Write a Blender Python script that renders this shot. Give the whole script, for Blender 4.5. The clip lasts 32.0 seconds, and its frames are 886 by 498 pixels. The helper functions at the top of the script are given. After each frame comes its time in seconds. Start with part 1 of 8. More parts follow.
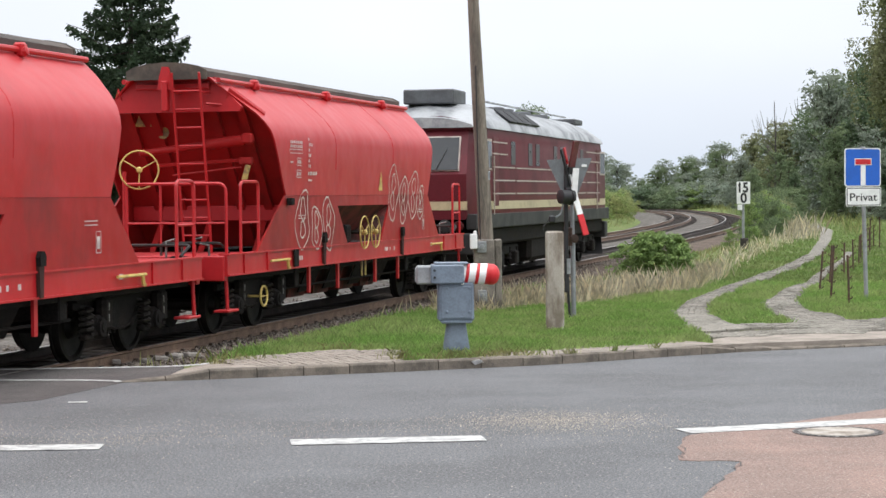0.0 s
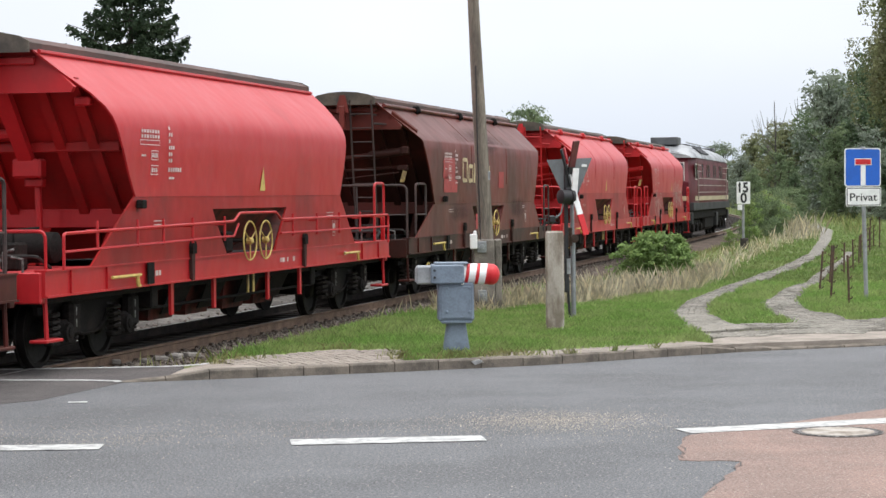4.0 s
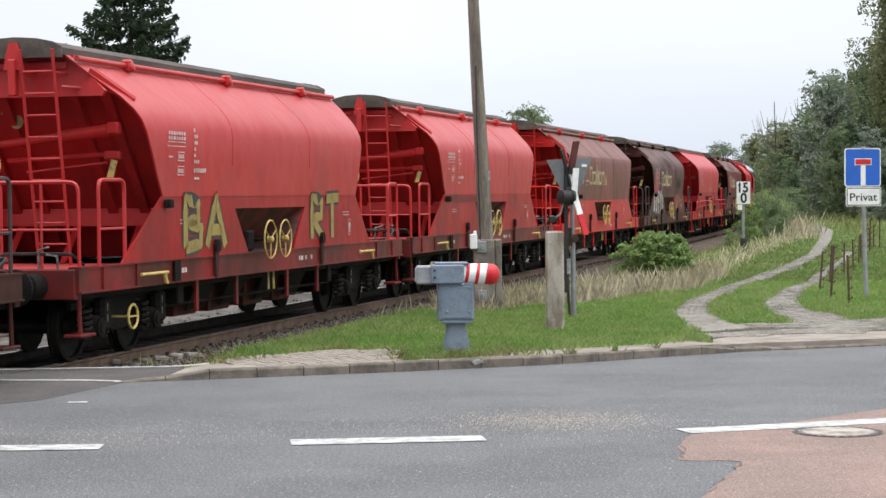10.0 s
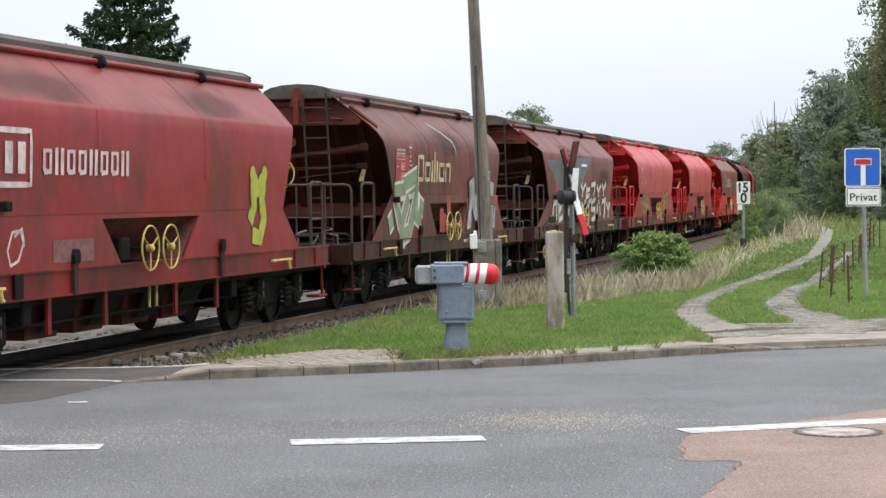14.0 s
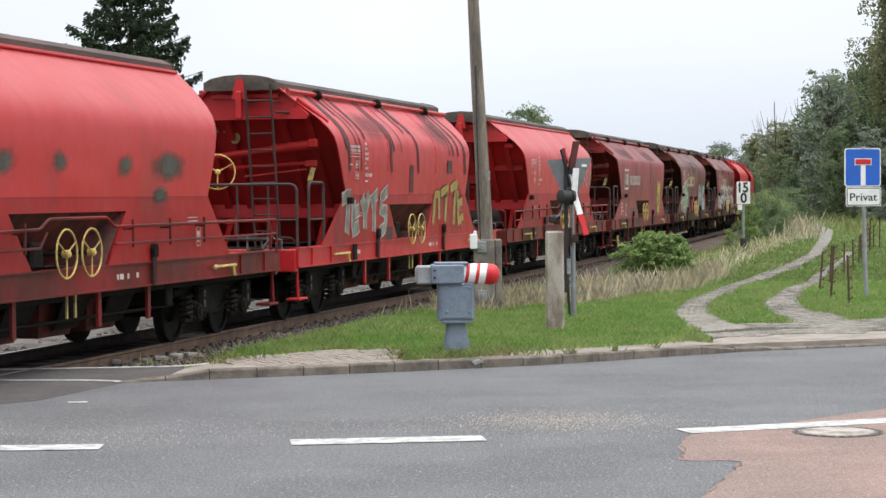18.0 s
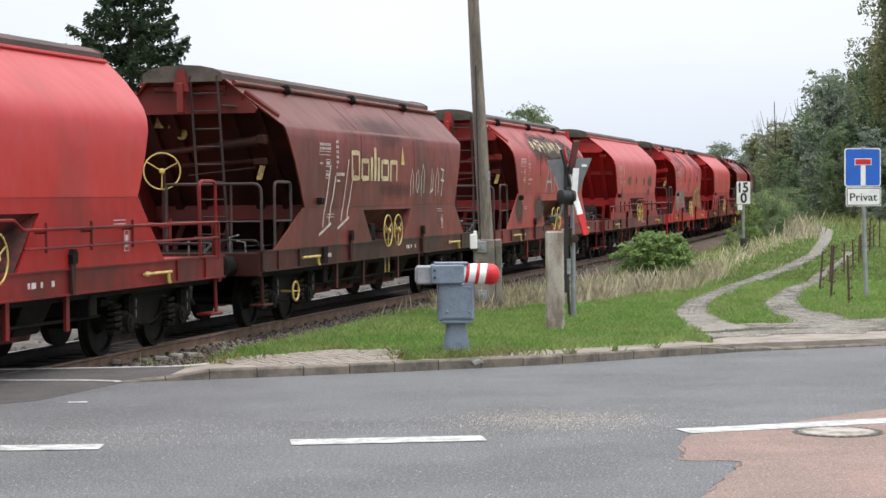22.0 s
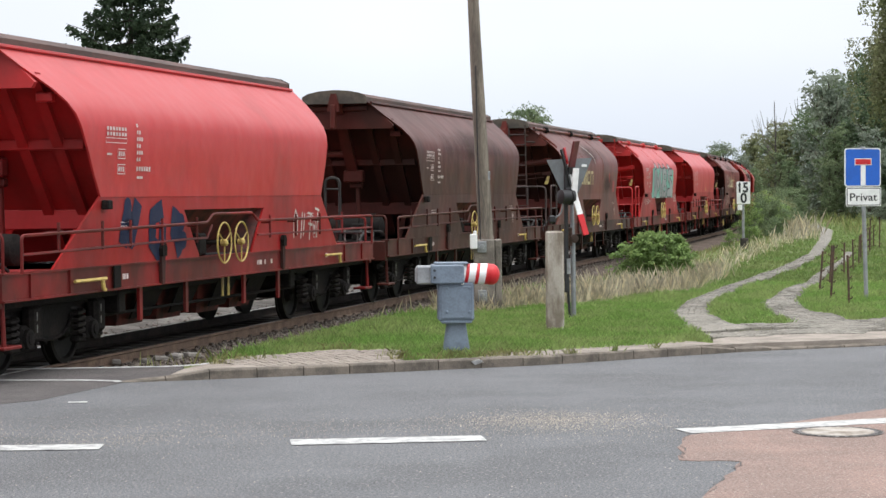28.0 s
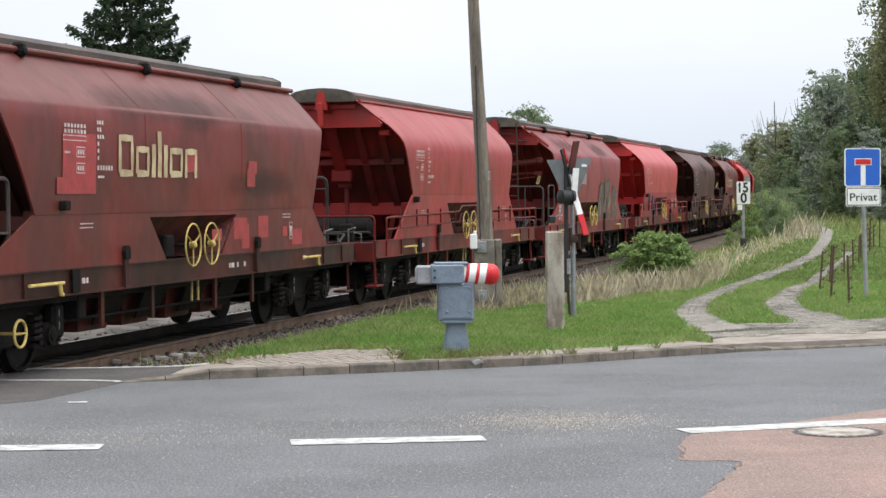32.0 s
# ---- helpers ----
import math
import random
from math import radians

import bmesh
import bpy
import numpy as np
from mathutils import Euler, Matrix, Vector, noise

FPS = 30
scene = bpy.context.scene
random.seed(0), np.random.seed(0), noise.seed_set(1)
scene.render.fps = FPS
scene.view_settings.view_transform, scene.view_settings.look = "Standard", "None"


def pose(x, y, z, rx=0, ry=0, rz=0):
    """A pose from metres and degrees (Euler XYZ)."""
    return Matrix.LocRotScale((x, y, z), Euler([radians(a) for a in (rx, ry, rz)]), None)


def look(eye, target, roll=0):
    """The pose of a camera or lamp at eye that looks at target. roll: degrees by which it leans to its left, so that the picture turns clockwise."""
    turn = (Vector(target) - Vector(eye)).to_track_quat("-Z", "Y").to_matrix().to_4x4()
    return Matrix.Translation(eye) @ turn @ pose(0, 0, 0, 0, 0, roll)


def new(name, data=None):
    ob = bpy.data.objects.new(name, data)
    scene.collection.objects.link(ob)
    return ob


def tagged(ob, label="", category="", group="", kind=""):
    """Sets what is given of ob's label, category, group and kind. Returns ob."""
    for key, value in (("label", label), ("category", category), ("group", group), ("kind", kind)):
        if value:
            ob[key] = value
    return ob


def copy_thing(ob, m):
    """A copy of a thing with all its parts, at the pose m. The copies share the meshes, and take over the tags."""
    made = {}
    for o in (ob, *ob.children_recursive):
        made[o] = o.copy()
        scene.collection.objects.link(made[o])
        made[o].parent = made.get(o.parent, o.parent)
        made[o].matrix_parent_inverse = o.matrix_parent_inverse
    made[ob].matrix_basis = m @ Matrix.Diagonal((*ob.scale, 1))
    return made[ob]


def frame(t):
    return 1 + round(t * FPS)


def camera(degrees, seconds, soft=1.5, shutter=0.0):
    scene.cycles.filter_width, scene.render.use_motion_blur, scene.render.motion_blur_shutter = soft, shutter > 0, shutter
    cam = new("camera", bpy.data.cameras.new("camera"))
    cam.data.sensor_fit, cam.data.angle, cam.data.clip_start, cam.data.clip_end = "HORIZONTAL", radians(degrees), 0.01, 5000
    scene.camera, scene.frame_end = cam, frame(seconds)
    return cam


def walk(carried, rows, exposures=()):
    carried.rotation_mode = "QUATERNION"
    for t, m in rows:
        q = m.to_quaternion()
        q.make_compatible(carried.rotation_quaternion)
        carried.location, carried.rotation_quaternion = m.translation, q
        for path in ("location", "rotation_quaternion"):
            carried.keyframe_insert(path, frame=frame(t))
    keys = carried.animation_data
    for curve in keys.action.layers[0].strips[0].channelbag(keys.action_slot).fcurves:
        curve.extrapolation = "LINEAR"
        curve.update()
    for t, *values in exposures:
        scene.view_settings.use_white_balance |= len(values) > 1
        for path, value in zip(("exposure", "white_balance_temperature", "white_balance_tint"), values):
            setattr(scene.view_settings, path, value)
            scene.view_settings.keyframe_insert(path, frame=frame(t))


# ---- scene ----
# ---------------------------------------------------------------- camera
EYE_Z = 2.147
cam = camera(24.91, 32.0)
CAM_POSE = look((0, 0, EYE_Z), (0, 10, EYE_Z - 0.26976), -0.516)
walk(cam, [(0.0, CAM_POSE), (32.0, CAM_POSE)])

# ---------------------------------------------------------------- daylight, overcast
world = bpy.data.worlds.new("overcast_sky")
scene.world = world
world.use_nodes = True
wn, wl = world.node_tree.nodes, world.node_tree.links
wn.clear()
w_out = wn.new("ShaderNodeOutputWorld")
w_sky = wn.new("ShaderNodeTexSky")
w_sky.sky_type, w_sky.sun_disc = "NISHITA", False
w_sky.sun_elevation, w_sky.sun_rotation = radians(72), radians(131)
w_sky.dust_density = 4.0
w_blue = wn.new("ShaderNodeBackground")
w_blue.inputs["Strength"].default_value = 0.06
wl.new(w_sky.outputs["Color"], w_blue.inputs["Color"])
# cloud cover: about three times brighter overhead than at the horizon
w_co = wn.new("ShaderNodeTexCoord")
w_sep = wn.new("ShaderNodeSeparateXYZ")
wl.new(w_co.outputs["Generated"], w_sep.inputs[0])
w_ramp = wn.new("ShaderNodeValToRGB")
w_ramp.color_ramp.elements[0].position = 0.0
w_ramp.color_ramp.elements[0].color = (0.283, 0.312, 0.358, 1)
w_ramp.color_ramp.elements[1].position = 1.0
w_ramp.color_ramp.elements[1].color = (1.06, 1.09, 1.13, 1)
w_el = w_ramp.color_ramp.elements.new(0.075)
w_el.color = (0.362, 0.381, 0.413, 1)
w_el = w_ramp.color_ramp.elements.new(0.35)
w_el.color = (0.42, 0.437, 0.465, 1)
wl.new(w_sep.outputs["Z"], w_ramp.inputs["Fac"])
w_noise = wn.new("ShaderNodeTexNoise")
w_noise.inputs["Scale"].default_value = 5.0
w_noise.inputs["Detail"].default_value = 4.0
wl.new(w_co.outputs["Generated"], w_noise.inputs["Vector"])
w_map = wn.new("ShaderNodeMapRange")
w_map.inputs["To Min"].default_value, w_map.inputs["To Max"].default_value = 0.9, 1.1
wl.new(w_noise.outputs["Fac"], w_map.inputs["Value"])
w_mul = wn.new("ShaderNodeMix")
w_mul.data_type, w_mul.blend_type = "RGBA", "MULTIPLY"
w_mul.inputs["Factor"].default_value = 1.0
wl.new(w_ramp.outputs["Color"], w_mul.inputs["A"])
wl.new(w_map.outputs["Result"], w_mul.inputs["B"])
w_cloud = wn.new("ShaderNodeBackground")
w_cloud.inputs["Strength"].default_value = 2.85
wl.new(w_mul.outputs["Result"], w_cloud.inputs["Color"])
w_mix = wn.new("ShaderNodeMixShader")
w_mix.inputs[0].default_value = 0.9
wl.new(w_blue.outputs[0], w_mix.inputs[1])
wl.new(w_cloud.outputs[0], w_mix.inputs[2])
wl.new(w_mix.outputs[0], w_out.inputs["Surface"])

sun = new("sun", bpy.data.lights.new("sun", "SUN"))
sun.data.energy, sun.data.angle, sun.data.color = 1.1, radians(25), (1.0, 0.985, 0.97)
sun.matrix_world = look((16, -14, 66), (0, 0, 0))
scene.view_settings.exposure = 0.0
# ---------------------------------------------------------------- materials
def rgba(c):
    return (c[0], c[1], c[2], 1.0)


def surface(name, base, second=None, amount=0.5, scale=3.0, fine=60.0, fine_amount=0.25, rough=0.7, metal=0.0,
            bump=0.15, bump_scale=None, stretch=(1, 1, 1), island=0.0, spec=0.5, coords="Object"):
    """Paint, stone, wood and the like: two colours mixed by broad patches, varied by fine grain, with relief."""
    m = bpy.data.materials.new(name)
    m.use_nodes = True
    n, l = m.node_tree.nodes, m.node_tree.links
    b = n["Principled BSDF"]
    b.inputs["Roughness"].default_value, b.inputs["Metallic"].default_value = rough, metal
    b.inputs["Specular IOR Level"].default_value = spec
    co = n.new("ShaderNodeTexCoord")
    mp = n.new("ShaderNodeMapping")
    mp.inputs["Scale"].default_value = stretch
    l.new(co.outputs[coords], mp.inputs["Vector"])
    big = n.new("ShaderNodeTexNoise")
    big.inputs["Scale"].default_value, big.inputs["Detail"].default_value, big.inputs["Roughness"].default_value = scale, 6, 0.62
    l.new(mp.outputs[0], big.inputs["Vector"])
    ramp = n.new("ShaderNodeMapRange")
    ramp.inputs["From Min"].default_value, ramp.inputs["From Max"].default_value = 0.62 - 0.4 * amount, 0.78 - 0.4 * amount
    l.new(big.outputs["Fac"], ramp.inputs["Value"])
    mix = n.new("ShaderNodeMix")
    mix.data_type = "RGBA"
    mix.inputs["A"].default_value, mix.inputs["B"].default_value = rgba(base), rgba(second or base)
    l.new(ramp.outputs["Result"], mix.inputs["Factor"])
    grain = n.new("ShaderNodeTexNoise")
    grain.inputs["Scale"].default_value, grain.inputs["Detail"].default_value = fine, 3
    l.new(mp.outputs[0], grain.inputs["Vector"])
    gr = n.new("ShaderNodeMapRange")
    gr.inputs["From Min"].default_value, gr.inputs["From Max"].default_value = 0.3, 0.7
    gr.inputs["To Min"].default_value, gr.inputs["To Max"].default_value = 1 - fine_amount, 1 + fine_amount
    l.new(grain.outputs["Fac"], gr.inputs["Value"])
    mul = n.new("ShaderNodeMix")
    mul.data_type, mul.blend_type = "RGBA", "MULTIPLY"
    mul.inputs["Factor"].default_value = 1.0
    l.new(mix.outputs["Result"], mul.inputs["A"])
    l.new(gr.outputs["Result"], mul.inputs["B"])
    out = mul.outputs["Result"]
    if island:
        rnd = n.new("ShaderNodeNewGeometry").outputs["Random Per Island"] if island > 0 else n.new("ShaderNodeObjectInfo").outputs["Random"]
        rr = n.new("ShaderNodeMapRange")
        rr.inputs["To Min"].default_value, rr.inputs["To Max"].default_value = 1 - abs(island), 1 + abs(island)
        l.new(rnd, rr.inputs["Value"])
        mu2 = n.new("ShaderNodeMix")
        mu2.data_type, mu2.blend_type = "RGBA", "MULTIPLY"
        mu2.inputs["Factor"].default_value = 1.0
        l.new(out, mu2.inputs["A"])
        l.new(rr.outputs["Result"], mu2.inputs["B"])
        out = mu2.outputs["Result"]
    l.new(out, b.inputs["Base Color"])
    rv = n.new("ShaderNodeMapRange")
    rv.inputs["To Min"].default_value, rv.inputs["To Max"].default_value = max(0.05, rough - 0.12), min(1.0, rough + 0.12)
    l.new(big.outputs["Fac"], rv.inputs["Value"])
    l.new(rv.outputs["Result"], b.inputs["Roughness"])
    if bump:
        bp = n.new("ShaderNodeBump")
        bp.inputs["Strength"].default_value, bp.inputs["Distance"].default_value = bump, 0.02
        if bump_scale:
            bn = n.new("ShaderNodeTexNoise")
            bn.inputs["Scale"].default_value, bn.inputs["Detail"].default_value = bump_scale, 4
            l.new(mp.outputs[0], bn.inputs["Vector"])
            l.new(bn.outputs["Fac"], bp.inputs["Height"])
        else:
            l.new(grain.outputs["Fac"], bp.inputs["Height"])
        l.new(bp.outputs[0], b.inputs["Normal"])
    return m


# ---------------------------------------------------------------- mesh building
class Shape:
    """Collects vertices and faces of one mesh."""

    def __init__(self):
        self.v, self.f, self.slot, self.mat = [], [], [], 0

    def face(self, ids):
        self.f.append(ids)
        self.slot.append(self.mat)

    def box(self, x0, x1, y0, y1, z0, z1, taper=0.0, m=None):
        i = len(self.v)
        t = taper
        pts = [(x0, y0, z0), (x1, y0, z0), (x1, y1, z0), (x0, y1, z0), (x0 + t, y0 + t, z1), (x1 - t, y0 + t, z1), (x1 - t, y1 - t, z1), (x0 + t, y1 - t, z1)]
        self.v += [tuple(m @ Vector(p)) for p in pts] if m else pts
        for q in ((0, 3, 2, 1), (4, 5, 6, 7), (0, 1, 5, 4), (1, 2, 6, 5), (2, 3, 7, 6), (3, 0, 4, 7)):
            self.face(tuple(i + k for k in q))
        return self

    def chamfer(self, x0, x1, y0, y1, z0, z1, c=0.01, m=None):
        """A box with all edges cut off by c."""
        i = len(self.v)
        four = [(x0 + c, y0 + c), (x1 - c, y0 + c), (x1 - c, y1 - c), (x0 + c, y1 - c)]
        eight = [(x0 + c, y0), (x1 - c, y0), (x1, y0 + c), (x1, y1 - c), (x1 - c, y1), (x0 + c, y1), (x0, y1 - c), (x0, y0 + c)]
        pts = [(x, y, z0) for x, y in four] + [(x, y, z0 + c) for x, y in eight] + [(x, y, z1 - c) for x, y in eight] + [(x, y, z1) for x, y in four]
        self.v += [tuple(m @ Vector(p)) for p in pts] if m else pts
        lo, r1, r2, hi = i, i + 4, i + 12, i + 20
        for k in range(4):
            a, b, d, n = 2 * k, 2 * k + 1, (2 * k + 2) % 8, (k + 1) % 4
            self.face((r1 + a, r1 + b, r2 + b, r2 + a))
            self.face((r1 + b, r1 + d, r2 + d, r2 + b))
            self.face((lo + k, lo + n, r1 + b, r1 + a))
            self.face((lo + n, r1 + d, r1 + b))
            self.face((hi + n, hi + k, r2 + a, r2 + b))
            self.face((hi + n, r2 + b, r2 + d))
        self.face((lo + 3, lo + 2, lo + 1, lo))
        self.face((hi, hi + 1, hi + 2, hi + 3))
        return self

    def tube(self, pts, r, seg=6, r_end=None, closed=False):
        """A round bar along points; r may shrink to r_end."""
        pts = [Vector(p) for p in pts]
        n = len(pts)
        i = len(self.v)
        up = None
        for k, p in enumerate(pts):
            if closed:
                d = (pts[(k + 1) % n] - pts[k - 1]).normalized()
            else:
                d = (pts[min(k + 1, n - 1)] - pts[max(k - 1, 0)]).normalized()
            if up is None:
                up = d.orthogonal().normalized()
            up = (up - d * up.dot(d))
            up = up.normalized() if up.length > 1e-6 else d.orthogonal().normalized()
            side = d.cross(up)
            rr = r if r_end is None else r + (r_end - r) * k / max(1, n - 1)
            for s in range(seg):
                a = 2 * math.pi * s / seg
                self.v.append(tuple(p + up * (rr * math.cos(a)) + side * (rr * math.sin(a))))
        for k in range(n if closed else n - 1):
            k2 = (k + 1) % n
            for s in range(seg):
                s2 = (s + 1) % seg
                self.face((i + k * seg + s, i + k * seg + s2, i + k2 * seg + s2, i + k2 * seg + s))
        if not closed:
            self.face(tuple(i + s for s in reversed(range(seg))))
            self.face(tuple(i + (n - 1) * seg + s for s in range(seg)))
        return self

    def ring(self, c, axis, radius, r, seg=24, bar=6):
        axis = Vector(axis).normalized()
        u = axis.orthogonal().normalized()
        w = axis.cross(u)
        c = Vector(c)
        return self.tube([c + (u * math.cos(2 * math.pi * k / seg) + w * math.sin(2 * math.pi * k / seg)) * radius for k in range(seg)], r, bar, closed=True)

    def lathe(self, c, axis, rows, seg=20):
        """Turned shape: rows of (distance along the axis, radius)."""
        axis = Vector(axis).normalized()
        u = axis.orthogonal().normalized()
        w = axis.cross(u)
        c = Vector(c)
        i = len(self.v)
        for d, r in rows:
            for s in range(seg):
                a = 2 * math.pi * s / seg
                self.v.append(tuple(c + axis * d + (u * math.cos(a) + w * math.sin(a)) * r))
        for k in range(len(rows) - 1):
            for s in range(seg):
                s2 = (s + 1) % seg
                self.face((i + k * seg + s, i + k * seg + s2, i + (k + 1) * seg + s2, i + (k + 1) * seg + s))
        self.face(tuple(i + s for s in reversed(range(seg))))
        self.face(tuple(i + (len(rows) - 1) * seg + s for s in range(seg)))
        return self

    def sheet(self, rows, thick=None, push=(0, 0, 0)):
        """A grid of points, row by row; push: the way in which it is given thickness."""
        i = len(self.v)
        h, w = len(rows), len(rows[0])
        for row in rows:
            self.v += [tuple(p) for p in row]
        for a in range(h - 1):
            for b in range(w - 1):
                self.face((i + a * w + b, i + a * w + b + 1, i + (a + 1) * w + b + 1, i + (a + 1) * w + b))
        if thick:
            j = len(self.v)
            for row in rows:
                self.v += [tuple(Vector(p) + Vector(push) * thick) for p in row]
            for a in range(h - 1):
                for b in range(w - 1):
                    self.face((j + a * w + b, j + (a + 1) * w + b, j + (a + 1) * w + b + 1, j + a * w + b + 1))
            edge = [b for b in range(w)] + [a * w + w - 1 for a in range(1, h)] + [(h - 1) * w + b for b in range(w - 2, -1, -1)] + [a * w for a in range(h - 2, 0, -1)]
            for k in range(len(edge)):
                a, b = edge[k], edge[(k + 1) % len(edge)]
                self.face((i + b, i + a, j + a, j + b))
        return self

    def plate(self, outline, push):
        """A flat outline made thick along push."""
        i, n = len(self.v), len(outline)
        p = Vector(push)
        self.v += [tuple(q) for q in outline] + [tuple(Vector(q) + p) for q in outline]
        self.face(tuple(range(i, i + n)))
        self.face(tuple(range(i + 2 * n - 1, i + n - 1, -1)))
        for k in range(n):
            k2 = (k + 1) % n
            self.face((i + k2, i + k, i + n + k, i + n + k2))
        return self

    def mesh(self, name, materials, smooth=False, fix=True):
        me = bpy.data.meshes.new(name)
        me.from_pydata(self.v, [], self.f)
        for m in materials if isinstance(materials, (list, tuple)) else [materials]:
            me.materials.append(m)
        if any(self.slot):
            me.polygons.foreach_set("material_index", self.slot)
        if fix:
            bm = bmesh.new()
            bm.from_mesh(me)
            bmesh.ops.recalc_face_normals(bm, faces=bm.faces)
            bm.to_mesh(me)
            bm.free()
        if smooth:
            me.polygons.foreach_set("use_smooth", [True] * len(me.polygons))
            me.set_sharp_from_angle(angle=radians(smooth if smooth is not True else 40))
        me.update()
        return me


def part(name, shape, material, parent=None, label="", smooth=False, at=None, fix=True):
    ob = new(name, shape.mesh(name, material, smooth, fix) if isinstance(shape, Shape) else shape)
    if parent:
        ob.parent = parent
    if at is not None:
        ob.matrix_basis = at
    if label:
        ob["label"] = label
    return ob


def thing(name, label, category, group="", at=None):
    ob = tagged(new(name), label, category, group)
    if at is not None:
        ob.matrix_basis = at
    return ob


# ---------------------------------------------------------------- the railway's line
K_AT = (-30, 40, 80, 120, 160, 220, 300, 420)
K_OF = (-0.00051, -0.00011, -0.00031, -0.00139, -0.00146, -0.00175, -0.00172, -0.00169)
LINE_S = np.arange(-460.0, 521.0, 1.0)
_k = np.interp(LINE_S, K_AT, K_OF)
_k[LINE_S < -30] = 0.0
LINE_H = np.concatenate([[0], np.cumsum((_k[1:] + _k[:-1]) / 2)])
LINE_H += 0.25125 - LINE_H[460]
LINE_X = np.concatenate([[0], np.cumsum((np.sin(LINE_H[1:]) + np.sin(LINE_H[:-1])) / 2)])
LINE_Y = np.concatenate([[0], np.cumsum((np.cos(LINE_H[1:]) + np.cos(LINE_H[:-1])) / 2)])
LINE_X += -11.586 - LINE_X[460]
LINE_Y += 2.975 - LINE_Y[460]


def on_line(s, e=0.0):
    """Place and heading on the near track, e metres towards the road's side."""
    h = float(np.interp(s, LINE_S, LINE_H))
    return float(np.interp(s, LINE_S, LINE_X)) + e * math.cos(h), float(np.interp(s, LINE_S, LINE_Y)) - e * math.sin(h), h


def line_pose(s, half):
    """Pose of a vehicle whose bogies stand half metres before and behind s."""
    xa, ya, _ = on_line(s - half)
    xb, yb, _ = on_line(s + half)
    return pose((xa + xb) / 2, (ya + yb) / 2, 0, 0, 0, -math.degrees(math.atan2(xb - xa, yb - ya)))
# ---------------------------------------------------------------- stuff of the place
ASPHALT = surface("asphalt", (0.138, 0.139, 0.143), (0.118, 0.118, 0.121), 0.5, 0.5, 52, 0.6, 0.85, bump=0.6, bump_scale=90, spec=0.3)


def speckle(m, tone, size, rarity, streak):
    """Pale aggregate showing in asphalt, and long worn streaks where wheels roll."""
    n, l = m.node_tree.nodes, m.node_tree.links
    b = n["Principled BSDF"]
    src = b.inputs["Base Color"].links[0].from_socket
    co = n.new("ShaderNodeTexCoord")
    mp = n.new("ShaderNodeMapping")
    mp.inputs["Scale"].default_value = (0.12, 0.9, 1.0)
    mp.inputs["Rotation"].default_value = (0, 0, radians(-8))
    l.new(co.outputs["Object"], mp.inputs["Vector"])
    st = n.new("ShaderNodeTexNoise")
    st.inputs["Scale"].default_value, st.inputs["Detail"].default_value = 1.6, 5
    l.new(mp.outputs[0], st.inputs["Vector"])
    sr = n.new("ShaderNodeMapRange")
    sr.inputs["From Min"].default_value, sr.inputs["From Max"].default_value = 0.35, 0.65
    sr.inputs["To Min"].default_value, sr.inputs["To Max"].default_value = 1 - streak, 1 + streak
    l.new(st.outputs["Fac"], sr.inputs["Value"])
    mu = n.new("ShaderNodeMix")
    mu.data_type, mu.blend_type = "RGBA", "MULTIPLY"
    mu.inputs["Factor"].default_value = 1.0
    l.new(src, mu.inputs["A"])
    l.new(sr.outputs["Result"], mu.inputs["B"])
    vo = n.new("ShaderNodeTexNoise")
    vo.inputs["Scale"].default_value, vo.inputs["Detail"].default_value = size, 1
    l.new(co.outputs["Object"], vo.inputs["Vector"])
    vr = n.new("ShaderNodeMapRange")
    vr.inputs["From Min"].default_value, vr.inputs["From Max"].default_value = rarity, rarity + 0.06
    l.new(vo.outputs["Fac"], vr.inputs["Value"])
    mx = n.new("ShaderNodeMix")
    mx.data_type = "RGBA"
    l.new(vr.outputs["Result"], mx.inputs["Factor"])
    l.new(mu.outputs["Result"], mx.inputs["A"])
    mx.inputs["B"].default_value = rgba(tone)
    l.new(mx.outputs["Result"], b.inputs["Base Color"])


speckle(ASPHALT, (0.27, 0.255, 0.24), 30, 0.635, 0.045)
ASPHALT_OLD = surface("asphalt_old", (0.115, 0.102, 0.098), (0.095, 0.086, 0.083), 0.5, 1.5, 60, 0.35, 0.85, bump=0.5, bump_scale=220, spec=0.3)
RED_ASPHALT = surface("red_asphalt", (0.268, 0.185, 0.156), (0.225, 0.163, 0.14), 0.55, 1.0, 55, 0.36, 0.9, bump=0.4, bump_scale=160, spec=0.2)
speckle(RED_ASPHALT, (0.33, 0.28, 0.25), 34, 0.63, 0.05)
ROAD_PAINT = surface("road_paint", (0.5, 0.495, 0.475), (0.3, 0.295, 0.285), 0.46, 7, 90, 0.15, 0.7, bump=0.2)
KERB = surface("kerb_concrete", (0.2, 0.17, 0.14), (0.12, 0.105, 0.088), 0.5, 4, 70, 0.2, 0.9, bump=0.4, island=-0.12, spec=0.2)
PAVER = surface("paver_concrete", (0.30, 0.26, 0.222), (0.225, 0.195, 0.165), 0.5, 3, 80, 0.18, 0.9, bump=0.4, island=-0.12, spec=0.2)
COBBLE = surface("cobble", (0.265, 0.243, 0.21), (0.185, 0.173, 0.147), 0.5, 3, 80, 0.2, 0.9, bump=0.4, island=-0.15, spec=0.2)
COBBLE_MASS = surface("cobble_far", (0.265, 0.243, 0.21), (0.185, 0.173, 0.147), 0.5, 3, 80, 0.2, 0.9, bump=0.4, island=0.15, spec=0.2)
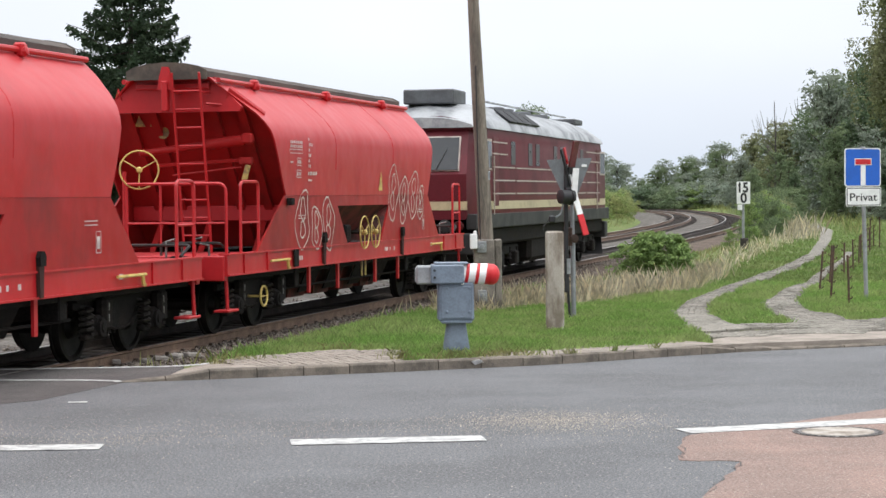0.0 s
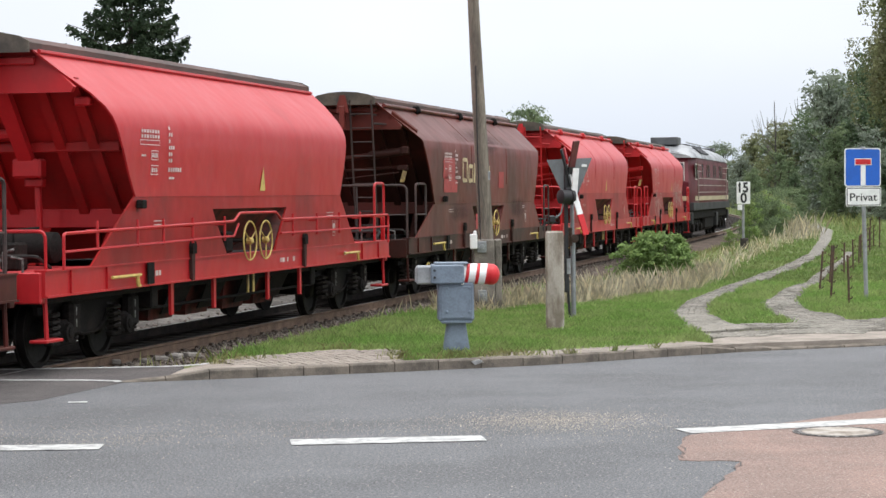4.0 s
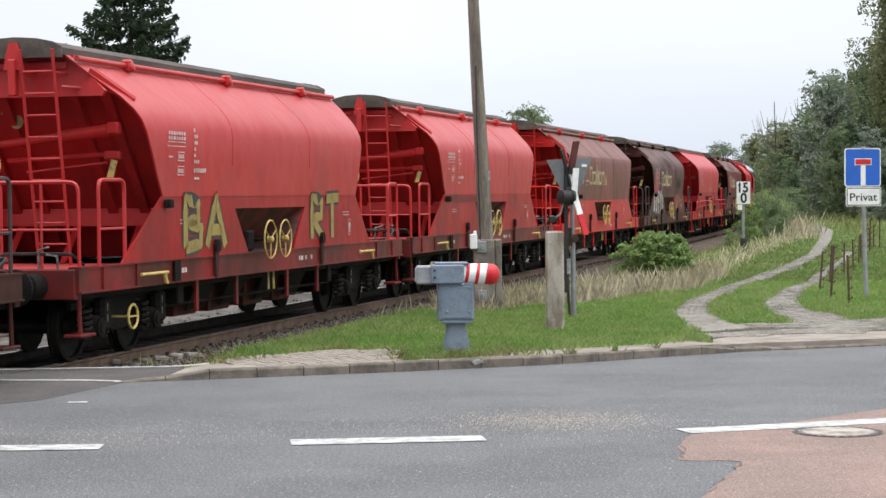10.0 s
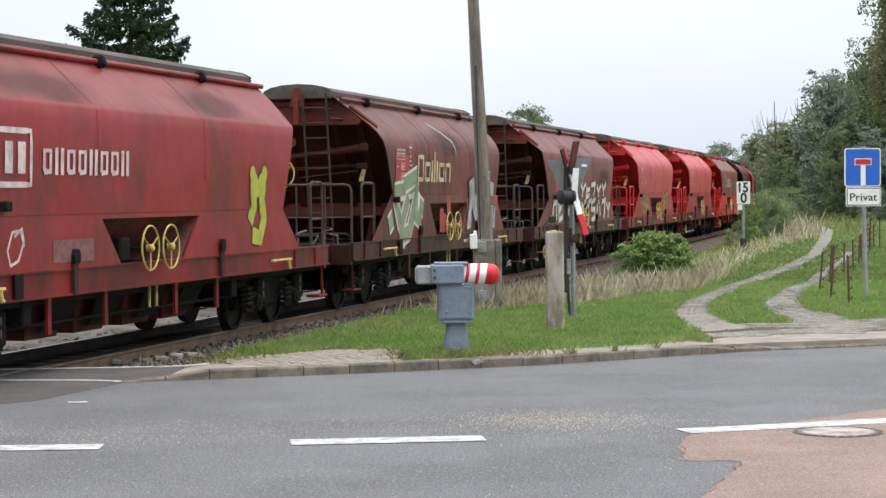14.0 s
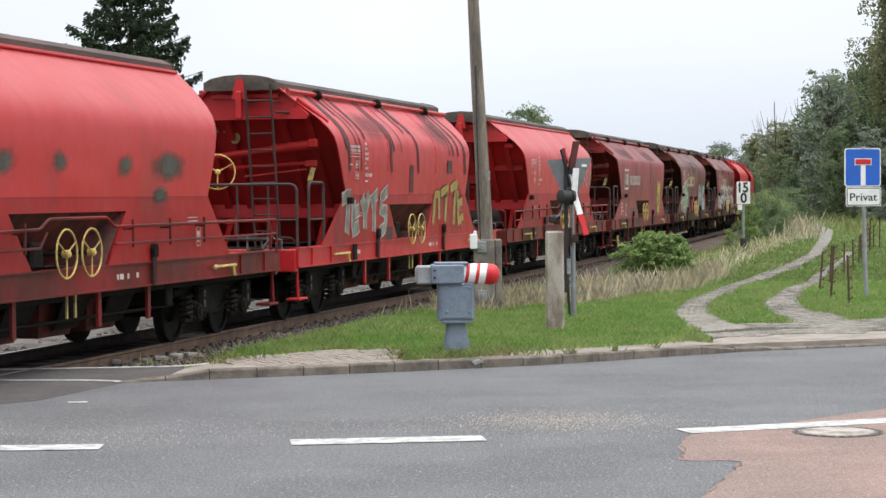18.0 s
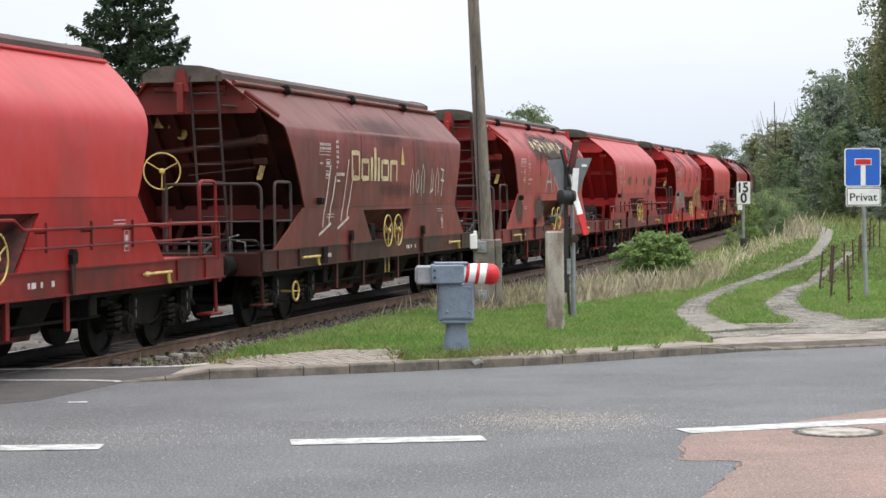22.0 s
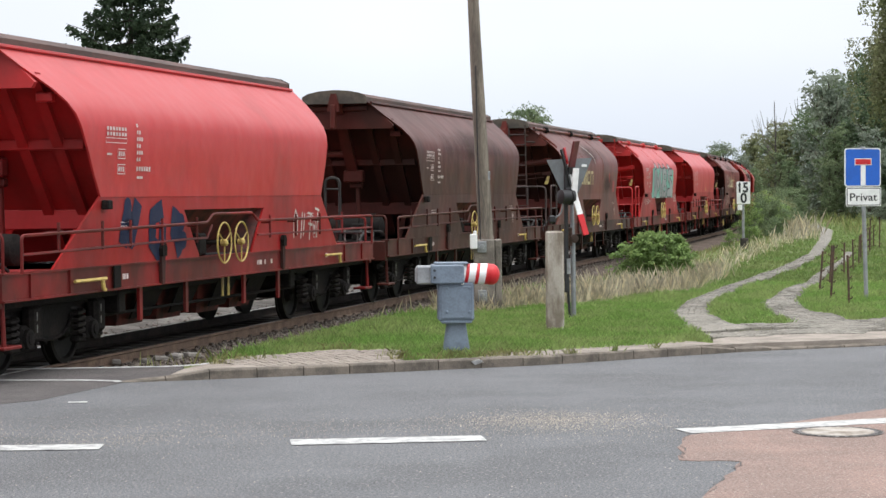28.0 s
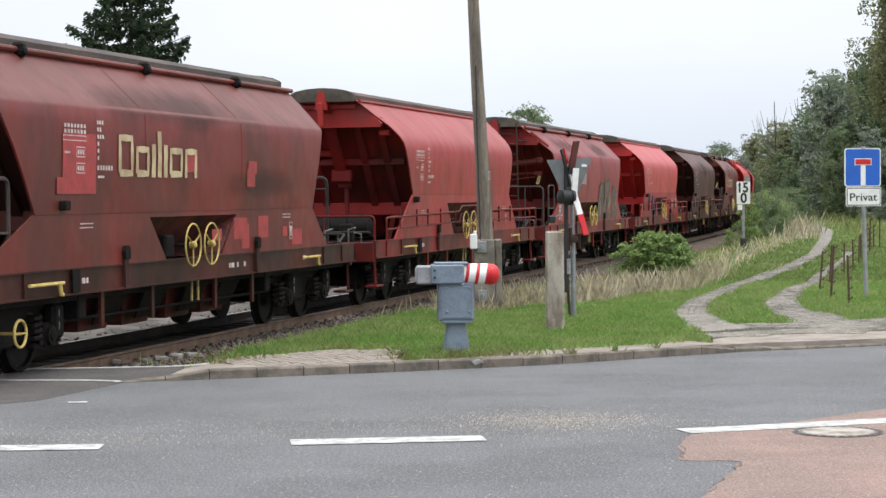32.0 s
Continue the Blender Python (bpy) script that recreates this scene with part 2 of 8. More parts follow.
JOINT = surface("joint_soil", (0.1, 0.09, 0.07), (0.07, 0.075, 0.04), 0.5, 3, 60, 0.25, 0.95, bump=0.4, spec=0.1)
TURF = surface("turf", (0.105, 0.15, 0.045), (0.145, 0.165, 0.065), 0.5, 0.5, 30, 0.35, 0.95, bump=0.6, bump_scale=40, spec=0.1)
# near-black: shade under the train is put into this ballast colour
BALLAST_SHADED = surface("shaded_ballast", (0.02, 0.016, 0.014), (0.011, 0.009, 0.008), 0.5, 1.2, 18, 0.4, 0.8, bump=1.0, bump_scale=22, spec=0.15)
BALLAST_RUSTY = surface("rusty_ballast", (0.13, 0.1, 0.08), (0.085, 0.062, 0.048), 0.5, 1.2, 18, 0.5, 0.95, bump=1.0, bump_scale=22, spec=0.15)
BALLAST = surface("ballast", (0.135, 0.122, 0.108), (0.07, 0.06, 0.052), 0.5, 1.2, 18, 0.5, 0.95, bump=1.0, bump_scale=22, spec=0.2)
STONES = surface("ballast_stone", (0.19, 0.165, 0.145), (0.115, 0.092, 0.075), 0.5, 8, 40, 0.2, 0.9, bump=0.3, island=0.35, spec=0.2)
RAIL_RUST = surface("rail_rust", (0.185, 0.118, 0.08), (0.12, 0.076, 0.053), 0.5, 4, 50, 0.25, 0.8, metal=0.0, bump=0.2)
# rail colour darkened to stand for the train's shade
RAIL_SHADED = surface("shaded_rail", (0.04, 0.028, 0.021), (0.022, 0.016, 0.013), 0.5, 4, 50, 0.25, 0.7, bump=0.2)
FASTENING = surface("dark_fastening", (0.085, 0.058, 0.043), (0.055, 0.04, 0.03), 0.5, 6, 60, 0.2, 0.8, bump=0.2)
RAIL_TOP = surface("rail_worn_steel", (0.42, 0.38, 0.35), (0.3, 0.24, 0.2), 0.4, 6, 60, 0.1, 0.35, metal=1.0, bump=0.05)
# sleeper colour also carries the shade under the train
SLEEPER = surface("shaded_sleeper_concrete", (0.042, 0.033, 0.028), (0.025, 0.02, 0.017), 0.5, 4, 60, 0.2, 0.9, bump=0.3, island=-0.1, spec=0.2)

# ---------------------------------------------------------------- road, ground
EDGE = [(-60, 25.4), (-3.3, 25.4), (-3.25, 23.40), (-2.76, 23.55), (-1.7, 23.93), (-0.6, 24.33), (0.53, 24.82), (1.11, 25.06), (1.7, 25.4), (2.3, 25.8), (2.9, 26.22), (3.52, 26.62),
        (4.24, 27.05), (5.56, 27.55), (6.14, 27.8), (8.5, 28.9), (14, 32.0), (30, 42), (60, 62), (120, 105)]


def road_edge(x):
    return float(np.interp(x, [a for a, _ in EDGE], [b for _, b in EDGE]))


def line_distance(x, y):
    """Signed distance from the near track's middle, plus towards the road's side, and how far along."""
    i = np.argmin((LINE_X - x) ** 2 + (LINE_Y - y) ** 2)
    h = LINE_H[i]
    return (x - LINE_X[i]) * math.cos(h) - (y - LINE_Y[i]) * math.sin(h), LINE_S[i]


def ground_z(x, y):
    if y < road_edge(x) + 0.3 and -55 < x < 115:
        return -0.12
    if 3.7 < x < 14.5 and y < 29.9 + 0.5 * (x - 5.5):
        return -0.03
    if -4.5 < x < -2.3 and y < 26.2:
        return -0.05
    e, s = line_distance(x, y)
    z = 0.075 + 0.018 * math.sin(x * 1.3 + y * 0.7) + 0.012 * math.sin(x * 3.1 - y * 1.9)
    if -8.2 < e < 1.6:
        return -0.62
    if e >= 1.6:
        t = min(1.0, max(0.0, (e - 1.6) / (1.5 + 1.7 * min(1.0, max(0.0, (y - 44) / 8)))))
        return -0.40 + (z + 0.40) * t * t * (3 - 2 * t)
    t = min(1.0, max(0.0, (-8.2 - e) / 2.0))
    return -0.6 + (z + 0.55) * t


def spread(lo, hi, fine_lo, fine_hi, step, grow=1.35):
    """Coordinates that are step apart from fine_lo to fine_hi and grow apart beyond."""
    mid = list(np.arange(fine_lo, fine_hi + step / 2, step))
    d, a = step, mid[-1]
    while a < hi:
        d *= grow
        a = min(hi, a + d)
        mid.append(a)
    d, a = step, mid[0]
    while a > lo:
        d *= grow
        a = max(lo, a - d)
        mid.insert(0, a)
    return mid


def build_ground():
    xs, ys = spread(-2500, 2500, -9, 26, 0.5, 1.12), spread(-2500, 2500, 22.9, 115, 0.5, 1.12)
    s = Shape()
    s.sheet([[(x, y, ground_z(x, y)) for x in xs] for y in ys])
    tagged(part("ground", s, TURF, smooth=60, fix=False), "green mown grass and meadow ground beside the railway", "ground", kind="structure")


build_ground()


def flat(outline, z=0.0, push=-0.04):
    return Shape().plate([(x, y, z) for x, y in outline], (0, 0, push))


road_line = [(x, y) for x, y in EDGE]
tagged(part("road", flat([(-60, -60), (120, -60)] + road_line[::-1]), ASPHALT), "worn grey asphalt road with fine cracks at a level crossing", "road", kind="structure")
tagged(part("crossing_surface", flat([(-60, 18.6), (-6.2, 19.2), (-4.3, 21.3), (-3.75, 23.2), (-3.3, 23.5), (-3.3, 25.38), (-60, 25.38)], 0.004, -0.02), ASPHALT_OLD),
       "dark brownish asphalt of the level crossing", "road surface", kind="structure")
tagged(part("side_road", flat([(2.16, 17.7), (2.07, 17.45), (2.03, 17.1), (1.96, 16.85), (1.97, 16.5), (1.9, 16.3), (1.88, 16.05), (2.02, 15.98), (2.2, 16.0), (2.36, 15.93), (2.28, 15.7), (2.24, 15.4), (2.12, 15.15), (2.07, 14.9), (1.93, 14.5), (1.82, 14.1), (1.6, 13.0), (1.2, 10.0), (0.5, 4.0), (60, 4.0), (60, 45.0), (4.4, 19.75), (3.2, 18.6)], 0.004, -0.02), RED_ASPHALT),
       "reddish patched asphalt of the joining side road", "road surface", kind="structure")


def ragged_seam():
    """Tarred, crumbling joint between the two asphalts."""
    rng = random.Random(6)
    pts = [(2.16, 17.7), (2.03, 17.1), (1.97, 16.5), (1.88, 16.05), (2.36, 15.93), (2.24, 15.4), (2.07, 14.9), (1.82, 14.1), (1.6, 13.0)]
    fine = []
    for (x0, y0), (x1, y1) in zip(pts, pts[1:]):
        n = max(2, int(math.hypot(x1 - x0, y1 - y0) / 0.09))
        fine += [(x0 + (x1 - x0) * k / n + rng.uniform(-0.03, 0.03), y0 + (y1 - y0) * k / n + rng.uniform(-0.03, 0.03)) for k in range(n)]
    s = Shape()
    for k, (x, y) in enumerate(fine):
        w = rng.uniform(0.001, 0.010)
        s.v += [(x - w, y, 0.0075), (x + w, y + w * 0.4, 0.0075)]
    for k in range(len(fine) - 1):
        if (k // 4) % 3 != 1:
            s.face((2 * k, 2 * k + 1, 2 * k + 3, 2 * k + 2))
    tagged(part("asphalt_joint", s, ASPHALT_OLD, fix=False), "dark crumbling joint between grey and reddish asphalt", "road surface", kind="structure")


ragged_seam()


def strip(pts, width, z):
    """Outline of a painted line along points."""
    left, right = [], []
    for i, (x, y) in enumerate(pts):
        a, b = pts[max(0, i - 1)], pts[min(len(pts) - 1, i + 1)]
        d = Vector((b[0] - a[0], b[1] - a[1], 0)).normalized()
        left.append((x - d.y * width / 2, y + d.x * width / 2))
        right.append((x + d.y * width / 2, y - d.x * width / 2))
    return flat(left + right[::-1], z, -0.003)


for name, pts, w in (("centre_line", [(-8.6, 17.0), (-7.0, 17.08)], 0.36), ("centre_line", [(-4.9, 17.15), (-2.955, 17.22)], 0.36), ("centre_line", [(-1.34, 17.4), (0.345, 17.59)], 0.38),
                     ("edge_line", [(2.14, 17.97), (3.2, 18.32), (4.15, 18.66), (6.0, 19.45), (9.0, 20.8)], 0.36)):
    tagged(part(name, strip(pts, w, 0.009), ROAD_PAINT), "worn white painted line on the asphalt", "road marking", "white road markings", kind="structure")
tagged(part("edge_line", strip([(-9.0, 24.75), (-5.5, 25.1), (-3.5, 25.32), (-3.2, 25.5), (-2.75, 26.05)], 0.15, 0.012), ROAD_PAINT), "narrow white painted line beside the crossing", "road marking", kind="structure")
tagged(part("edge_line", strip([(-9.0, 23.9), (-5.2, 23.62), (-4.2, 23.5), (-3.85, 23.38), (-3.74, 23.25)], 0.13, 0.012), ROAD_PAINT), "narrow white painted line beside the crossing", "road marking", kind="structure")
tagged(part("road_mark", strip([(-3.95, 21.0), (-3.75, 21.02)], 0.12, 0.009), ROAD_PAINT), "small worn white paint fleck on the asphalt", "road marking", kind="structure")


# ---------------------------------------------------------------- two tracks
def along(section, s0, s1, step, e0=0.0, closed=True):
    """Runs a cross-section (e, z) along the line."""
    sh = Shape()
    ss = list(np.arange(s0, s1 + 0.01, step))
    n = len(section)
    for s in ss:
        for e, z in section:
            x, y, _ = on_line(s, e0 + e)
            sh.v.append((x, y, z))
    for k in range(len(ss) - 1):
        for j in range(n if closed else n - 1):
            j2 = (j + 1) % n
            sh.face((k * n + j, k * n + j2, (k + 1) * n + j2, (k + 1) * n + j))
    return sh


def build_tracks():
    sec = [(-8.3, -0.62), (-6.6, -0.24), (-6.2, -0.2), (-2.8, -0.2), (-2.4, -0.24), (-2.0, -0.24), (-1.6, -0.2), (-0.85, -0.172), (0.85, -0.172), (1.45, -0.145), (1.85, -0.2), (3.4, -0.5)]
    bed = along(sec, -90, 470, 2.5, closed=False)
    # slot 2, between the near rails: ballast with shade in its colour
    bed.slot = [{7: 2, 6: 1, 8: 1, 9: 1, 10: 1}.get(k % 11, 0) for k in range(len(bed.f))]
    tagged(part("ballast_bed", bed, [BALLAST, BALLAST_RUSTY, BALLAST_SHADED], smooth=60, fix=False), "grey-brown crushed stone ballast under two tracks", "ballast", kind="structure")
    prof = [(-0.036, 0.0), (0.036, 0.0), (0.037, -0.03), (0.012, -0.045), (0.012, -0.135), (0.07, -0.155), (0.07, -0.165), (-0.07, -0.165), (-0.07, -0.155), (-0.012, -0.135), (-0.012, -0.045), (-0.037, -0.03)]
    for track, label in ((0.0, "rusty brown steel rail with a worn bright head"), (-4.4, "rusty brown steel rail of the empty second track")):
        for side in (0.753, -0.753):
            sh = along([(e, z + 0.006) for e, z in prof], -90, 470, 2.0, track + side)
            sh.slot = [1 if k % 12 == 0 else 0 for k in range(len(sh.f))]
            # inner rail under the train takes the rail colour with shade painted in
            tagged(part("rail", sh, [RAIL_SHADED if track == 0 and side < 0 else RAIL_RUST, RAIL_TOP]), label, "rail", "rails of the two tracks", kind="structure")


build_tracks()
# ---------------------------------------------------------------- kerb, paving
def build_kerb():
    top = tagged(new("kerb"), "low kerb of worn concrete stones along the road", "kerb", kind="structure")
    line = [Vector((x, y, 0)) for x, y in [(-4.9, 22.9), (-3.75, 23.24)] + EDGE[3:16]]
    acc = [0.0]
    for a, b in zip(line, line[1:]):
        acc.append(acc[-1] + (b - a).length)

    def at(d):
        k = min(len(line) - 2, max(0, int(np.searchsorted(acc, d)) - 1))
        t = (d - acc[k]) / (acc[k + 1] - acc[k])
        return line[k].lerp(line[k + 1], t), (line[k + 1] - line[k]).normalized()

    rng = random.Random(4)
    # stone ends: ramped start, full stones, lowered stones at the drive
    d, first = acc[1], acc[2]
    ends = [acc[1], acc[1] + 0.52] + [first + 0.575 * k for k in range(12)]
    while ends[-1] < acc[-1] - 0.6:
        ends.append(ends[-1] + 0.58)
    for k, (a, b) in enumerate(zip(ends, ends[1:])):
        (p, _), (q, _) = at(a), at(b)
        dd = (q - p).normalized()
        nn = Vector((-dd.y, dd.x, 0))
        p, q = p + dd * 0.006, q - dd * 0.006
        lift = rng.uniform(-0.006, 0.006)
        h0 = 0.015 if k == 0 else (0.055 if k == 1 else 0.118)
        h1 = 0.055 if k == 0 else 0.118
        if k == 14:
            h0, h1 = 0.118, 0.06
        elif k > 14:
            h0 = h1 = 0.035 if k > 15 else 0.05
            h0 = 0.06 if k == 15 else h0
        s = Shape()
        c = 0.02
        rows = []
        for (u, hh) in ((p, h0 + lift), (q, h1 + lift)):
            rows.append([u + Vector((0, 0, -0.1)), u + Vector((0, 0, hh - c)), u + nn * c + Vector((0, 0, hh)), u + nn * 0.14 + Vector((0, 0, hh)), u + nn * 0.14 + Vector((0, 0, -0.1))])
        n = 5
        for r in rows:
            s.v += [tuple(v) for v in r]
        for j in range(n):
            s.face((j, (j + 1) % n, n + (j + 1) % n, n + j))
        s.face((0, 1, 2, 3, 4))
        s.face((9, 8, 7, 6, 5))
        part("kerb_stone", s, KERB, top)
    return at, acc


kerb_at, kerb_acc = build_kerb()


def kerb_normal_point(d, off):
    p, dd = kerb_at(d)
    return p + Vector((-dd.y, dd.x, 0)) * off


def build_pavement():
    """Concrete pavers behind the kerb: one paved stretch and a narrow strip further on."""
    bed = [(-2.3, 23.8), (-1.6, 24.05), (-0.5, 24.45), (0.6, 24.95), (1.7, 25.5), (2.9, 26.3), (3.55, 26.7), (3.5, 27.6), (2.6, 27.35), (1.6, 26.8), (0.6, 26.1), (-0.3, 25.6), (-0.5, 26.55), (-1.47, 26.62), (-2.55, 25.45)]
    pav = tagged(part("pavement", flat(bed, 0.085, -0.15), JOINT), "narrow pavement of pale concrete pavers behind the kerb", "pavement", kind="structure")
    rng = random.Random(9)
    unit = Shape().chamfer(-0.0445, 0.0445, -0.0945, 0.0945, -0.03, 0.0, 0.007).mesh("paver", PAVER)
    n = 0
    for i in range(64):
        for j in range(12):
            d = kerb_acc[2] - 0.2 + i * 0.1
            p = kerb_normal_point(d, 0.245 + j * 0.196)
            wide = 6 < i < 40 and p.x < -0.52 and p.y < np.interp(p.x, (-3.1, -2.62, -1.47, -0.5), (24.5, 25.35, 26.5, 26.45))
            if not wide and (i < 30 or j > 2 + (i % 3 == 0) or rng.random() < 0.15):
                continue
            if 30 <= i < 40 and j > 0 and not wide:
                continue
            _, dd = kerb_at(d)
            ob = part("paver", unit, None, pav)
            ob.matrix_basis = pose(p.x, p.y, 0.112 + rng.uniform(-0.004, 0.004), rng.uniform(-1, 1), rng.uniform(-1, 1), math.degrees(math.atan2(dd.y, dd.x)) + rng.uniform(-1.2, 1.2))
            n += 1
    tagged(part("ramp_slab", Shape().plate([(-3.3, 23.43, 0.03), (-2.7, 23.72, 0.112), (-2.2, 23.9, 0.112), (-2.42, 24.5, 0.112), (-2.62, 25.38, 0.1), (-2.78, 25.9, 0.05), (-3.2, 24.6, 0.04)], (0, 0, -0.1)), PAVER), "worn concrete slab where the kerb ramps down", "pavement", kind="structure")
    # pale concrete strip and drive apron to the right of the stones
    strip_pts, back = [], []
    for k in range(9):
        d = kerb_acc[2] + 4.0 + k * 0.42
        strip_pts.append(kerb_normal_point(d, 0.15))
        back.append(kerb_normal_point(d, 0.85 + 0.2 * (k / 8)))
    tagged(part("concrete_strip", Shape().plate([(p.x, p.y, 0.112) for p in strip_pts + back[::-1]], (0, 0, -0.1)), PAVER), "pale worn concrete strip behind the kerb", "pavement", kind="structure")
    apron = [(3.6, 26.8), (4.24, 27.2), (5.56, 27.6), (6.14, 27.84), (8.5, 28.95), (14, 32.05), (14.0, 33.0), (8.4, 30.25), (6.5, 29.3), (5.4, 28.9), (4.7, 28.65), (4.0, 28.3), (3.75, 27.9)]
    tagged(part("drive_apron", flat(apron, 0.1, -0.14), PAVER), "pale concrete apron of the private drive", "drive", kind="structure")


build_pavement()

# ---------------------------------------------------------------- private drive: cobbled apron and two wheel tracks
LEFT_TRACK = [(4.25, 28.4, 0.9), (4.12, 29.8, 0.78), (4.08, 31.5, 0.66), (4.12, 33.3, 0.58), (4.33, 35.0, 0.52), (4.75, 37.2, 0.44), (5.5, 40.2, 0.38), (6.3, 43.2, 0.38), (7.8, 48.5, 0.4), (9.6, 55.0, 0.36), (12.0, 64.8, 0.4), (16.0, 84.0, 0.5), (20.1, 105, 0.6), (23, 125, 0.6)]
RIGHT_TRACK = [(5.4, 28.9, 1.2), (5.9, 30.4, 1.0), (6.0, 32.5, 0.9), (5.9, 34.6, 0.6), (6.2, 37.0, 0.55), (7.2, 41.2, 0.42), (8.3, 45.0, 0.3), (9.6, 50.5, 0.2), (11.8, 59, 0.22), (13.8, 68, 0.24)]


def fan_back(x):
    """How far back the cobbled mouth reaches."""
    return float(np.interp(x, (4.3, 5.0, 5.75, 6.2, 6.9, 9.3), (30.9, 30.6, 31.05, 31.5, 32.0, 33.6)))


def build_drive():
    bed = Shape()
    for line in (LEFT_TRACK, RIGHT_TRACK):
        fine = []
        for (a, b) in zip(line, line[1:]):
            for k in range(6):
                t = k / 6
                fine.append(tuple(a[i] + (b[i] - a[i]) * t for i in range(3)))
        rows = []
        for k, (x, y, w) in enumerate(fine):
            a, b = fine[max(0, k - 1)], fine[min(len(fine) - 1, k + 1)]
            d = Vector((b[0] - a[0], b[1] - a[1], 0)).normalized()
            nx, ny = -d.y, d.x
            rows.append([(x + nx * w / 2 * u, y + ny * w / 2 * u, max(ground_z(x, y), 0.05) + (0.035 if y < 60 else 0.06) - 0.03 * u * u) for u in (-1, -0.5, 0, 0.5, 1)])
        bed.sheet(rows)
    bed.slot = [1 if bed.v[q[0]][1] > 57 else 0 for q in bed.f]
    drive = tagged(part("drive", bed, [JOINT, COBBLE], fix=False), "private drive of two cobbled wheel tracks in the grass", "drive", kind="structure")
    rng = random.Random(21)
    unit = Shape().chamfer(-0.0455, 0.0455, -0.0945, 0.0945, -0.05, 0.01, 0.009).mesh("cobble", COBBLE)
    spots = []
    for line in (LEFT_TRACK, RIGHT_TRACK):
        row = 0
        for (a, b) in zip(line, line[1:]):
            va, vb = Vector(a), Vector(b)
            n = max(1, int((Vector(b[:2]) - Vector(a[:2])).length / 0.104))
            if a[1] > 58:
                break
            for k in range(n):
                p = va.lerp(vb, k / n)
                d = Vector((b[0] - a[0], b[1] - a[1])).normalized()
                m = max(1, int(p.z / 0.204 + 0.45))
                row += 1
                for j in range(m):
                    u = (j - (m - 1) / 2 + (0.25 if row % 2 else -0.25)) * 0.204 + rng.uniform(-0.006, 0.006)
                    if abs(u) < p.z / 2 + 0.06:
                        spots.append((p.x - d.y * u, p.y + d.x * u, math.degrees(math.atan2(d.y, d.x)), abs(u) / p.z))
    # cobbled fan that joins the two tracks
    for i in range(-3, 25):
        for j in range(52):
            x, y = 4.35 + i * 0.204 + 0.103 * (j % 2) - 0.026 * j, 28.55 + j * 0.1 + i * 0.095
            if y < fan_back(x) and 3.85 < x < 9.2 and y > np.interp(x, (3.8, 4.7, 5.4, 6.5, 8.4, 9.3), (27.8, 28.5, 28.75, 29.15, 30.1, 30.6)) + 0.05 and not (x < 4.62 and y > 28.9):
                spots.append((x, y, 105, 0.2))
    near = [q for q in spots if q[1] < 33.2][:300]
    rest = [q for q in spots if q[1] >= 33.2 or q not in near]
    for x, y, a, _ in near:
        ob = part("cobble", unit, None, drive)
        ob.matrix_basis = pose(x, y, max(ground_z(x, y), 0.06) + 0.042 + rng.uniform(-0.003, 0.003), rng.uniform(-1.5, 1.5), rng.uniform(-1.5, 1.5), a + rng.uniform(-1.5, 1.5))
    s = Shape()
    for x, y, a, _ in rest:
        s.box(-0.0455, 0.0455, -0.0945, 0.0945, -0.03, 0.01, 0.006, pose(x, y, max(ground_z(x, y), 0.06) + 0.042 + rng.uniform(-0.003, 0.003), rng.uniform(-1.5, 1.5), rng.uniform(-1.5, 1.5), a + rng.uniform(-1.5, 1.5)))
    tagged(part("cobbles", s, COBBLE_MASS, drive, fix=False), kind="stuff")
    fan = [(3.95, 28.0), (4.7, 28.45), (5.4, 28.72), (8.8, 30.3), (9.3, 33.6), (6.9, 32.0), (6.2, 31.5), (5.75, 31.05), (5.0, 30.6), (4.3, 30.9), (3.85, 31.0)]
    tagged(part("drive_fan", flat(fan, 0.085, -0.1), JOINT), "cobbled mouth of the private drive", "drive", kind="structure")


build_drive()

# ---------------------------------------------------------------- fixtures by the crossing
ZINC = surface("blue_grey_paint", (0.17, 0.215, 0.27), (0.12, 0.15, 0.19), 0.4, 3, 40, 0.12, 0.5, bump=0.05)
GALV = surface("galvanised_steel", (0.33, 0.34, 0.35), (0.24, 0.25, 0.26), 0.5, 5, 60, 0.12, 0.5, metal=0.3, bump=0.05)
WOOD = surface("weathered_wood", (0.23, 0.195, 0.155), (0.13, 0.11, 0.09), 0.5, 2, 25, 0.3, 0.9, bump=0.5, stretch=(5, 5, 0.4))
CONCRETE = surface("post_concrete", (0.40, 0.36, 0.315), (0.2, 0.165, 0.13), 0.42, 2.2, 50, 0.15, 0.9, bump=0.35, stretch=(1.6, 1.6, 0.6))
CONCRETE_B = surface("brown_concrete", (0.24, 0.21, 0.18), (0.14, 0.122, 0.105), 0.45, 3, 50, 0.2, 0.9, bump=0.35)
SIGN_WHITE = surface("sign_white", (0.78, 0.78, 0.77), (0.68, 0.68, 0.67), 0.3, 4, 40, 0.05, 0.4, bump=0)
SIGN_BLUE = surface("sign_blue", (0.012, 0.11, 0.52), (0.012, 0.1, 0.46), 0.3, 3, 30, 0.06, 0.4, bump=0)
SIGN_RED = surface("sign_red", (0.55, 0.012, 0.018), (0.46, 0.015, 0.02), 0.4, 5, 40, 0.08, 0.45, bump=0)
BLACK = surface("black_paint", (0.013, 0.013, 0.015), (0.022, 0.022, 0.024), 0.4, 5, 40, 0.15, 0.5, bump=0.05)
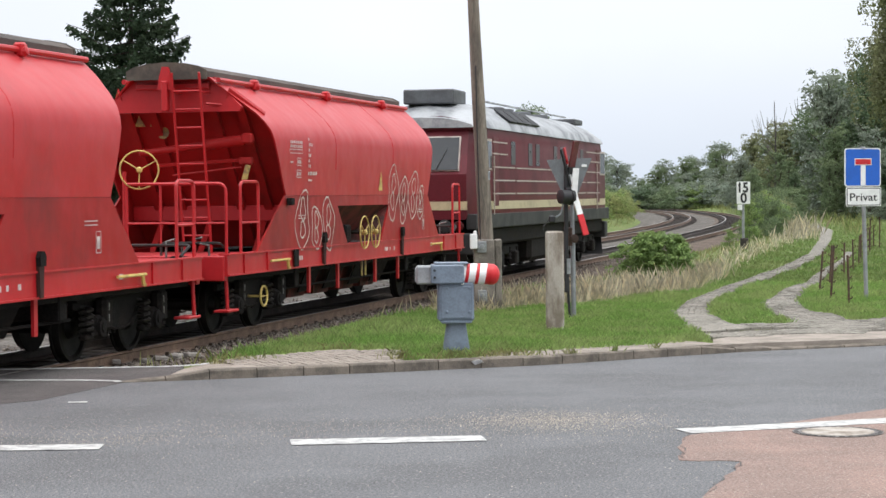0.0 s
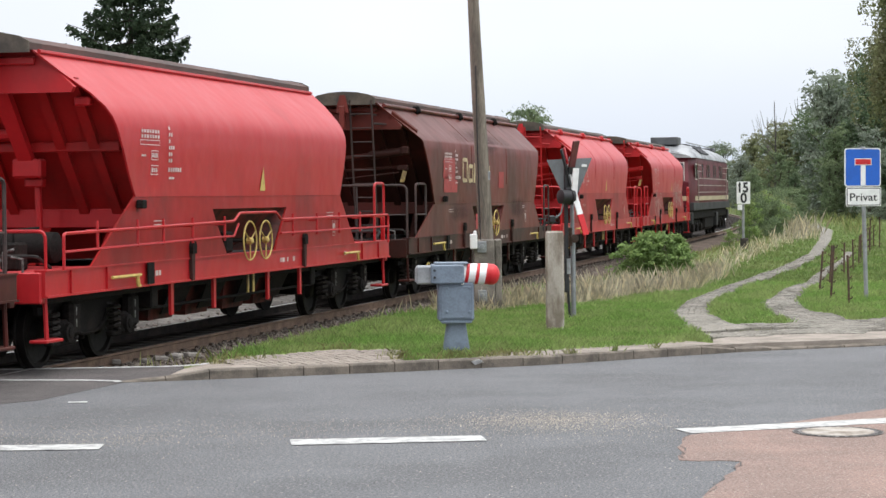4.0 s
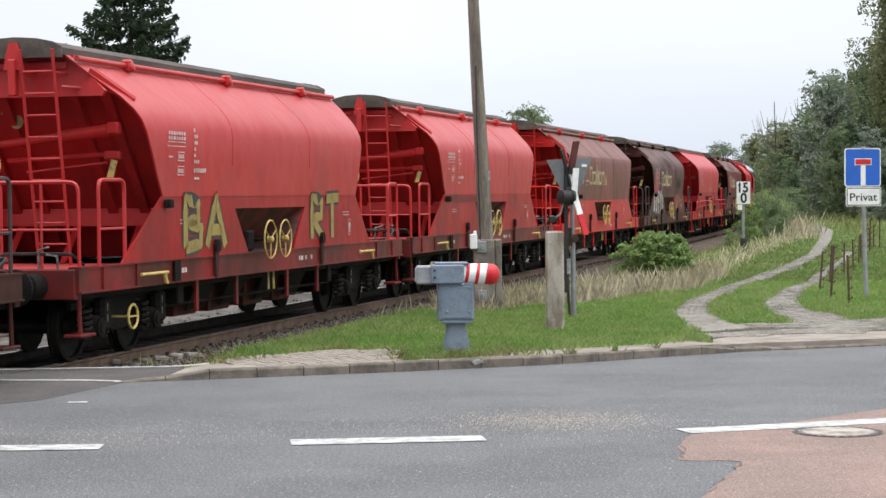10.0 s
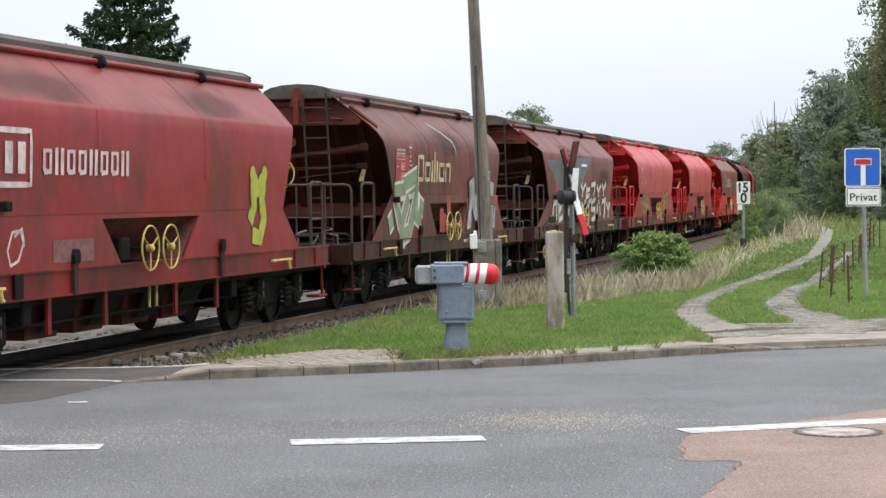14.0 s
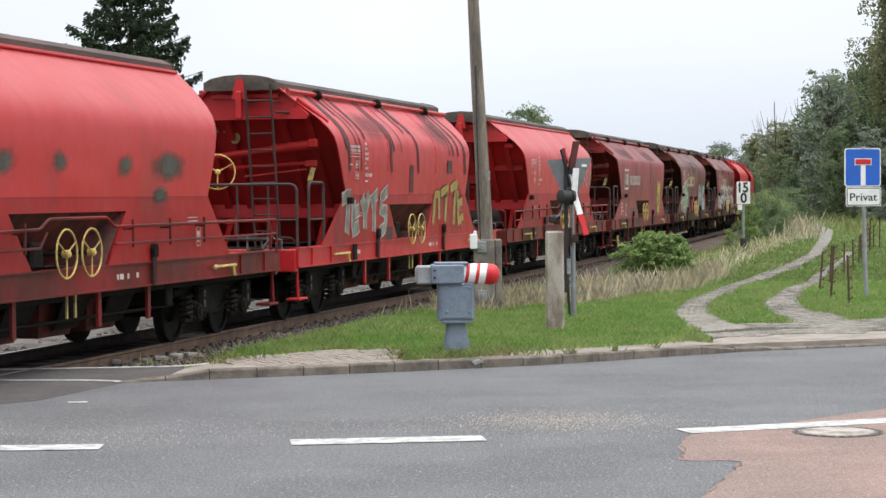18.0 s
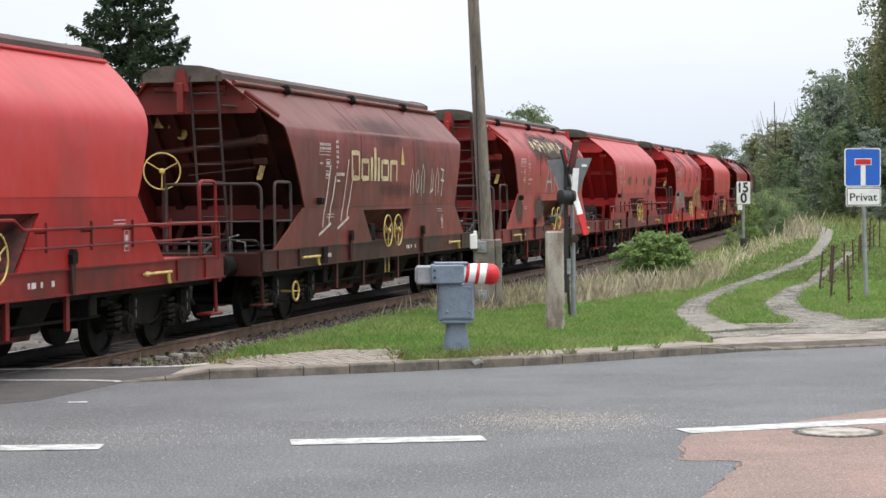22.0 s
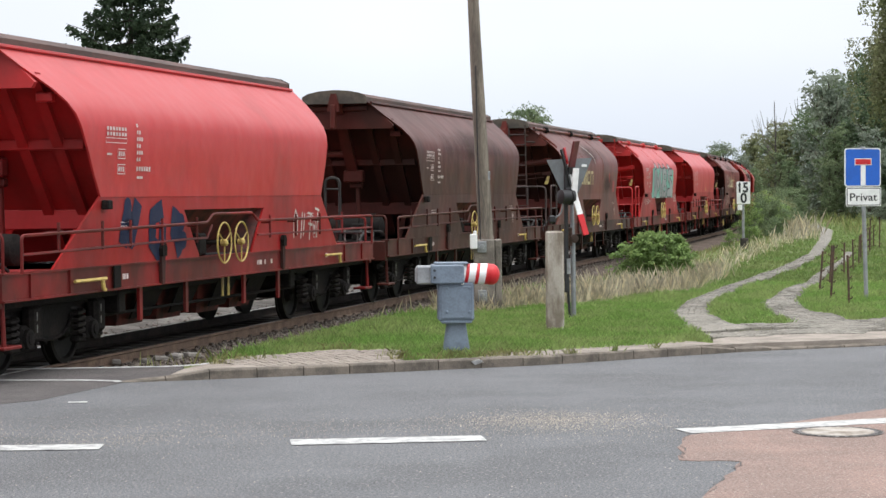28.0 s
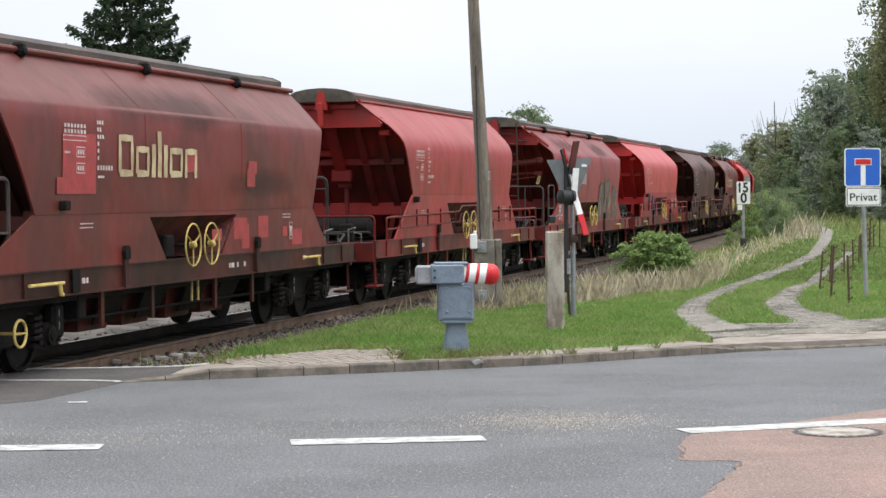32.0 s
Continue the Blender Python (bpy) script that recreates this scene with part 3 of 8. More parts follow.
SIGN_BACK = surface("grey_sign_back", (0.2, 0.215, 0.225), (0.16, 0.17, 0.18), 0.4, 3, 40, 0.1, 0.55, metal=0.1, bump=0.03)
RUST = surface("rusty_iron", (0.1, 0.052, 0.035), (0.055, 0.035, 0.027), 0.5, 8, 60, 0.25, 0.85, bump=0.3)
PAPER = surface("white_paper", (0.72, 0.72, 0.7), (0.6, 0.6, 0.58), 0.4, 10, 60, 0.08, 0.8, bump=0.1)


def barrier_drive():
    """Barrier machine with a short striped boom stub."""
    b = thing("barrier_drive", "blue-grey barrier machine with a red and white striped boom stub", "barrier machine", at=pose(0.16, 26.05, 0.085, 0, 0, 2))
    rings = [(0.0, 0.185, 0.16), (0.05, 0.18, 0.155), (0.36, 0.132, 0.12), (0.41, 0.13, 0.12)]
    s = Shape()
    for z, wx, wy in rings:
        s.v += [(wx * math.copysign(abs(math.cos(a)) ** 0.6, math.cos(a)), wy * math.copysign(abs(math.sin(a)) ** 0.6, math.sin(a)), z) for a in [2 * math.pi * k / 24 for k in range(24)]]
    for k in range(len(rings) - 1):
        for j in range(24):
            s.face((k * 24 + j, k * 24 + (j + 1) % 24, (k + 1) * 24 + (j + 1) % 24, (k + 1) * 24 + j))
    s.face(tuple(range(72, 96)))
    part("pedestal", s, ZINC, b, smooth=40)
    part("flange", Shape().chamfer(-0.2, 0.2, -0.2, 0.2, 0.4, 0.44, 0.012), ZINC, b)
    part("housing", Shape().chamfer(-0.24, 0.23, -0.2, 0.2, 0.43, 0.93, 0.025), ZINC, b)
    part("door", Shape().chamfer(-0.2, 0.19, -0.214, -0.2, 0.47, 0.88, 0.006), ZINC, b)
    for x in (-0.1, 0.19):
        for z in (0.55, 0.86):
            part("door_bolt", Shape().lathe((x - 0.02, -0.214, z), (0, -1, 0), [(0, 0.022), (0.014, 0.02), (0.018, 0.008)], 10), ZINC, b)
    part("boom_bearing", Shape().chamfer(-0.33, 0.1, -0.27, 0.12, 0.915, 1.165, 0.018), ZINC, b)
    part("bearing_cover", Shape().chamfer(-0.28, 0.16, -0.24, 0.1, 1.165, 1.19, 0.008), ZINC, b)
    part("counterweight", Shape().chamfer(-0.515, -0.26, -0.2, 0.0, 0.91, 1.15, 0.02), GALV, b, "pale grey counterweight block")
    part("counterweight_lip", Shape().chamfer(-0.53, -0.5, -0.17, -0.03, 0.94, 1.12, 0.008), GALV, b)
    for z in (1.0, 1.09):
        part("bearing_bolt", Shape().lathe((-0.28, -0.27, z), (0, -1, 0), [(0, 0.018), (0.01, 0.016)], 8), BLACK, b)
    # striped stub, slightly drooping, and its red lamp cap
    stripes = Shape()
    mats = []
    xs = [0.08 + 0.044 * k for k in range(9)]
    seg = 20
    for k, x in enumerate(xs):
        for j in range(seg):
            a = 2 * math.pi * j / seg
            stripes.v.append((x + 0.022 * math.sin(a) * (0 < k < 8), -0.08 + 0.14 * math.cos(a), 1.035 + 0.135 * math.sin(a)))
    for k in range(8):
        for j in range(seg):
            stripes.f.append((k * seg + j, k * seg + (j + 1) % seg, (k + 1) * seg + (j + 1) % seg, (k + 1) * seg + j))
            stripes.slot.append(1 if k % 3 == 1 else 0)
    part("boom_stub", stripes, [SIGN_WHITE, SIGN_RED], b, "red and white striped stub", smooth=40)
    cap = Shape().lathe((0.42, -0.08, 1.03), (1, 0, -0.05), [(0, 0.13), (0.02, 0.138), (0.07, 0.135), (0.11, 0.11), (0.14, 0.06), (0.15, 0.02)], 20)
    part("end_cap", cap, SIGN_RED, b, "red rounded cap", smooth=50)
    part("boom_joint", Shape().chamfer(0.06, 0.1, -0.22, 0.06, 0.9, 1.17, 0.01), SIGN_WHITE, b)
    return b


barrier_drive()


def wooden_pole():
    p = thing("wooden_pole", "tall weathered wooden pole clamped between two concrete stubs", "pole")
    rng = random.Random(2)
    s = Shape()
    n = 14
    for k in range(13):
        z = 0.15 + k * 0.6
        t = (z - 1.3) / 4.25
        cx, r = 0.76 - 0.19 * t, 0.142 - 0.014 * z * 0.55
        for j in range(n):
            a = 2 * math.pi * j / n
            rr = r * (1 + 0.025 * math.sin(3 * a + z) + rng.uniform(-0.02, 0.02))
            s.v.append((cx + rr * math.cos(a), 35.35 + rr * math.sin(a), z))
    for k in range(12):
        for j in range(n):
            s.face((k * n + j, k * n + (j + 1) % n, (k + 1) * n + (j + 1) % n, (k + 1) * n + j))
    s.face(tuple(range(n - 1, -1, -1)))
    s.face(tuple(range(12 * n, 13 * n)))
    part("shaft", s, WOOD, p, smooth=60)
    part("stub", Shape().chamfer(0.535, 0.9, 35.02, 35.22, -0.1, 1.36, 0.02), CONCRETE_B, p, "grey concrete stub")
    part("stub", Shape().chamfer(0.905, 1.03, 35.15, 35.5, -0.1, 1.36, 0.02), CONCRETE_B, p, "grey concrete stub")
    for z in (1.23, 0.38):
        part("clamp_bolt", Shape().lathe((0.68, 35.02, z), (0, -1, 0), [(0, 0.075), (0.02, 0.075), (0.03, 0.045), (0.09, 0.04)], 12).chamfer(0.6, 0.76, 34.99, 35.02, z - 0.1, z + 0.1, 0.01), GALV, p, "galvanised clamp bolt")
    part("junction_box", Shape().chamfer(0.47, 0.6, 34.9, 35.02, 1.2, 1.46, 0.012).lathe((0.56, 34.96, 1.46), (0, 0, 1), [(0, 0.03), (0.05, 0.03), (0.06, 0.01)], 8), SIGN_WHITE, p, "small white box on the pole's stub")
    part("cable_guard", Shape().tube([(0.66, 35.17, 1.36), (0.62, 35.17, 3.0), (0.60, 35.17, 4.4)], 0.012, 5), BLACK, p)
    part("number_tag", Shape().chamfer(0.8, 0.84, 35.18, 35.2, 2.4, 2.55, 0.004), GALV, p)


wooden_pole()
tagged(part("concrete_post", Shape().chamfer(1.552, 1.822, 30.2, 30.44, -0.05, 1.585, 0.025), CONCRETE), "pale grey square concrete post in the grass", "post")


def board(pts, half, yaw_plane, back, front, name, parent, stripes=()):
    """A cross arm between two points, seen from behind or the front, in coloured lengths."""
    a, b = Vector(pts[0]), Vector(pts[1])
    side = Vector(yaw_plane).normalized()
    for t0, t1, m in stripes:
        p, q = a.lerp(b, t0), a.lerp(b, t1)
        d = (b - a).normalized()
        w = (side - d * side.dot(d)).normalized()
        nrm = d.cross(w)
        s = Shape().plate([p + w * half, q + w * half, q - w * half, p - w * half], nrm * 0.03)
        part(name, s, m, parent)


def crossing_signal():
    """Level-crossing post: cross arms seen nearly edge-on, grey triangle back plate, a dark lamp housing."""
    c = thing("crossing_signal", "level-crossing signal post with red and white cross arms", "crossing signal")
    part("post", Shape().tube([(2.12, 32.6, -0.05), (2.11, 32.6, 1.35)], 0.042, 12).tube([(2.11, 32.6, 1.3), (2.09, 32.6, 2.75)], 0.035, 10), GALV, c)
    part("dark_post", Shape().chamfer(1.965, 2.03, 32.42, 32.5, 0.55, 2.6, 0.01), BLACK, c, "black box-section post")
    part("rod", Shape().tube([(2.02, 32.5, 0.9), (2.03, 32.5, 0.45), (2.06, 32.5, 0.0)], 0.022, 6), BLACK, c)
    part("back_plate", Shape().plate([(1.696, 32.62, 2.7), (2.428, 32.55, 2.725), (2.2, 32.58, 2.15), (1.95, 32.6, 2.15)], (0, 0.03, 0)), SIGN_BACK, c, "grey triangular back plate")
    part("plate_sticker", Shape().chamfer(2.26, 2.34, 32.53, 32.545, 2.58, 2.62, 0.003), SIGN_WHITE, c)
    for x, y, r in ((1.985, 32.35, 0.115),):
        s = Shape().lathe((x, y, 2.1), (0.85, 0.5, 0), [(-0.12, 0.05), (-0.1, r), (0.06, r), (0.07, r + 0.02), (0.12, r + 0.02), (0.13, r)], 18)
        s.tube([(x, y, 2.1 + r), (x + 0.18, y + 0.1, 2.1 + r + 0.01)], 0.03, 6)
        part("lamp_housing", s, BLACK, c, "black lamp housing", smooth=40)
    # arm with its painted side to the road, arm seen from behind
    board([(2.155, 32.4, 3.0), (2.02, 32.55, 2.25)], 0.085, (0.55, 0.83, 0), None, None, "cross_arm", c, ((0.0, 0.55, surface("arm_back_red", (0.12, 0.02, 0.022), (0.09, 0.02, 0.02), 0.4, 4, 40, 0.1, 0.5)), (0.55, 1.0, BLACK)))
    board([(1.92, 32.4, 2.87), (2.07, 32.5, 2.28)], 0.07, (0.4, 0.9, 0), None, None, "cross_arm", c, ((0.0, 1.0, BLACK),))
    board([(1.955, 32.44, 2.89), (2.085, 32.52, 2.3)], 0.035, (0.4, 0.9, 0), None, None, "cross_arm", c, ((0.0, 0.45, SIGN_RED), (0.45, 1.0, SIGN_WHITE)))
    board([(2.15, 32.36, 2.56), (2.115, 32.36, 2.12)], 0.05, (0.9, 0.4, 0), None, None, "cross_arm", c, ((0.0, 1.0, SIGN_WHITE),))
    board([(2.115, 32.36, 2.14), (2.30, 32.3, 1.48)], 0.05, (0.9, 0.4, 0), None, None, "cross_arm", c, ((0.0, 0.5, SIGN_WHITE), (0.5, 1.0, SIGN_RED)))
    board([(2.1, 32.4, 2.2), (2.255, 32.34, 1.62)], 0.05, (0.4, 0.9, 0), None, None, "cross_arm", c, ((0.0, 1.0, BLACK),))
    cable = Shape().tube([(1.98, 32.4, 2.2), (1.95, 32.35, 2.0), (1.9, 32.33, 1.82), (1.8, 32.33, 1.75), (1.74, 32.34, 1.78)], 0.014, 6)
    part("cable", cable, SIGN_BACK, c, "pale grey cable")
    part("insulator", Shape().chamfer(1.71, 1.82, 32.3, 32.38, 1.68, 1.8, 0.02).tube([(1.72, 32.34, 1.74), (1.62, 32.34, 1.62), (1.62, 32.34, 1.55)], 0.01, 5), BLACK, c)
    part("cable_clip", Shape().lathe((2.13, 32.52, 1.42), (0, -1, 0), [(0, 0.07), (0.05, 0.07), (0.06, 0.03)], 12).chamfer(2.0, 2.1, 32.5, 32.58, 1.3, 1.6, 0.01), RUST, c, "rusty clamp")
    part("post_tag", Shape().chamfer(2.0, 2.06, 32.4, 32.42, 0.85, 1.1, 0.004), GALV, c)


crossing_signal()


def dead_end_sign():
    g = thing("dead_end_sign", "blue square dead-end road sign above a small white plate", "road sign", at=pose(8.09, 38.25, 0, 0, 0, 8))
    part("post", Shape().tube([(0.0, 0.04, -0.05), (-0.08, 0.04, 2.98)], 0.04, 12), GALV, g, smooth=40)

    def rounded(x0, x1, z0, z1, r, y):
        pts = []
        for cx, cz, a0 in ((x1 - r, z1 - r, 0), (x0 + r, z1 - r, 90), (x0 + r, z0 + r, 180), (x1 - r, z0 + r, 270)):
            pts += [(cx + r * math.cos(radians(a0 + 22.5 * k)), y, cz + r * math.sin(radians(a0 + 22.5 * k))) for k in range(5)]
        return pts

    part("sign_face", Shape().plate(rounded(-0.445, 0.27, 2.235, 2.965, 0.05, -0.02), (0, 0.022, 0)), SIGN_WHITE, g, "white-edged square plate")
    part("blue_field", Shape().plate(rounded(-0.425, 0.25, 2.255, 2.945, 0.04, -0.024), (0, 0.004, 0)), SIGN_BLUE, g)
    part("stem", Shape().plate([(-0.13, -0.028, 2.26), (-0.035, -0.028, 2.26), (-0.035, -0.028, 2.66), (-0.13, -0.028, 2.66)], (0, 0.004, 0)), SIGN_WHITE, g)
    part("bar_edge", Shape().plate([(-0.25, -0.028, 2.64), (0.085, -0.028, 2.64), (0.085, -0.028, 2.77), (-0.25, -0.028, 2.77)], (0, 0.004, 0)), SIGN_WHITE, g)
    part("bar", Shape().plate([(-0.235, -0.032, 2.655), (0.07, -0.032, 2.655), (0.07, -0.032, 2.755), (-0.235, -0.032, 2.755)], (0, 0.004, 0)), SIGN_RED, g)
    part("plate", Shape().plate(rounded(-0.42, 0.275, 1.86, 2.222, 0.03, -0.02), (0, 0.022, 0)), SIGN_WHITE, g, "small white text plate")
    part("plate_edge", Shape().plate(rounded(-0.405, 0.26, 1.875, 2.207, 0.025, -0.024), (0, 0.004, 0)), BLACK, g)
    part("plate_field", Shape().plate(rounded(-0.392, 0.247, 1.888, 2.194, 0.02, -0.028), (0, 0.004, 0)), SIGN_WHITE, g)
    part("cap", Shape().lathe((-0.08, 0.0, 2.965), (0, 0, 1), [(0, 0.06), (0.025, 0.05), (0.03, 0.01)], 10), GALV, g)
    writing("Privat", 0.205, BLACK, g, pose(-0.345, -0.03, 1.965, 90, 0, 0), 0.54, 0.002)


def writing(text, size, material, parent, at, width=None, bold=0.0):
    """Lettering as a flat mesh, made as wide as asked."""
    cu = bpy.data.curves.new("text", "FONT")
    cu.body, cu.size, cu.extrude, cu.offset = text, size, 0.001, bold
    tmp = bpy.data.objects.new("text", cu)
    scene.collection.objects.link(tmp)
    me = bpy.data.meshes.new_from_object(tmp.evaluated_get(bpy.context.evaluated_depsgraph_get()))
    bpy.data.objects.remove(tmp)
    bpy.data.curves.remove(cu)
    xs = [v.co.x for v in me.vertices]
    if width:
        k = width / (max(xs) - min(xs))
        for v in me.vertices:
            v.co.x = (v.co.x - min(xs)) * k
    me.materials.clear()
    me.materials.append(material)
    ob = new("lettering", me)
    ob.parent = parent
    ob.matrix_basis = at
    return ob


dead_end_sign()


def kilometre_board():
    k = thing("kilometre_board", "white railway kilometre board with black figures on a thin post", "railway sign", at=pose(10.92, 72.8, 0, 0, 0, 8))
    part("post", Shape().tube([(0.0, 0.05, -0.3), (0.0, 0.05, 2.4)], 0.05, 8), GALV, k)
    part("board", Shape().chamfer(-0.255, 0.25, -0.015, 0.015, 1.72, 2.53, 0.01), SIGN_WHITE, k)
    part("lower_tag", Shape().chamfer(-0.22, -0.05, -0.015, 0.015, 1.5, 1.7, 0.006), SIGN_WHITE, k)
    writing("15", 0.5, BLACK, k, pose(-0.18, -0.02, 2.15, 90, 0, 0), 0.35, 0.014)
    part("figure_flag", Shape().plate([(-0.215, -0.021, 2.39), (-0.15, -0.021, 2.49), (-0.15, -0.021, 2.43), (-0.2, -0.021, 2.36)], (0, 0.003, 0)), BLACK, k)
    writing("0", 0.5, BLACK, k, pose(-0.12, -0.02, 1.77, 90, 0, 0), 0.24, 0.014)
    tagged(part("marker_stump", Shape().chamfer(10.7, 10.98, 72.0, 72.2, -0.3, 0.5, 0.03), surface("dark_wood", (0.05, 0.042, 0.035), (0.03, 0.026, 0.022), 0.5, 4, 40, 0.2, 0.9)), "short dark weathered marker stump beside the track", "post")


kilometre_board()


def fence_stakes():
    rng = random.Random(31)
    for k, (x, y, h, lean) in enumerate([(7.68, 40.96, 0.9, 5), (8.5, 44.1, 0.93, -3.5), (7.34, 38.0, 1.1, 3.5), (10.0, 50.0, 0.84, -1), (7.41, 36.6, 0.95, -1.7), (10.72, 52.4, 0.86, -1), (12.4, 59.5, 0.85, 0), (11.5, 55.5, 0.9, 2), (14.5, 68.2, 0.87, 0), (13.5, 64.0, 0.95, 2), (15.64, 72.9, 0.88, 1.5), (15.85, 72.8, 1.19, 0), (13.0, 61.5, 1.1, -2), (14.9, 70.0, 1.15, 1)]):
        st = thing("fence_stake", "thin rusty iron fence stake with wire lugs", "fence stake", "fence stakes along the drive", at=pose(x, y, 0.03, 0, lean, rng.choice((0, 8, -10, 175))))
        part("rod", Shape().tube([(0, 0, -0.1), (0.004, 0, h * 0.5), (0, 0, h)], 0.021, 6), RUST, st)
        for j in range(5):
            z = h * (0.16 + 0.2 * j)
            part("lug", Shape().tube([(0, 0, z), (0.055, 0, z + 0.005), (0.07, 0, z + 0.045)], 0.013, 5), RUST, st)


fence_stakes()


def manhole():
    m = thing("manhole_cover", "round concrete and iron manhole cover set in the road", "manhole cover", at=pose(3.5, 17.8, 0.006))
    part("rim", Shape().lathe((0, 0, 0), (0, 0, 1), [(0, 0.4), (0.006, 0.4), (0.007, 0.335), (0.003, 0.33)], 40), IRON_RIM, m, "worn grey iron rim")
    for k in range(30):
        part("rim_slot", Shape().chamfer(0.352, 0.388, -0.022, 0.022, 0.004, 0.0085, 0.001), GRIMY_IRON, m, at=pose(0, 0, 0, 0, 0, 12 * k))
    part("lid", Shape().lathe((0, 0, 0), (0, 0, 1), [(0.001, 0.318), (0.008, 0.318), (0.0085, 0.1)], 40), CONCRETE, m, "worn concrete lid")


IRON_RIM = surface("worn_iron", (0.17, 0.155, 0.145), (0.1, 0.09, 0.085), 0.5, 8, 60, 0.2, 0.6, metal=0.3, bump=0.2)
GRIMY_IRON = surface("dark_iron", (0.05, 0.045, 0.042), (0.035, 0.03, 0.028), 0.5, 6, 60, 0.2, 0.7, metal=0.3, bump=0.2)
manhole()
CHUNK = surface("broken_concrete", (0.34, 0.31, 0.28), (0.22, 0.2, 0.18), 0.5, 6, 60, 0.2, 0.9, bump=0.4)
for k, (x, y, z, w, d, turn) in enumerate(((-3.96, 28.0, -0.1, 0.3, 0.2, 20), (-3.8, 28.4, -0.1, 0.24, 0.3, -15), (-3.6, 28.6, -0.1, 0.34, 0.26, 40), (-4.1, 27.6, -0.1, 0.2, 0.16, 60), (-4.5, 27.5, -0.1, 0.18, 0.14, 10))):
    tagged(part("concrete_chunk", Shape().chamfer(-w / 3, w / 3, -d / 3, d / 3, -0.04, 0.03, 0.015), CHUNK, at=pose(x, y, z, 4 * (k % 2), 5, turn)), "broken flat piece of pale concrete beside the rail", "debris", "concrete debris")
scrap = Shape()
rng = random.Random(5)
scrap.sheet([[(0.02 + 0.06 * i + rng.uniform(-0.01, 0.01), 0.05 * j, 0.02 + rng.uniform(0, 0.05)) for i in range(4)] for j in range(3)], 0.003, (0, 0, 1))
tagged(part("paper_scrap", scrap, PAPER, at=pose(0.33, 24.68, 0.0, 0, 0, 20) @ Matrix.Diagonal((0.85, 1.0, 1.6, 1))), "crumpled scrap of white paper by the kerb", "litter")


def road_grit():
    """Pale grains lying on the asphalt."""
    gr = np.random.default_rng(6)
    pts = np.concatenate([np.stack([gr.normal(1.0, 0.5, 3600), gr.normal(19.0, 0.42, 3600)], 1), np.stack([gr.uniform(-4.5, 2.5, 2400), gr.normal(18.3, 0.55, 2400)], 1), np.stack([gr.normal(-2.9, 0.4, 350), gr.normal(17.7, 0.25, 350)], 1), np.stack([gr.uniform(-4.5, 4.5, 900), gr.uniform(12, 20, 900)], 1)])
    r = gr.uniform(0.003, 0.009, len(pts))
    tet = np.array([(1, 0, 0), (-0.5, 0.87, 0), (-0.5, -0.87, 0), (0, 0, 0.8)])
    v = np.concatenate([tet * k + (x, y, 0.003) for (x, y), k in zip(pts, r)])
    f = np.concatenate([np.array([(0, 1, 3), (1, 2, 3), (2, 0, 3)]) + 4 * i for i in range(len(pts))])
    me = bpy.data.meshes.new("road_grit")
    me.from_pydata(v.tolist(), [], f.tolist())
    me.materials.append(GRIT)
    tagged(new("road_grit", me), "pale sand grains scattered on the asphalt", "grit", kind="stuff")


GRIT = surface("pale_grit", (0.42, 0.37, 0.31), (0.3, 0.27, 0.23), 0.5, 20, 60, 0.2, 0.9, bump=0, island=0.3)
road_grit()
# ---------------------------------------------------------------- plants
def leafage(name, a, b, island=0.35, scale=0.3):
    """Leaves let part of the light through."""
    m = surface(name, a, b, 0.5, scale, 9, 0.25, 0.6, bump=0, island=island, spec=0.2)
    n, l = m.node_tree.nodes, m.node_tree.links
    pb = n["Principled BSDF"]
    tr = n.new("ShaderNodeBsdfTranslucent")
    l.new(pb.inputs["Base Color"].links[0].from_socket, tr.inputs["Color"])
    mx = n.new("ShaderNodeMixShader")
    mx.inputs[0].default_value = 0.4
    l.new(pb.outputs[0], mx.inputs[1])
    l.new(tr.outputs[0], mx.inputs[2])
    l.new(mx.outputs[0], n["Material Output"].inputs["Surface"])
    return m


LEAF_DARK = leafage("dark_leaves", (0.092, 0.135, 0.075), (0.12, 0.165, 0.088), 0.3)
LEAF_MID = leafage("leaves", (0.135, 0.185, 0.095), (0.165, 0.205, 0.105), 0.3)
# distant haze is put into this paler, greyer leaf colour
LEAF_HAZED = leafage("hazed_leaves", (0.2, 0.24, 0.185), (0.235, 0.265, 0.2), 0.25)
LEAF_LIGHT = leafage("light_leaves", (0.18, 0.265, 0.085), (0.225, 0.285, 0.1), 0.3)
LEAF_OLIVE = leafage("olive_leaves", (0.185, 0.205, 0.1), (0.225, 0.23, 0.125), 0.3)
LEAF_BUSH = leafage("bramble_leaves", (0.15, 0.23, 0.07), (0.22, 0.3, 0.1), 0.35, 1.5)
NEEDLES = leafage("needles", (0.03, 0.05, 0.029), (0.05, 0.074, 0.04), 0.4, 0.8)
BARK = surface("bark", (0.075, 0.06, 0.048), (0.045, 0.037, 0.03), 0.5, 3, 40, 0.25, 0.9, bump=0.5, stretch=(4, 4, 0.7))
BARE_WOOD = surface("bare_branches", (0.11, 0.1, 0.09), (0.08, 0.07, 0.06), 0.5, 3, 40, 0.2, 0.9, bump=0.2)
BLADES = leafage("grass_blades", (0.285, 0.45, 0.125), (0.40, 0.49, 0.19), 0.28, 0.7)
STRAW = leafage("dry_grass", (0.8, 0.72, 0.56), (0.62, 0.55, 0.38), 0.35, 0.6)
MEADOW = leafage("meadow_blades", (0.16, 0.25, 0.07), (0.22, 0.27, 0.1), 0.3, 0.5)
WEED = leafage("weeds", (0.23, 0.29, 0.1), (0.32, 0.31, 0.14), 0.3, 0.5)


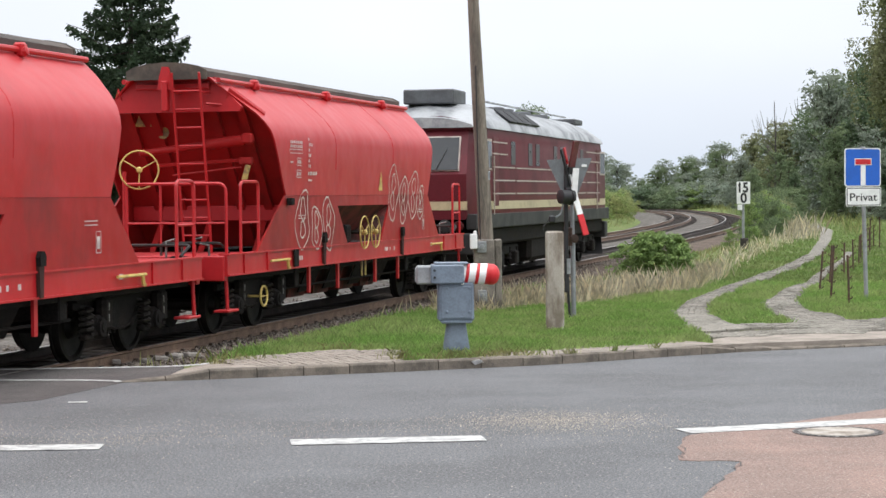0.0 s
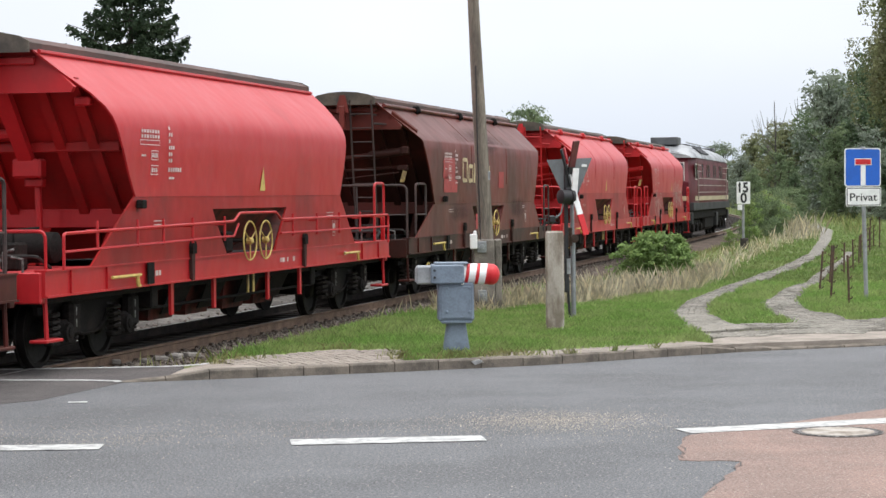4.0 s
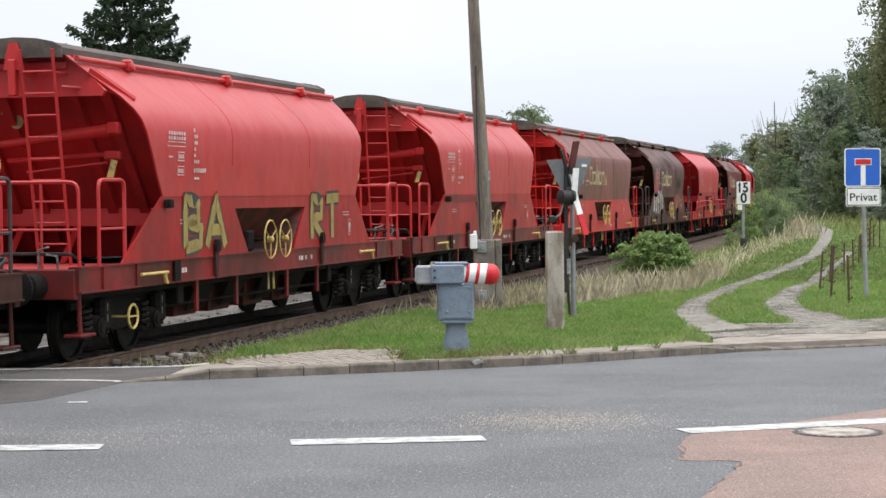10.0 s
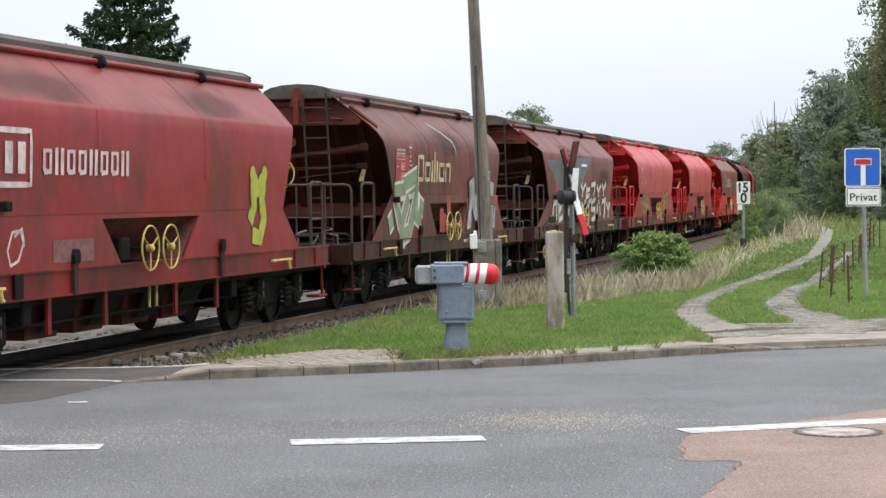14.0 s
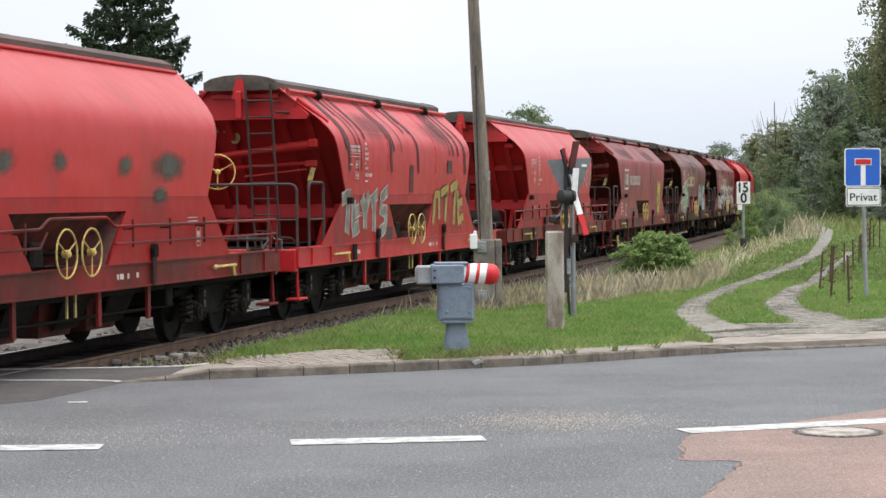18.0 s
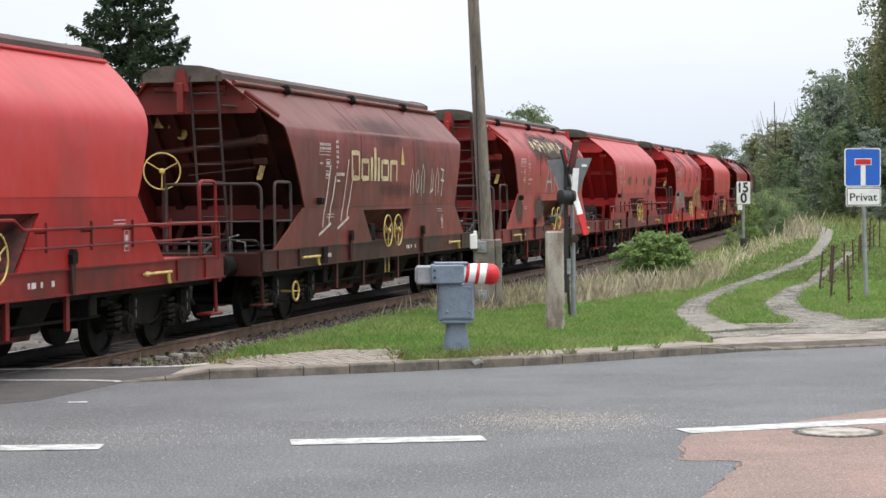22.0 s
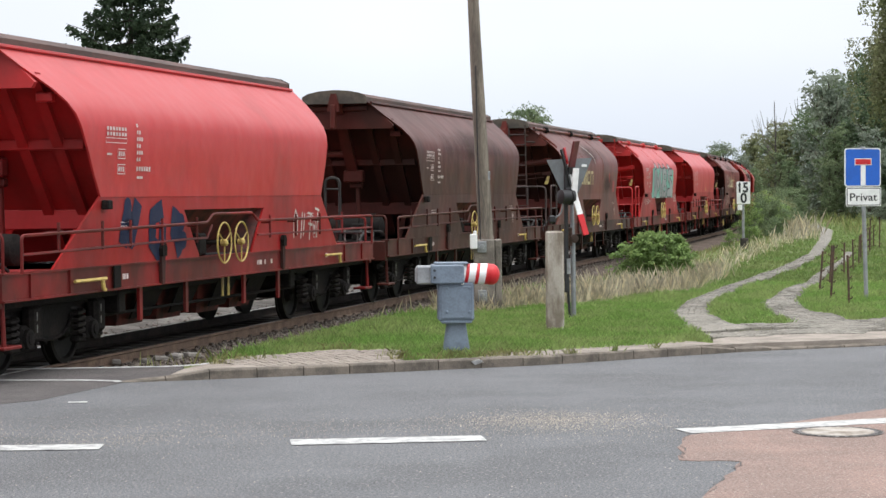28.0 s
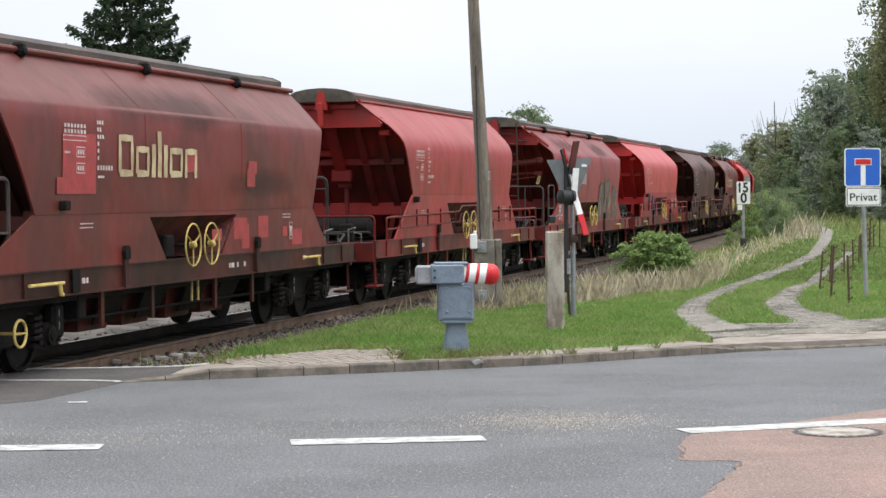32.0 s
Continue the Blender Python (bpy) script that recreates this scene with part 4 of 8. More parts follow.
def raw_mesh(name, verts, faces, material):
    """A mesh from arrays of points and of equal-sided faces."""
    verts, faces = np.asarray(verts, dtype=np.float32), np.asarray(faces, dtype=np.int32)
    me = bpy.data.meshes.new(name)
    k = faces.shape[1]
    me.vertices.add(len(verts))
    me.vertices.foreach_set("co", verts.ravel())
    me.loops.add(faces.size)
    me.loops.foreach_set("vertex_index", faces.ravel())
    me.polygons.add(len(faces))
    me.polygons.foreach_set("loop_start", np.arange(0, faces.size, k, dtype=np.int32))
    me.update(calc_edges=True)
    me.materials.append(material)
    return me


def leaves(centres, size, rng, normals=None, long=1.0):
    """A small leaf at each point, turned at random or lying roughly across the given normals."""
    n = len(centres)
    if normals is None:
        u = rng.normal(size=(n, 3))
        u /= np.linalg.norm(u, axis=1)[:, None]
        w = np.cross(u, rng.normal(size=(n, 3)))
    else:
        q = normals + rng.normal(size=(n, 3)) * 0.45
        u = np.cross(q, rng.normal(size=(n, 3)))
        u /= np.linalg.norm(u, axis=1)[:, None]
        w = np.cross(q, u)
    w /= np.linalg.norm(w, axis=1)[:, None]
    sz = size * rng.uniform(0.6, 1.4, size=(n, 1))
    v = np.stack([centres - u * sz * long, centres + w * sz * 0.5, centres + u * sz * long, centres - w * sz * 0.5], 1).reshape(-1, 3)
    f = np.arange(n * 4).reshape(n, 4)
    return v, f


def crown_points(rng, limbs, clumps, per, radius, height, base, clump):
    """Leaf places: limbs of uneven length, each with leafy pads that face outwards and up."""
    pts, nrm, ends = [], [], []
    lob = rng.uniform(0.65, 1.2, 7)
    for k in range(limbs):
        t = (k + rng.uniform(0, 1)) / limbs
        a = k * 2.4 + rng.normal() * 0.5
        prof = math.sin(math.pi * min(1, 0.24 + 0.7 * t)) ** 0.6 * (1.05 - 0.3 * t)
        r = radius * prof * lob[int(a / (2 * math.pi) * 7) % 7] * rng.uniform(0.7, 1.15)
        end = np.array([r * math.cos(a), r * math.sin(a), base + height * t])
        ends.append(end)
        for _ in range(clumps):
            q = rng.uniform(0.35, 1.05)
            c = np.array([end[0] * q, end[1] * q, end[2] - (1 - q) * height * 0.12]) + rng.normal(size=3) * clump * np.array([0.8, 0.8, 0.55])
            rc = clump * rng.uniform(0.5, 1.25)
            d = rng.normal(size=(per, 3))
            d /= np.linalg.norm(d, axis=1)[:, None]
            d[:, 2] = np.where(d[:, 2] < -0.35, -d[:, 2], d[:, 2])
            far = rc * np.where(rng.random(per) < 0.12, rng.uniform(1.1, 1.7, per), rng.uniform(0.7, 1.1, per))
            pts.append(c + d * far[:, None] * np.array([1, 1, 0.72]))
            nrm.append(d + np.array([0, 0, 0.5]))
    pts, nrm = np.concatenate(pts), np.concatenate(nrm)
    keep = pts[:, 2] > 0.02
    return pts[keep], nrm[keep], ends


def tree_meshes(seed, h, radius, leaf, limbs, clumps, per, base, clump):
    rng = np.random.default_rng(seed)
    pts, nrm, ends = crown_points(rng, limbs, clumps, per, radius, h - base, base, clump)
    k = h / float(np.percentile(pts[:, 2], 99.8))
    pts[:, 2] *= k
    v, f = leaves(pts, leaf, rng, nrm)
    trunk = Shape()
    trunk.tube([(0, 0, -0.2), (0.05 * h * 0.1, 0, h * 0.35), (-0.02 * h * 0.1, 0.03, h * 0.7), (0, 0, h * 0.92)], 0.02 * h, 8, 0.004 * h)
    for c in ends:
        z = min(h * 0.75, max(base * 0.6, c[2] * 0.7))
        trunk.tube([(0, 0, z), (c[0] * 0.5, c[1] * 0.5, (z + c[2]) / 2 + 0.1), (c[0] * 0.92, c[1] * 0.92, c[2] * k)], 0.007 * h, 5, 0.002 * h)
    return v, f, trunk.mesh("trunk", BARK)


TREES = {}


def tree(key, x, y, h, label, leaf_mat, width=1.0, group="", name="tree", category="tree", turn=0.0):
    """A broadleaf tree, scaled from one of a few grown forms."""
    form = {"round": (1, 10.0, 3.5, 0.14, 30, 7, 46, 0.3, 0.68), "tall": (2, 12.0, 3.0, 0.15, 32, 7, 42, 0.3, 0.68), "wide": (3, 9.0, 4.0, 0.14, 30, 7, 46, 0.2, 0.72), "loose": (9, 11.0, 3.3, 0.145, 25, 7, 46, 0.4, 0.62),
            "bushy": (5, 3.0, 1.8, 0.07, 18, 6, 46, 0.05, 0.36), "shrub": (7, 1.3, 0.9, 0.05, 26, 7, 40, 0.03, 0.15), "hedge": (6, 3.0, 2.4, 0.078, 20, 7, 44, 0.05, 0.4)}[key]
    if key not in TREES:
        TREES[key] = tree_meshes(*form)
    if (key, leaf_mat.name) not in TREES:
        v, f, _ = TREES[key]
        TREES[(key, leaf_mat.name)] = raw_mesh("crown", v, f, leaf_mat)
    k = h / form[1]
    z = ground_z(x, y)
    t = thing(name, label, category, group)
    t.matrix_basis = pose(x, y, z - 0.02, 0, 0, turn) @ Matrix.Diagonal((k * width, k * width, k, 1))
    part("trunk" if category == "tree" else "stem", TREES[key][2], None, t)
    part("crown" if category == "tree" else "foliage", TREES[(key, leaf_mat.name)], None, t)
    return t


def woods():
    rng = random.Random(77)
    mats = [LEAF_DARK, LEAF_MID, LEAF_MID, LEAF_HAZED]
    lab = "leafy green broadleaf tree at the wood's edge"
    # far trees: haze comes only from their paled leaf colour
    for k, h in enumerate((9.6, 10.6, 9.2, 8.6, 5.4, 5.2, 6.0, 6.5, 6.2, 6.6, 7.5, 8.0, 8.5, 9.0)):
        tree(rng.choice(["round", "loose", "tall"]), 32.5 + 2.6 * k + rng.uniform(-0.6, 0.6), 425 + rng.uniform(-12, 12), h, "green tree in the distant wood, paled by painted haze", LEAF_HAZED, 1.15, "far wood", turn=rng.uniform(0, 360))
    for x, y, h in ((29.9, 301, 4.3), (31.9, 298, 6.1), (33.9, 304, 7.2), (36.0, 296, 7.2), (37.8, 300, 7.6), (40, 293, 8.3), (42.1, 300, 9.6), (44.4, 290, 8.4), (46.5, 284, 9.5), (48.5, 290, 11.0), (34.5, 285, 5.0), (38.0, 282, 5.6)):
        tree(rng.choice(["round", "wide", "loose"]), x, y, h, lab, rng.choice([LEAF_HAZED, LEAF_MID]), 1.1, "wood by the track", turn=rng.uniform(0, 360))
    for x, y, h, m in ((31.7, 204, 4.7, LEAF_MID), (33.0, 222, 6.4, LEAF_HAZED), (34.9, 226, 9.0, LEAF_OLIVE), (37.0, 218, 9.9, LEAF_OLIVE), (38.9, 224, 9.2, LEAF_HAZED), (40.0, 216, 11.2, LEAF_MID), (41.4, 214, 13.2, LEAF_DARK), (43.5, 220, 14.2, LEAF_MID), (46, 212, 15.5, LEAF_DARK), (35.5, 206, 5.5, LEAF_MID), (38.2, 204, 6.5, LEAF_DARK)):
        tree(rng.choice(["round", "tall", "loose"]), x, y, h, lab, m, 0.95, "wood by the track", turn=rng.uniform(0, 360))
    for x, y, h in ((27.2, 162, 5.6), (29.3, 152, 11.2), (30.6, 157, 11.6), (32.2, 148, 12.2), (34.0, 156, 13.4), (36.2, 148, 14.5), (26.5, 172, 4.6), (28.4, 145, 7.0), (30.2, 142, 6.6), (32.2, 140, 8.0), (34.5, 138, 9.0), (26.0, 148, 3.6), (27.6, 143, 4.4), (25.0, 139, 2.6), (29.0, 136, 3.6), (31.0, 134, 4.2)):
        tree(rng.choice(["round", "tall", "loose"]), x, y, h, lab, rng.choice(mats), 0.85, "wood by the track", turn=rng.uniform(0, 360))
    # scrub that closes the foot of the far wood
    for k in range(16):
        tree("hedge", 27.0 + 1.75 * k, 277 + rng.uniform(-5, 5) - 2.2 * k, rng.uniform(2.6, 4.2), "scrub at the foot of the wood", rng.choice([LEAF_MID, LEAF_DARK, LEAF_HAZED]), 1.5, "scrub of the wood", "bush", "bush", rng.uniform(0, 360))
    for k in range(8):
        tree("hedge", 30 + 2.2 * k, 400 + rng.uniform(-5, 5), rng.uniform(3.4, 4.6), "scrub at the foot of the far wood", LEAF_HAZED, 1.6, "scrub of the wood", "bush", "bush", rng.uniform(0, 360))
    # crown that shows over the train
    tree("wide", 11.1, 250, 13.2, "round green tree standing behind the railway", LEAF_MID, 0.95, turn=40)
    # bushes
    bl = "green leafy bush in the rough grass beside the track"
    for x, y, h, m, w in ((13.3, 87, 1.8, LEAF_LIGHT, 0.75), (14.1, 90, 2.1, LEAF_MID, 0.8), (15.3, 93, 1.9, LEAF_MID, 0.8), (16.1, 99, 2.2, LEAF_LIGHT, 0.8), (17.0, 104, 2.1, LEAF_MID, 0.9), (18.6, 111, 2.0, LEAF_OLIVE, 0.9), (20.3, 119, 2.3, LEAF_MID, 0.9), (21.6, 124, 2.4, LEAF_MID, 0.9), (22.0, 132, 2.6, LEAF_MID, 1.0),
                          (34.5, 266, 3.0, LEAF_LIGHT, 1.3), (33.0, 278, 2.4, LEAF_MID, 1.3)):
        tree(rng.choice(["bushy", "hedge"]), x, y, h, bl, m, w, "bushes by the track", "bush", "bush", rng.uniform(0, 360))
    for x, y, h, m in ((10.5, 150, 2.3, WEED), (12.2, 158, 2.6, LEAF_LIGHT), (13.8, 166, 2.5, WEED), (9.0, 146, 2.4, LEAF_LIGHT), (15.2, 175, 2.4, WEED), (16.4, 186, 2.4, LEAF_LIGHT), (17.5, 200, 2.6, WEED), (18.8, 215, 3.0, LEAF_MID), (20.0, 235, 3.2, LEAF_MID), (12.0, 190, 3.5, LEAF_MID), (14.0, 215, 4.0, LEAF_MID), (8, 165, 3.0, LEAF_LIGHT), (17.5, 250, 5.0, LEAF_MID), (20.5, 262, 4.6, LEAF_DARK), (13, 260, 6, LEAF_MID)):
        tree(rng.choice(["bushy", "hedge"]), x, y, h, "yellowish green bush on the far bank of the railway", m, 1.0, "bushes beyond the track", "bush", "bush", rng.uniform(0, 360))
    tree("shrub", 4.55, 45.4, 1.22, "dense spreading green bush in dry grass", LEAF_BUSH, 0.95, "", "bush", "bush", 20)
    tree("shrub", 5.2, 45.4, 1.15, "dense spreading green bush in dry grass", LEAF_BUSH, 0.9, "", "bush", "bush", 150)
    tree("shrub", 4.95, 44.9, 0.75, "low green bush in dry grass", LEAF_BUSH, 1.1, "", "bush", "bush", 250)
    tree("bushy", 10.35, 72.5, 0.75, "small light green shrub beside the track", LEAF_LIGHT, 0.8, "", "bush", "bush", 10)
    # bare dead trees in the wood
    for x, y, h in ((41.8, 236, 13.2), (38.6, 238, 11.0), (27.0, 163, 9.4)):
        d = thing("dead_tree", "bare grey dead tree between leafy ones", "tree", "dead trees", at=pose(x, y, 0))
        s = Shape()
        s.tube([(0, 0, -0.2), (0.1, 0, h * 0.5), (0, 0.05, h)], 0.13, 6, 0.02)
        part("trunk", s, BARE_WOOD, d)
        for k in range(9):
            z, a = h * rng.uniform(0.45, 0.92), rng.uniform(0, 6.28)
            ln = (h - z) * 0.6 + 0.5
            part("branch", Shape().tube([(0, 0, z), (ln * 0.4 * math.cos(a), ln * 0.4 * math.sin(a), z + ln * 0.4), (ln * 0.55 * math.cos(a), ln * 0.55 * math.sin(a), z + ln)], 0.045, 5, 0.01), BARE_WOOD, d)


woods()


def birch():
    """Drooping birch at the drive: thin hanging twigs full of small leaves."""
    rng = np.random.default_rng(12)
    t = thing("birch_tree", "tall birch with drooping yellowish green twigs", "tree", at=pose(17.3, 70, 0.05))
    trunk = Shape().tube([(0, 0, -0.2), (0.1, 0, 4), (-0.1, 0.1, 8), (0, 0, 13.0)], 0.2, 8, 0.03)
    pts = []
    for k in range(34):
        z = rng.uniform(3.5, 12.6)
        a = rng.uniform(0, 2 * math.pi)
        r = rng.uniform(1.2, 2.7) * (1.1 - 0.4 * abs(z - 7) / 6)
        ex, ey = r * math.cos(a), r * math.sin(a)
        trunk.tube([(0, 0, z - 0.8), (ex * 0.6, ey * 0.6, z + 0.5), (ex * 0.9, ey * 0.9, z + 0.2)], 0.03, 5, 0.008)
        for _ in range(17):
            q = rng.uniform(0.35, 1.05)
            ln = rng.uniform(1.0, 3.2)
            sx, sy = ex * q + rng.normal() * 0.25, ey * q + rng.normal() * 0.25
            n = int(ln * 60)
            d = rng.uniform(0, ln, n)
            pts.append(np.stack([sx + rng.normal(size=n) * 0.09, sy + rng.normal(size=n) * 0.09, z + 0.3 - d], 1))
    pts = np.concatenate(pts)
    pts = pts[pts[:, 2] > 0.9]
    v, f = leaves(pts, 0.065, rng)
    part("trunk", trunk, BARK, t)
    part("crown", raw_mesh("crown", v, f, LEAF_OLIVE), None, t)


birch()


def spruce():
    rng = np.random.default_rng(5)
    t = thing("spruce_tree", "dark green spruce with ragged drooping branches", "tree", at=pose(-9.25, 60, 0.0))
    H = 10.8
    trunk = Shape().tube([(0, 0, -0.2), (0, 0, H)], 0.17, 8, 0.02)
    pts = []
    z = 1.2
    while z < H - 0.3:
        n = rng.integers(5, 8)
        a0 = rng.uniform(0, 6.28)
        for k in range(n):
            a = a0 + 2 * math.pi * k / n + rng.normal() * 0.2
            L = (H - z) * 0.40 * rng.uniform(0.75, 1.2) + 0.15
            c, s_ = math.cos(a), math.sin(a)
            m = int(L * 170)
            q = rng.uniform(0.12, 1, m) ** 0.8
            lift = -0.25 * L * q + 0.33 * L * q ** 3
            side = rng.normal(size=m) * 0.15 * (1.15 - q) * min(1, L)
            drop = -np.abs(rng.normal(size=m)) * 0.14
            pts.append(np.stack([c * L * q - s_ * side * 2.0, s_ * L * q + c * side * 2.0, z + lift + drop], 1))
            trunk.tube([(0, 0, z), (c * L * 0.5, s_ * L * 0.5, z - 0.09 * L), (c * L, s_ * L, z + 0.08 * L)], 0.03, 5, 0.008)
        z += rng.uniform(0.26, 0.4)
    pts = np.concatenate(pts)
    v, f = leaves(pts, 0.075, rng, long=1.0)
    part("trunk", trunk, BARK, t)
    part("crown", raw_mesh("crown", v, f, NEEDLES), None, t)


spruce()


# ---------------------------------------------------------------- grass
def blades(name, spots, low, high, width, lean, material, label, seed):
    """Bent blades at (x, y, z) places."""
    rng = np.random.default_rng(seed)
    p = np.asarray(spots)
    n = len(p)
    h = rng.uniform(low, high, n) * rng.uniform(0.6, 1.0, n)
    a = rng.uniform(0, 2 * math.pi, n)
    d = np.stack([np.cos(a), np.sin(a), np.zeros(n)], 1)
    w = np.stack([-np.sin(a), np.cos(a), np.zeros(n)], 1) * (width * rng.uniform(0.6, 1.3, n))[:, None]
    up = np.array([0, 0, 1.0])
    bend = (lean * rng.uniform(0.2, 1.2, n) * h)[:, None]
    mid = p + up * (h * 0.6)[:, None] + d * bend * 0.35
    tip = p + up * h[:, None] + d * bend
    v = np.stack([p - w / 2, p + w / 2, mid + w * 0.35, tip, mid - w * 0.35], 1).reshape(-1, 3)
    f = np.arange(n * 5).reshape(n, 5)
    return tagged(part(name, raw_mesh(name, v, f, material), None), label, "grass", kind="stuff")


def drive_distance(x, y):
    best = 9.0
    for line in (LEFT_TRACK, RIGHT_TRACK):
        for (x0, y0, w0), (x1, y1, w1) in zip(line, line[1:]):
            if min(y0, y1) - 1.5 < y < max(y0, y1) + 1.5:
                t = min(1, max(0, ((x - x0) * (x1 - x0) + (y - y0) * (y1 - y0)) / ((x1 - x0) ** 2 + (y1 - y0) ** 2)))
                best = min(best, math.hypot(x - x0 - t * (x1 - x0), y - y0 - t * (y1 - y0)) - (w0 + (w1 - w0) * t) / 2)
    return best


PAVED_X = (-3.3, -2.8, -2.62, -1.47, -0.52, -0.5, 0.35, 0.6, 1.6, 2.6, 3.5, 4.7, 5.4, 6.5, 8.4, 14.0)
PAVED_Y = (26.4, 26.2, 25.45, 26.65, 26.55, 24.75, 25.0, 25.65, 26.1, 26.75, 27.45, 28.4, 28.7, 29.1, 30.05, 33.0)


DRY_Y = (34.6, 36.7, 39.4, 41.4, 45.0, 55.1, 68.0, 82.0, 113.0)
DRY_X = (0.6, 2.4, 3.7, 5.0, 6.0, 8.0, 11.0, 14.2, 20.6)


def plant_grass():
    rng = random.Random(8)
    near, long, far, dry, dry_far, edge, bank = [], [], [], [], [], [], []
    while len(near) < 125000:
        x, y = rng.uniform(-4.4, 13), rng.uniform(24.0, 45)
        if y < np.interp(x, PAVED_X, PAVED_Y) or abs(x) > 0.235 * y + 0.5 or rng.random() > (30 / y) ** 2:
            continue
        e, s = line_distance(x, y)
        if e < 2.25 + 0.25 * math.sin(s * 2.1):
            continue
        if y > 34.6 and x < np.interp(y, DRY_Y, DRY_X) - 0.15 and rng.random() > 0.2:
            continue
        if drive_distance(x, y) < 0.02 or (3.85 < x < 9.3 and 28 < y < fan_back(x)):
            continue
        near.append((x, y, ground_z(x, y) - 0.01))
        if e < 4.2 and rng.random() < 0.1 and noise.noise(Vector((x * 0.9, y * 0.5, 7))) > -0.1:
            long.append(near[-1])
    while len(far) < 24000:
        y = 45 + 80 * rng.random() ** 1.6
        x = rng.uniform(0.05 * y, 0.235 * y)
        e, s = line_distance(x, y)
        if e < 3.2 or drive_distance(x, y) < 0.05 or (x < np.interp(y, DRY_Y, DRY_X) and rng.random() > 0.12):
            continue
        far.append((x, y, ground_z(x, y) - 0.01))
    while len(dry) < 8800:
        y = rng.uniform(34.7, 50)
        x = np.interp(y, DRY_Y, DRY_X) + rng.gauss(0, 0.12) - abs(rng.gauss(0, 0.9))
        e, s = line_distance(x, y)
        # tufts
        if e < 2.5 + 0.3 * math.sin(s * 1.7) or (4.0 < x < 5.8 and 44.3 < y < 46.4) or rng.random() > (38 / y) ** 1.5 or noise.noise(Vector((x * 1.6, y * 0.8, 3))) < -0.2 or drive_distance(x, y) < 0.25:
            continue
        dry.append((x, y, ground_z(x, y) - 0.01))
    while len(dry_far) < 1000:
        y = rng.uniform(48, 112)
        x = np.interp(y, DRY_Y, DRY_X) + rng.gauss(0, 0.2) - abs(rng.gauss(0, 0.6))
        e, s = line_distance(x, y)
        if e < 2.9 or noise.noise(Vector((x * 0.8, y * 0.4, 3))) < -0.1 or drive_distance(x, y) < 0.4:
            continue
        dry_far.append((x, y, ground_z(x, y) - 0.01))
    while len(edge) < 9000:
        k = len(edge) % 3
        s = rng.uniform(54, 110) if k == 0 else rng.uniform(95, 330)
        x, y, _ = on_line(s, rng.uniform(3.0, 6.5) if k == 0 else (rng.uniform(2.6, 9.5) if k == 1 else rng.uniform(-17, -8.6)))
        if drive_distance(x, y) > 0.6 and (k or x < np.interp(y, DRY_Y, DRY_X)):
            edge.append((x, y, ground_z(x, y) - 0.02))
            if k == 0 and len(edge) % 2:
                bank.append(edge[-1])
    blades("grass", near, 0.05, 0.16, 0.0075, 0.7, BLADES, "short green grass on the verge", 1)
    blades("long_grass", long, 0.12, 0.24, 0.006, 0.6, BLADES, "longer green grass towards the track", 6)
    blades("meadow_grass", far, 0.06, 0.16, 0.026, 0.8, MEADOW, "green meadow grass beside the drive", 2)
    blades("dry_grass", dry[::3], 0.25, 0.62, 0.005, 0.4, STRAW, "tall dry straw-coloured grass beside the track", 3)
    blades("low_dry_grass", dry[1::3] + dry[2::3], 0.08, 0.32, 0.007, 0.8, STRAW, "low dry straw-coloured grass beside the track", 14)
    blades("dry_weeds", dry_far, 0.12, 0.5, 0.014, 0.6, STRAW, "dry straw-coloured weeds on the railway bank", 9)
    tall = [(x + rng.gauss(0, 0.35), y + rng.gauss(0, 1.2), 0.05) for x, y in ((15.6, 88), (16.4, 91.5), (15.0, 85), (17.2, 95)) for _ in range(55)]
    blades("dry_stalks", tall, 0.5, 1.4, 0.014, 0.4, STRAW, "tall dry stalks beside the bushes", 12)
    spots = []
    for x, y, n, r in ((0.05, 24.72, 130, 0.3), (0.5, 24.98, 160, 0.35), (0.85, 25.12, 110, 0.25), (1.62, 25.3, 30, 0.05), (2.2, 25.68, 22, 0.04), (2.78, 26.1, 26, 0.04), (-2.75, 24.4, 40, 0.12), (-2.5, 24.9, 60, 0.2), (-0.58, 25.4, 70, 0.1), (-0.56, 24.75, 40, 0.08), (-1.4, 26.5, 60, 0.25)):
        spots += [(x + rng.gauss(0, r), y + 0.1 + abs(rng.gauss(0, r * 0.5)), 0.1) for _ in range(n)]
    blades("kerb_weeds", spots, 0.04, 0.15, 0.009, 0.9, WEED, "small weeds growing in the paving joints", 11)
    blades("bank_weeds", bank, 0.08, 0.3, 0.03, 0.8, WEED, "low weeds on the railway bank", 13)
    edge = [p for k, p in enumerate(edge) if k % 3]
    blades("tall_weeds", edge, 0.25, 0.95, 0.05, 0.5, WEED, "tall yellowish weeds along the railway", 4)
    tufts = []
    for _ in range(1500):
        s, e = rng.uniform(23, 52), 1.75 + rng.random() * 0.7
        x, y, _ = on_line(s, e)
        if y > road_edge(x) + 0.5:
            tufts.append((x, y, ground_z(x, y)))
    blades("grass_tufts", tufts, 0.12, 0.3, 0.01, 0.6, WEED, "thin grass growing into the ballast", 5)


plant_grass()


# ---------------------------------------------------------------- sleepers, fastenings, loose stones
def build_track_details():
    bed = bpy.data.objects["ballast_bed"]
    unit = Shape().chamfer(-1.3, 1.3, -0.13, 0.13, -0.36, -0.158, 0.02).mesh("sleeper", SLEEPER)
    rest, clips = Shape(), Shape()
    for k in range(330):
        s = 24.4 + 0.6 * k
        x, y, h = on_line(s)
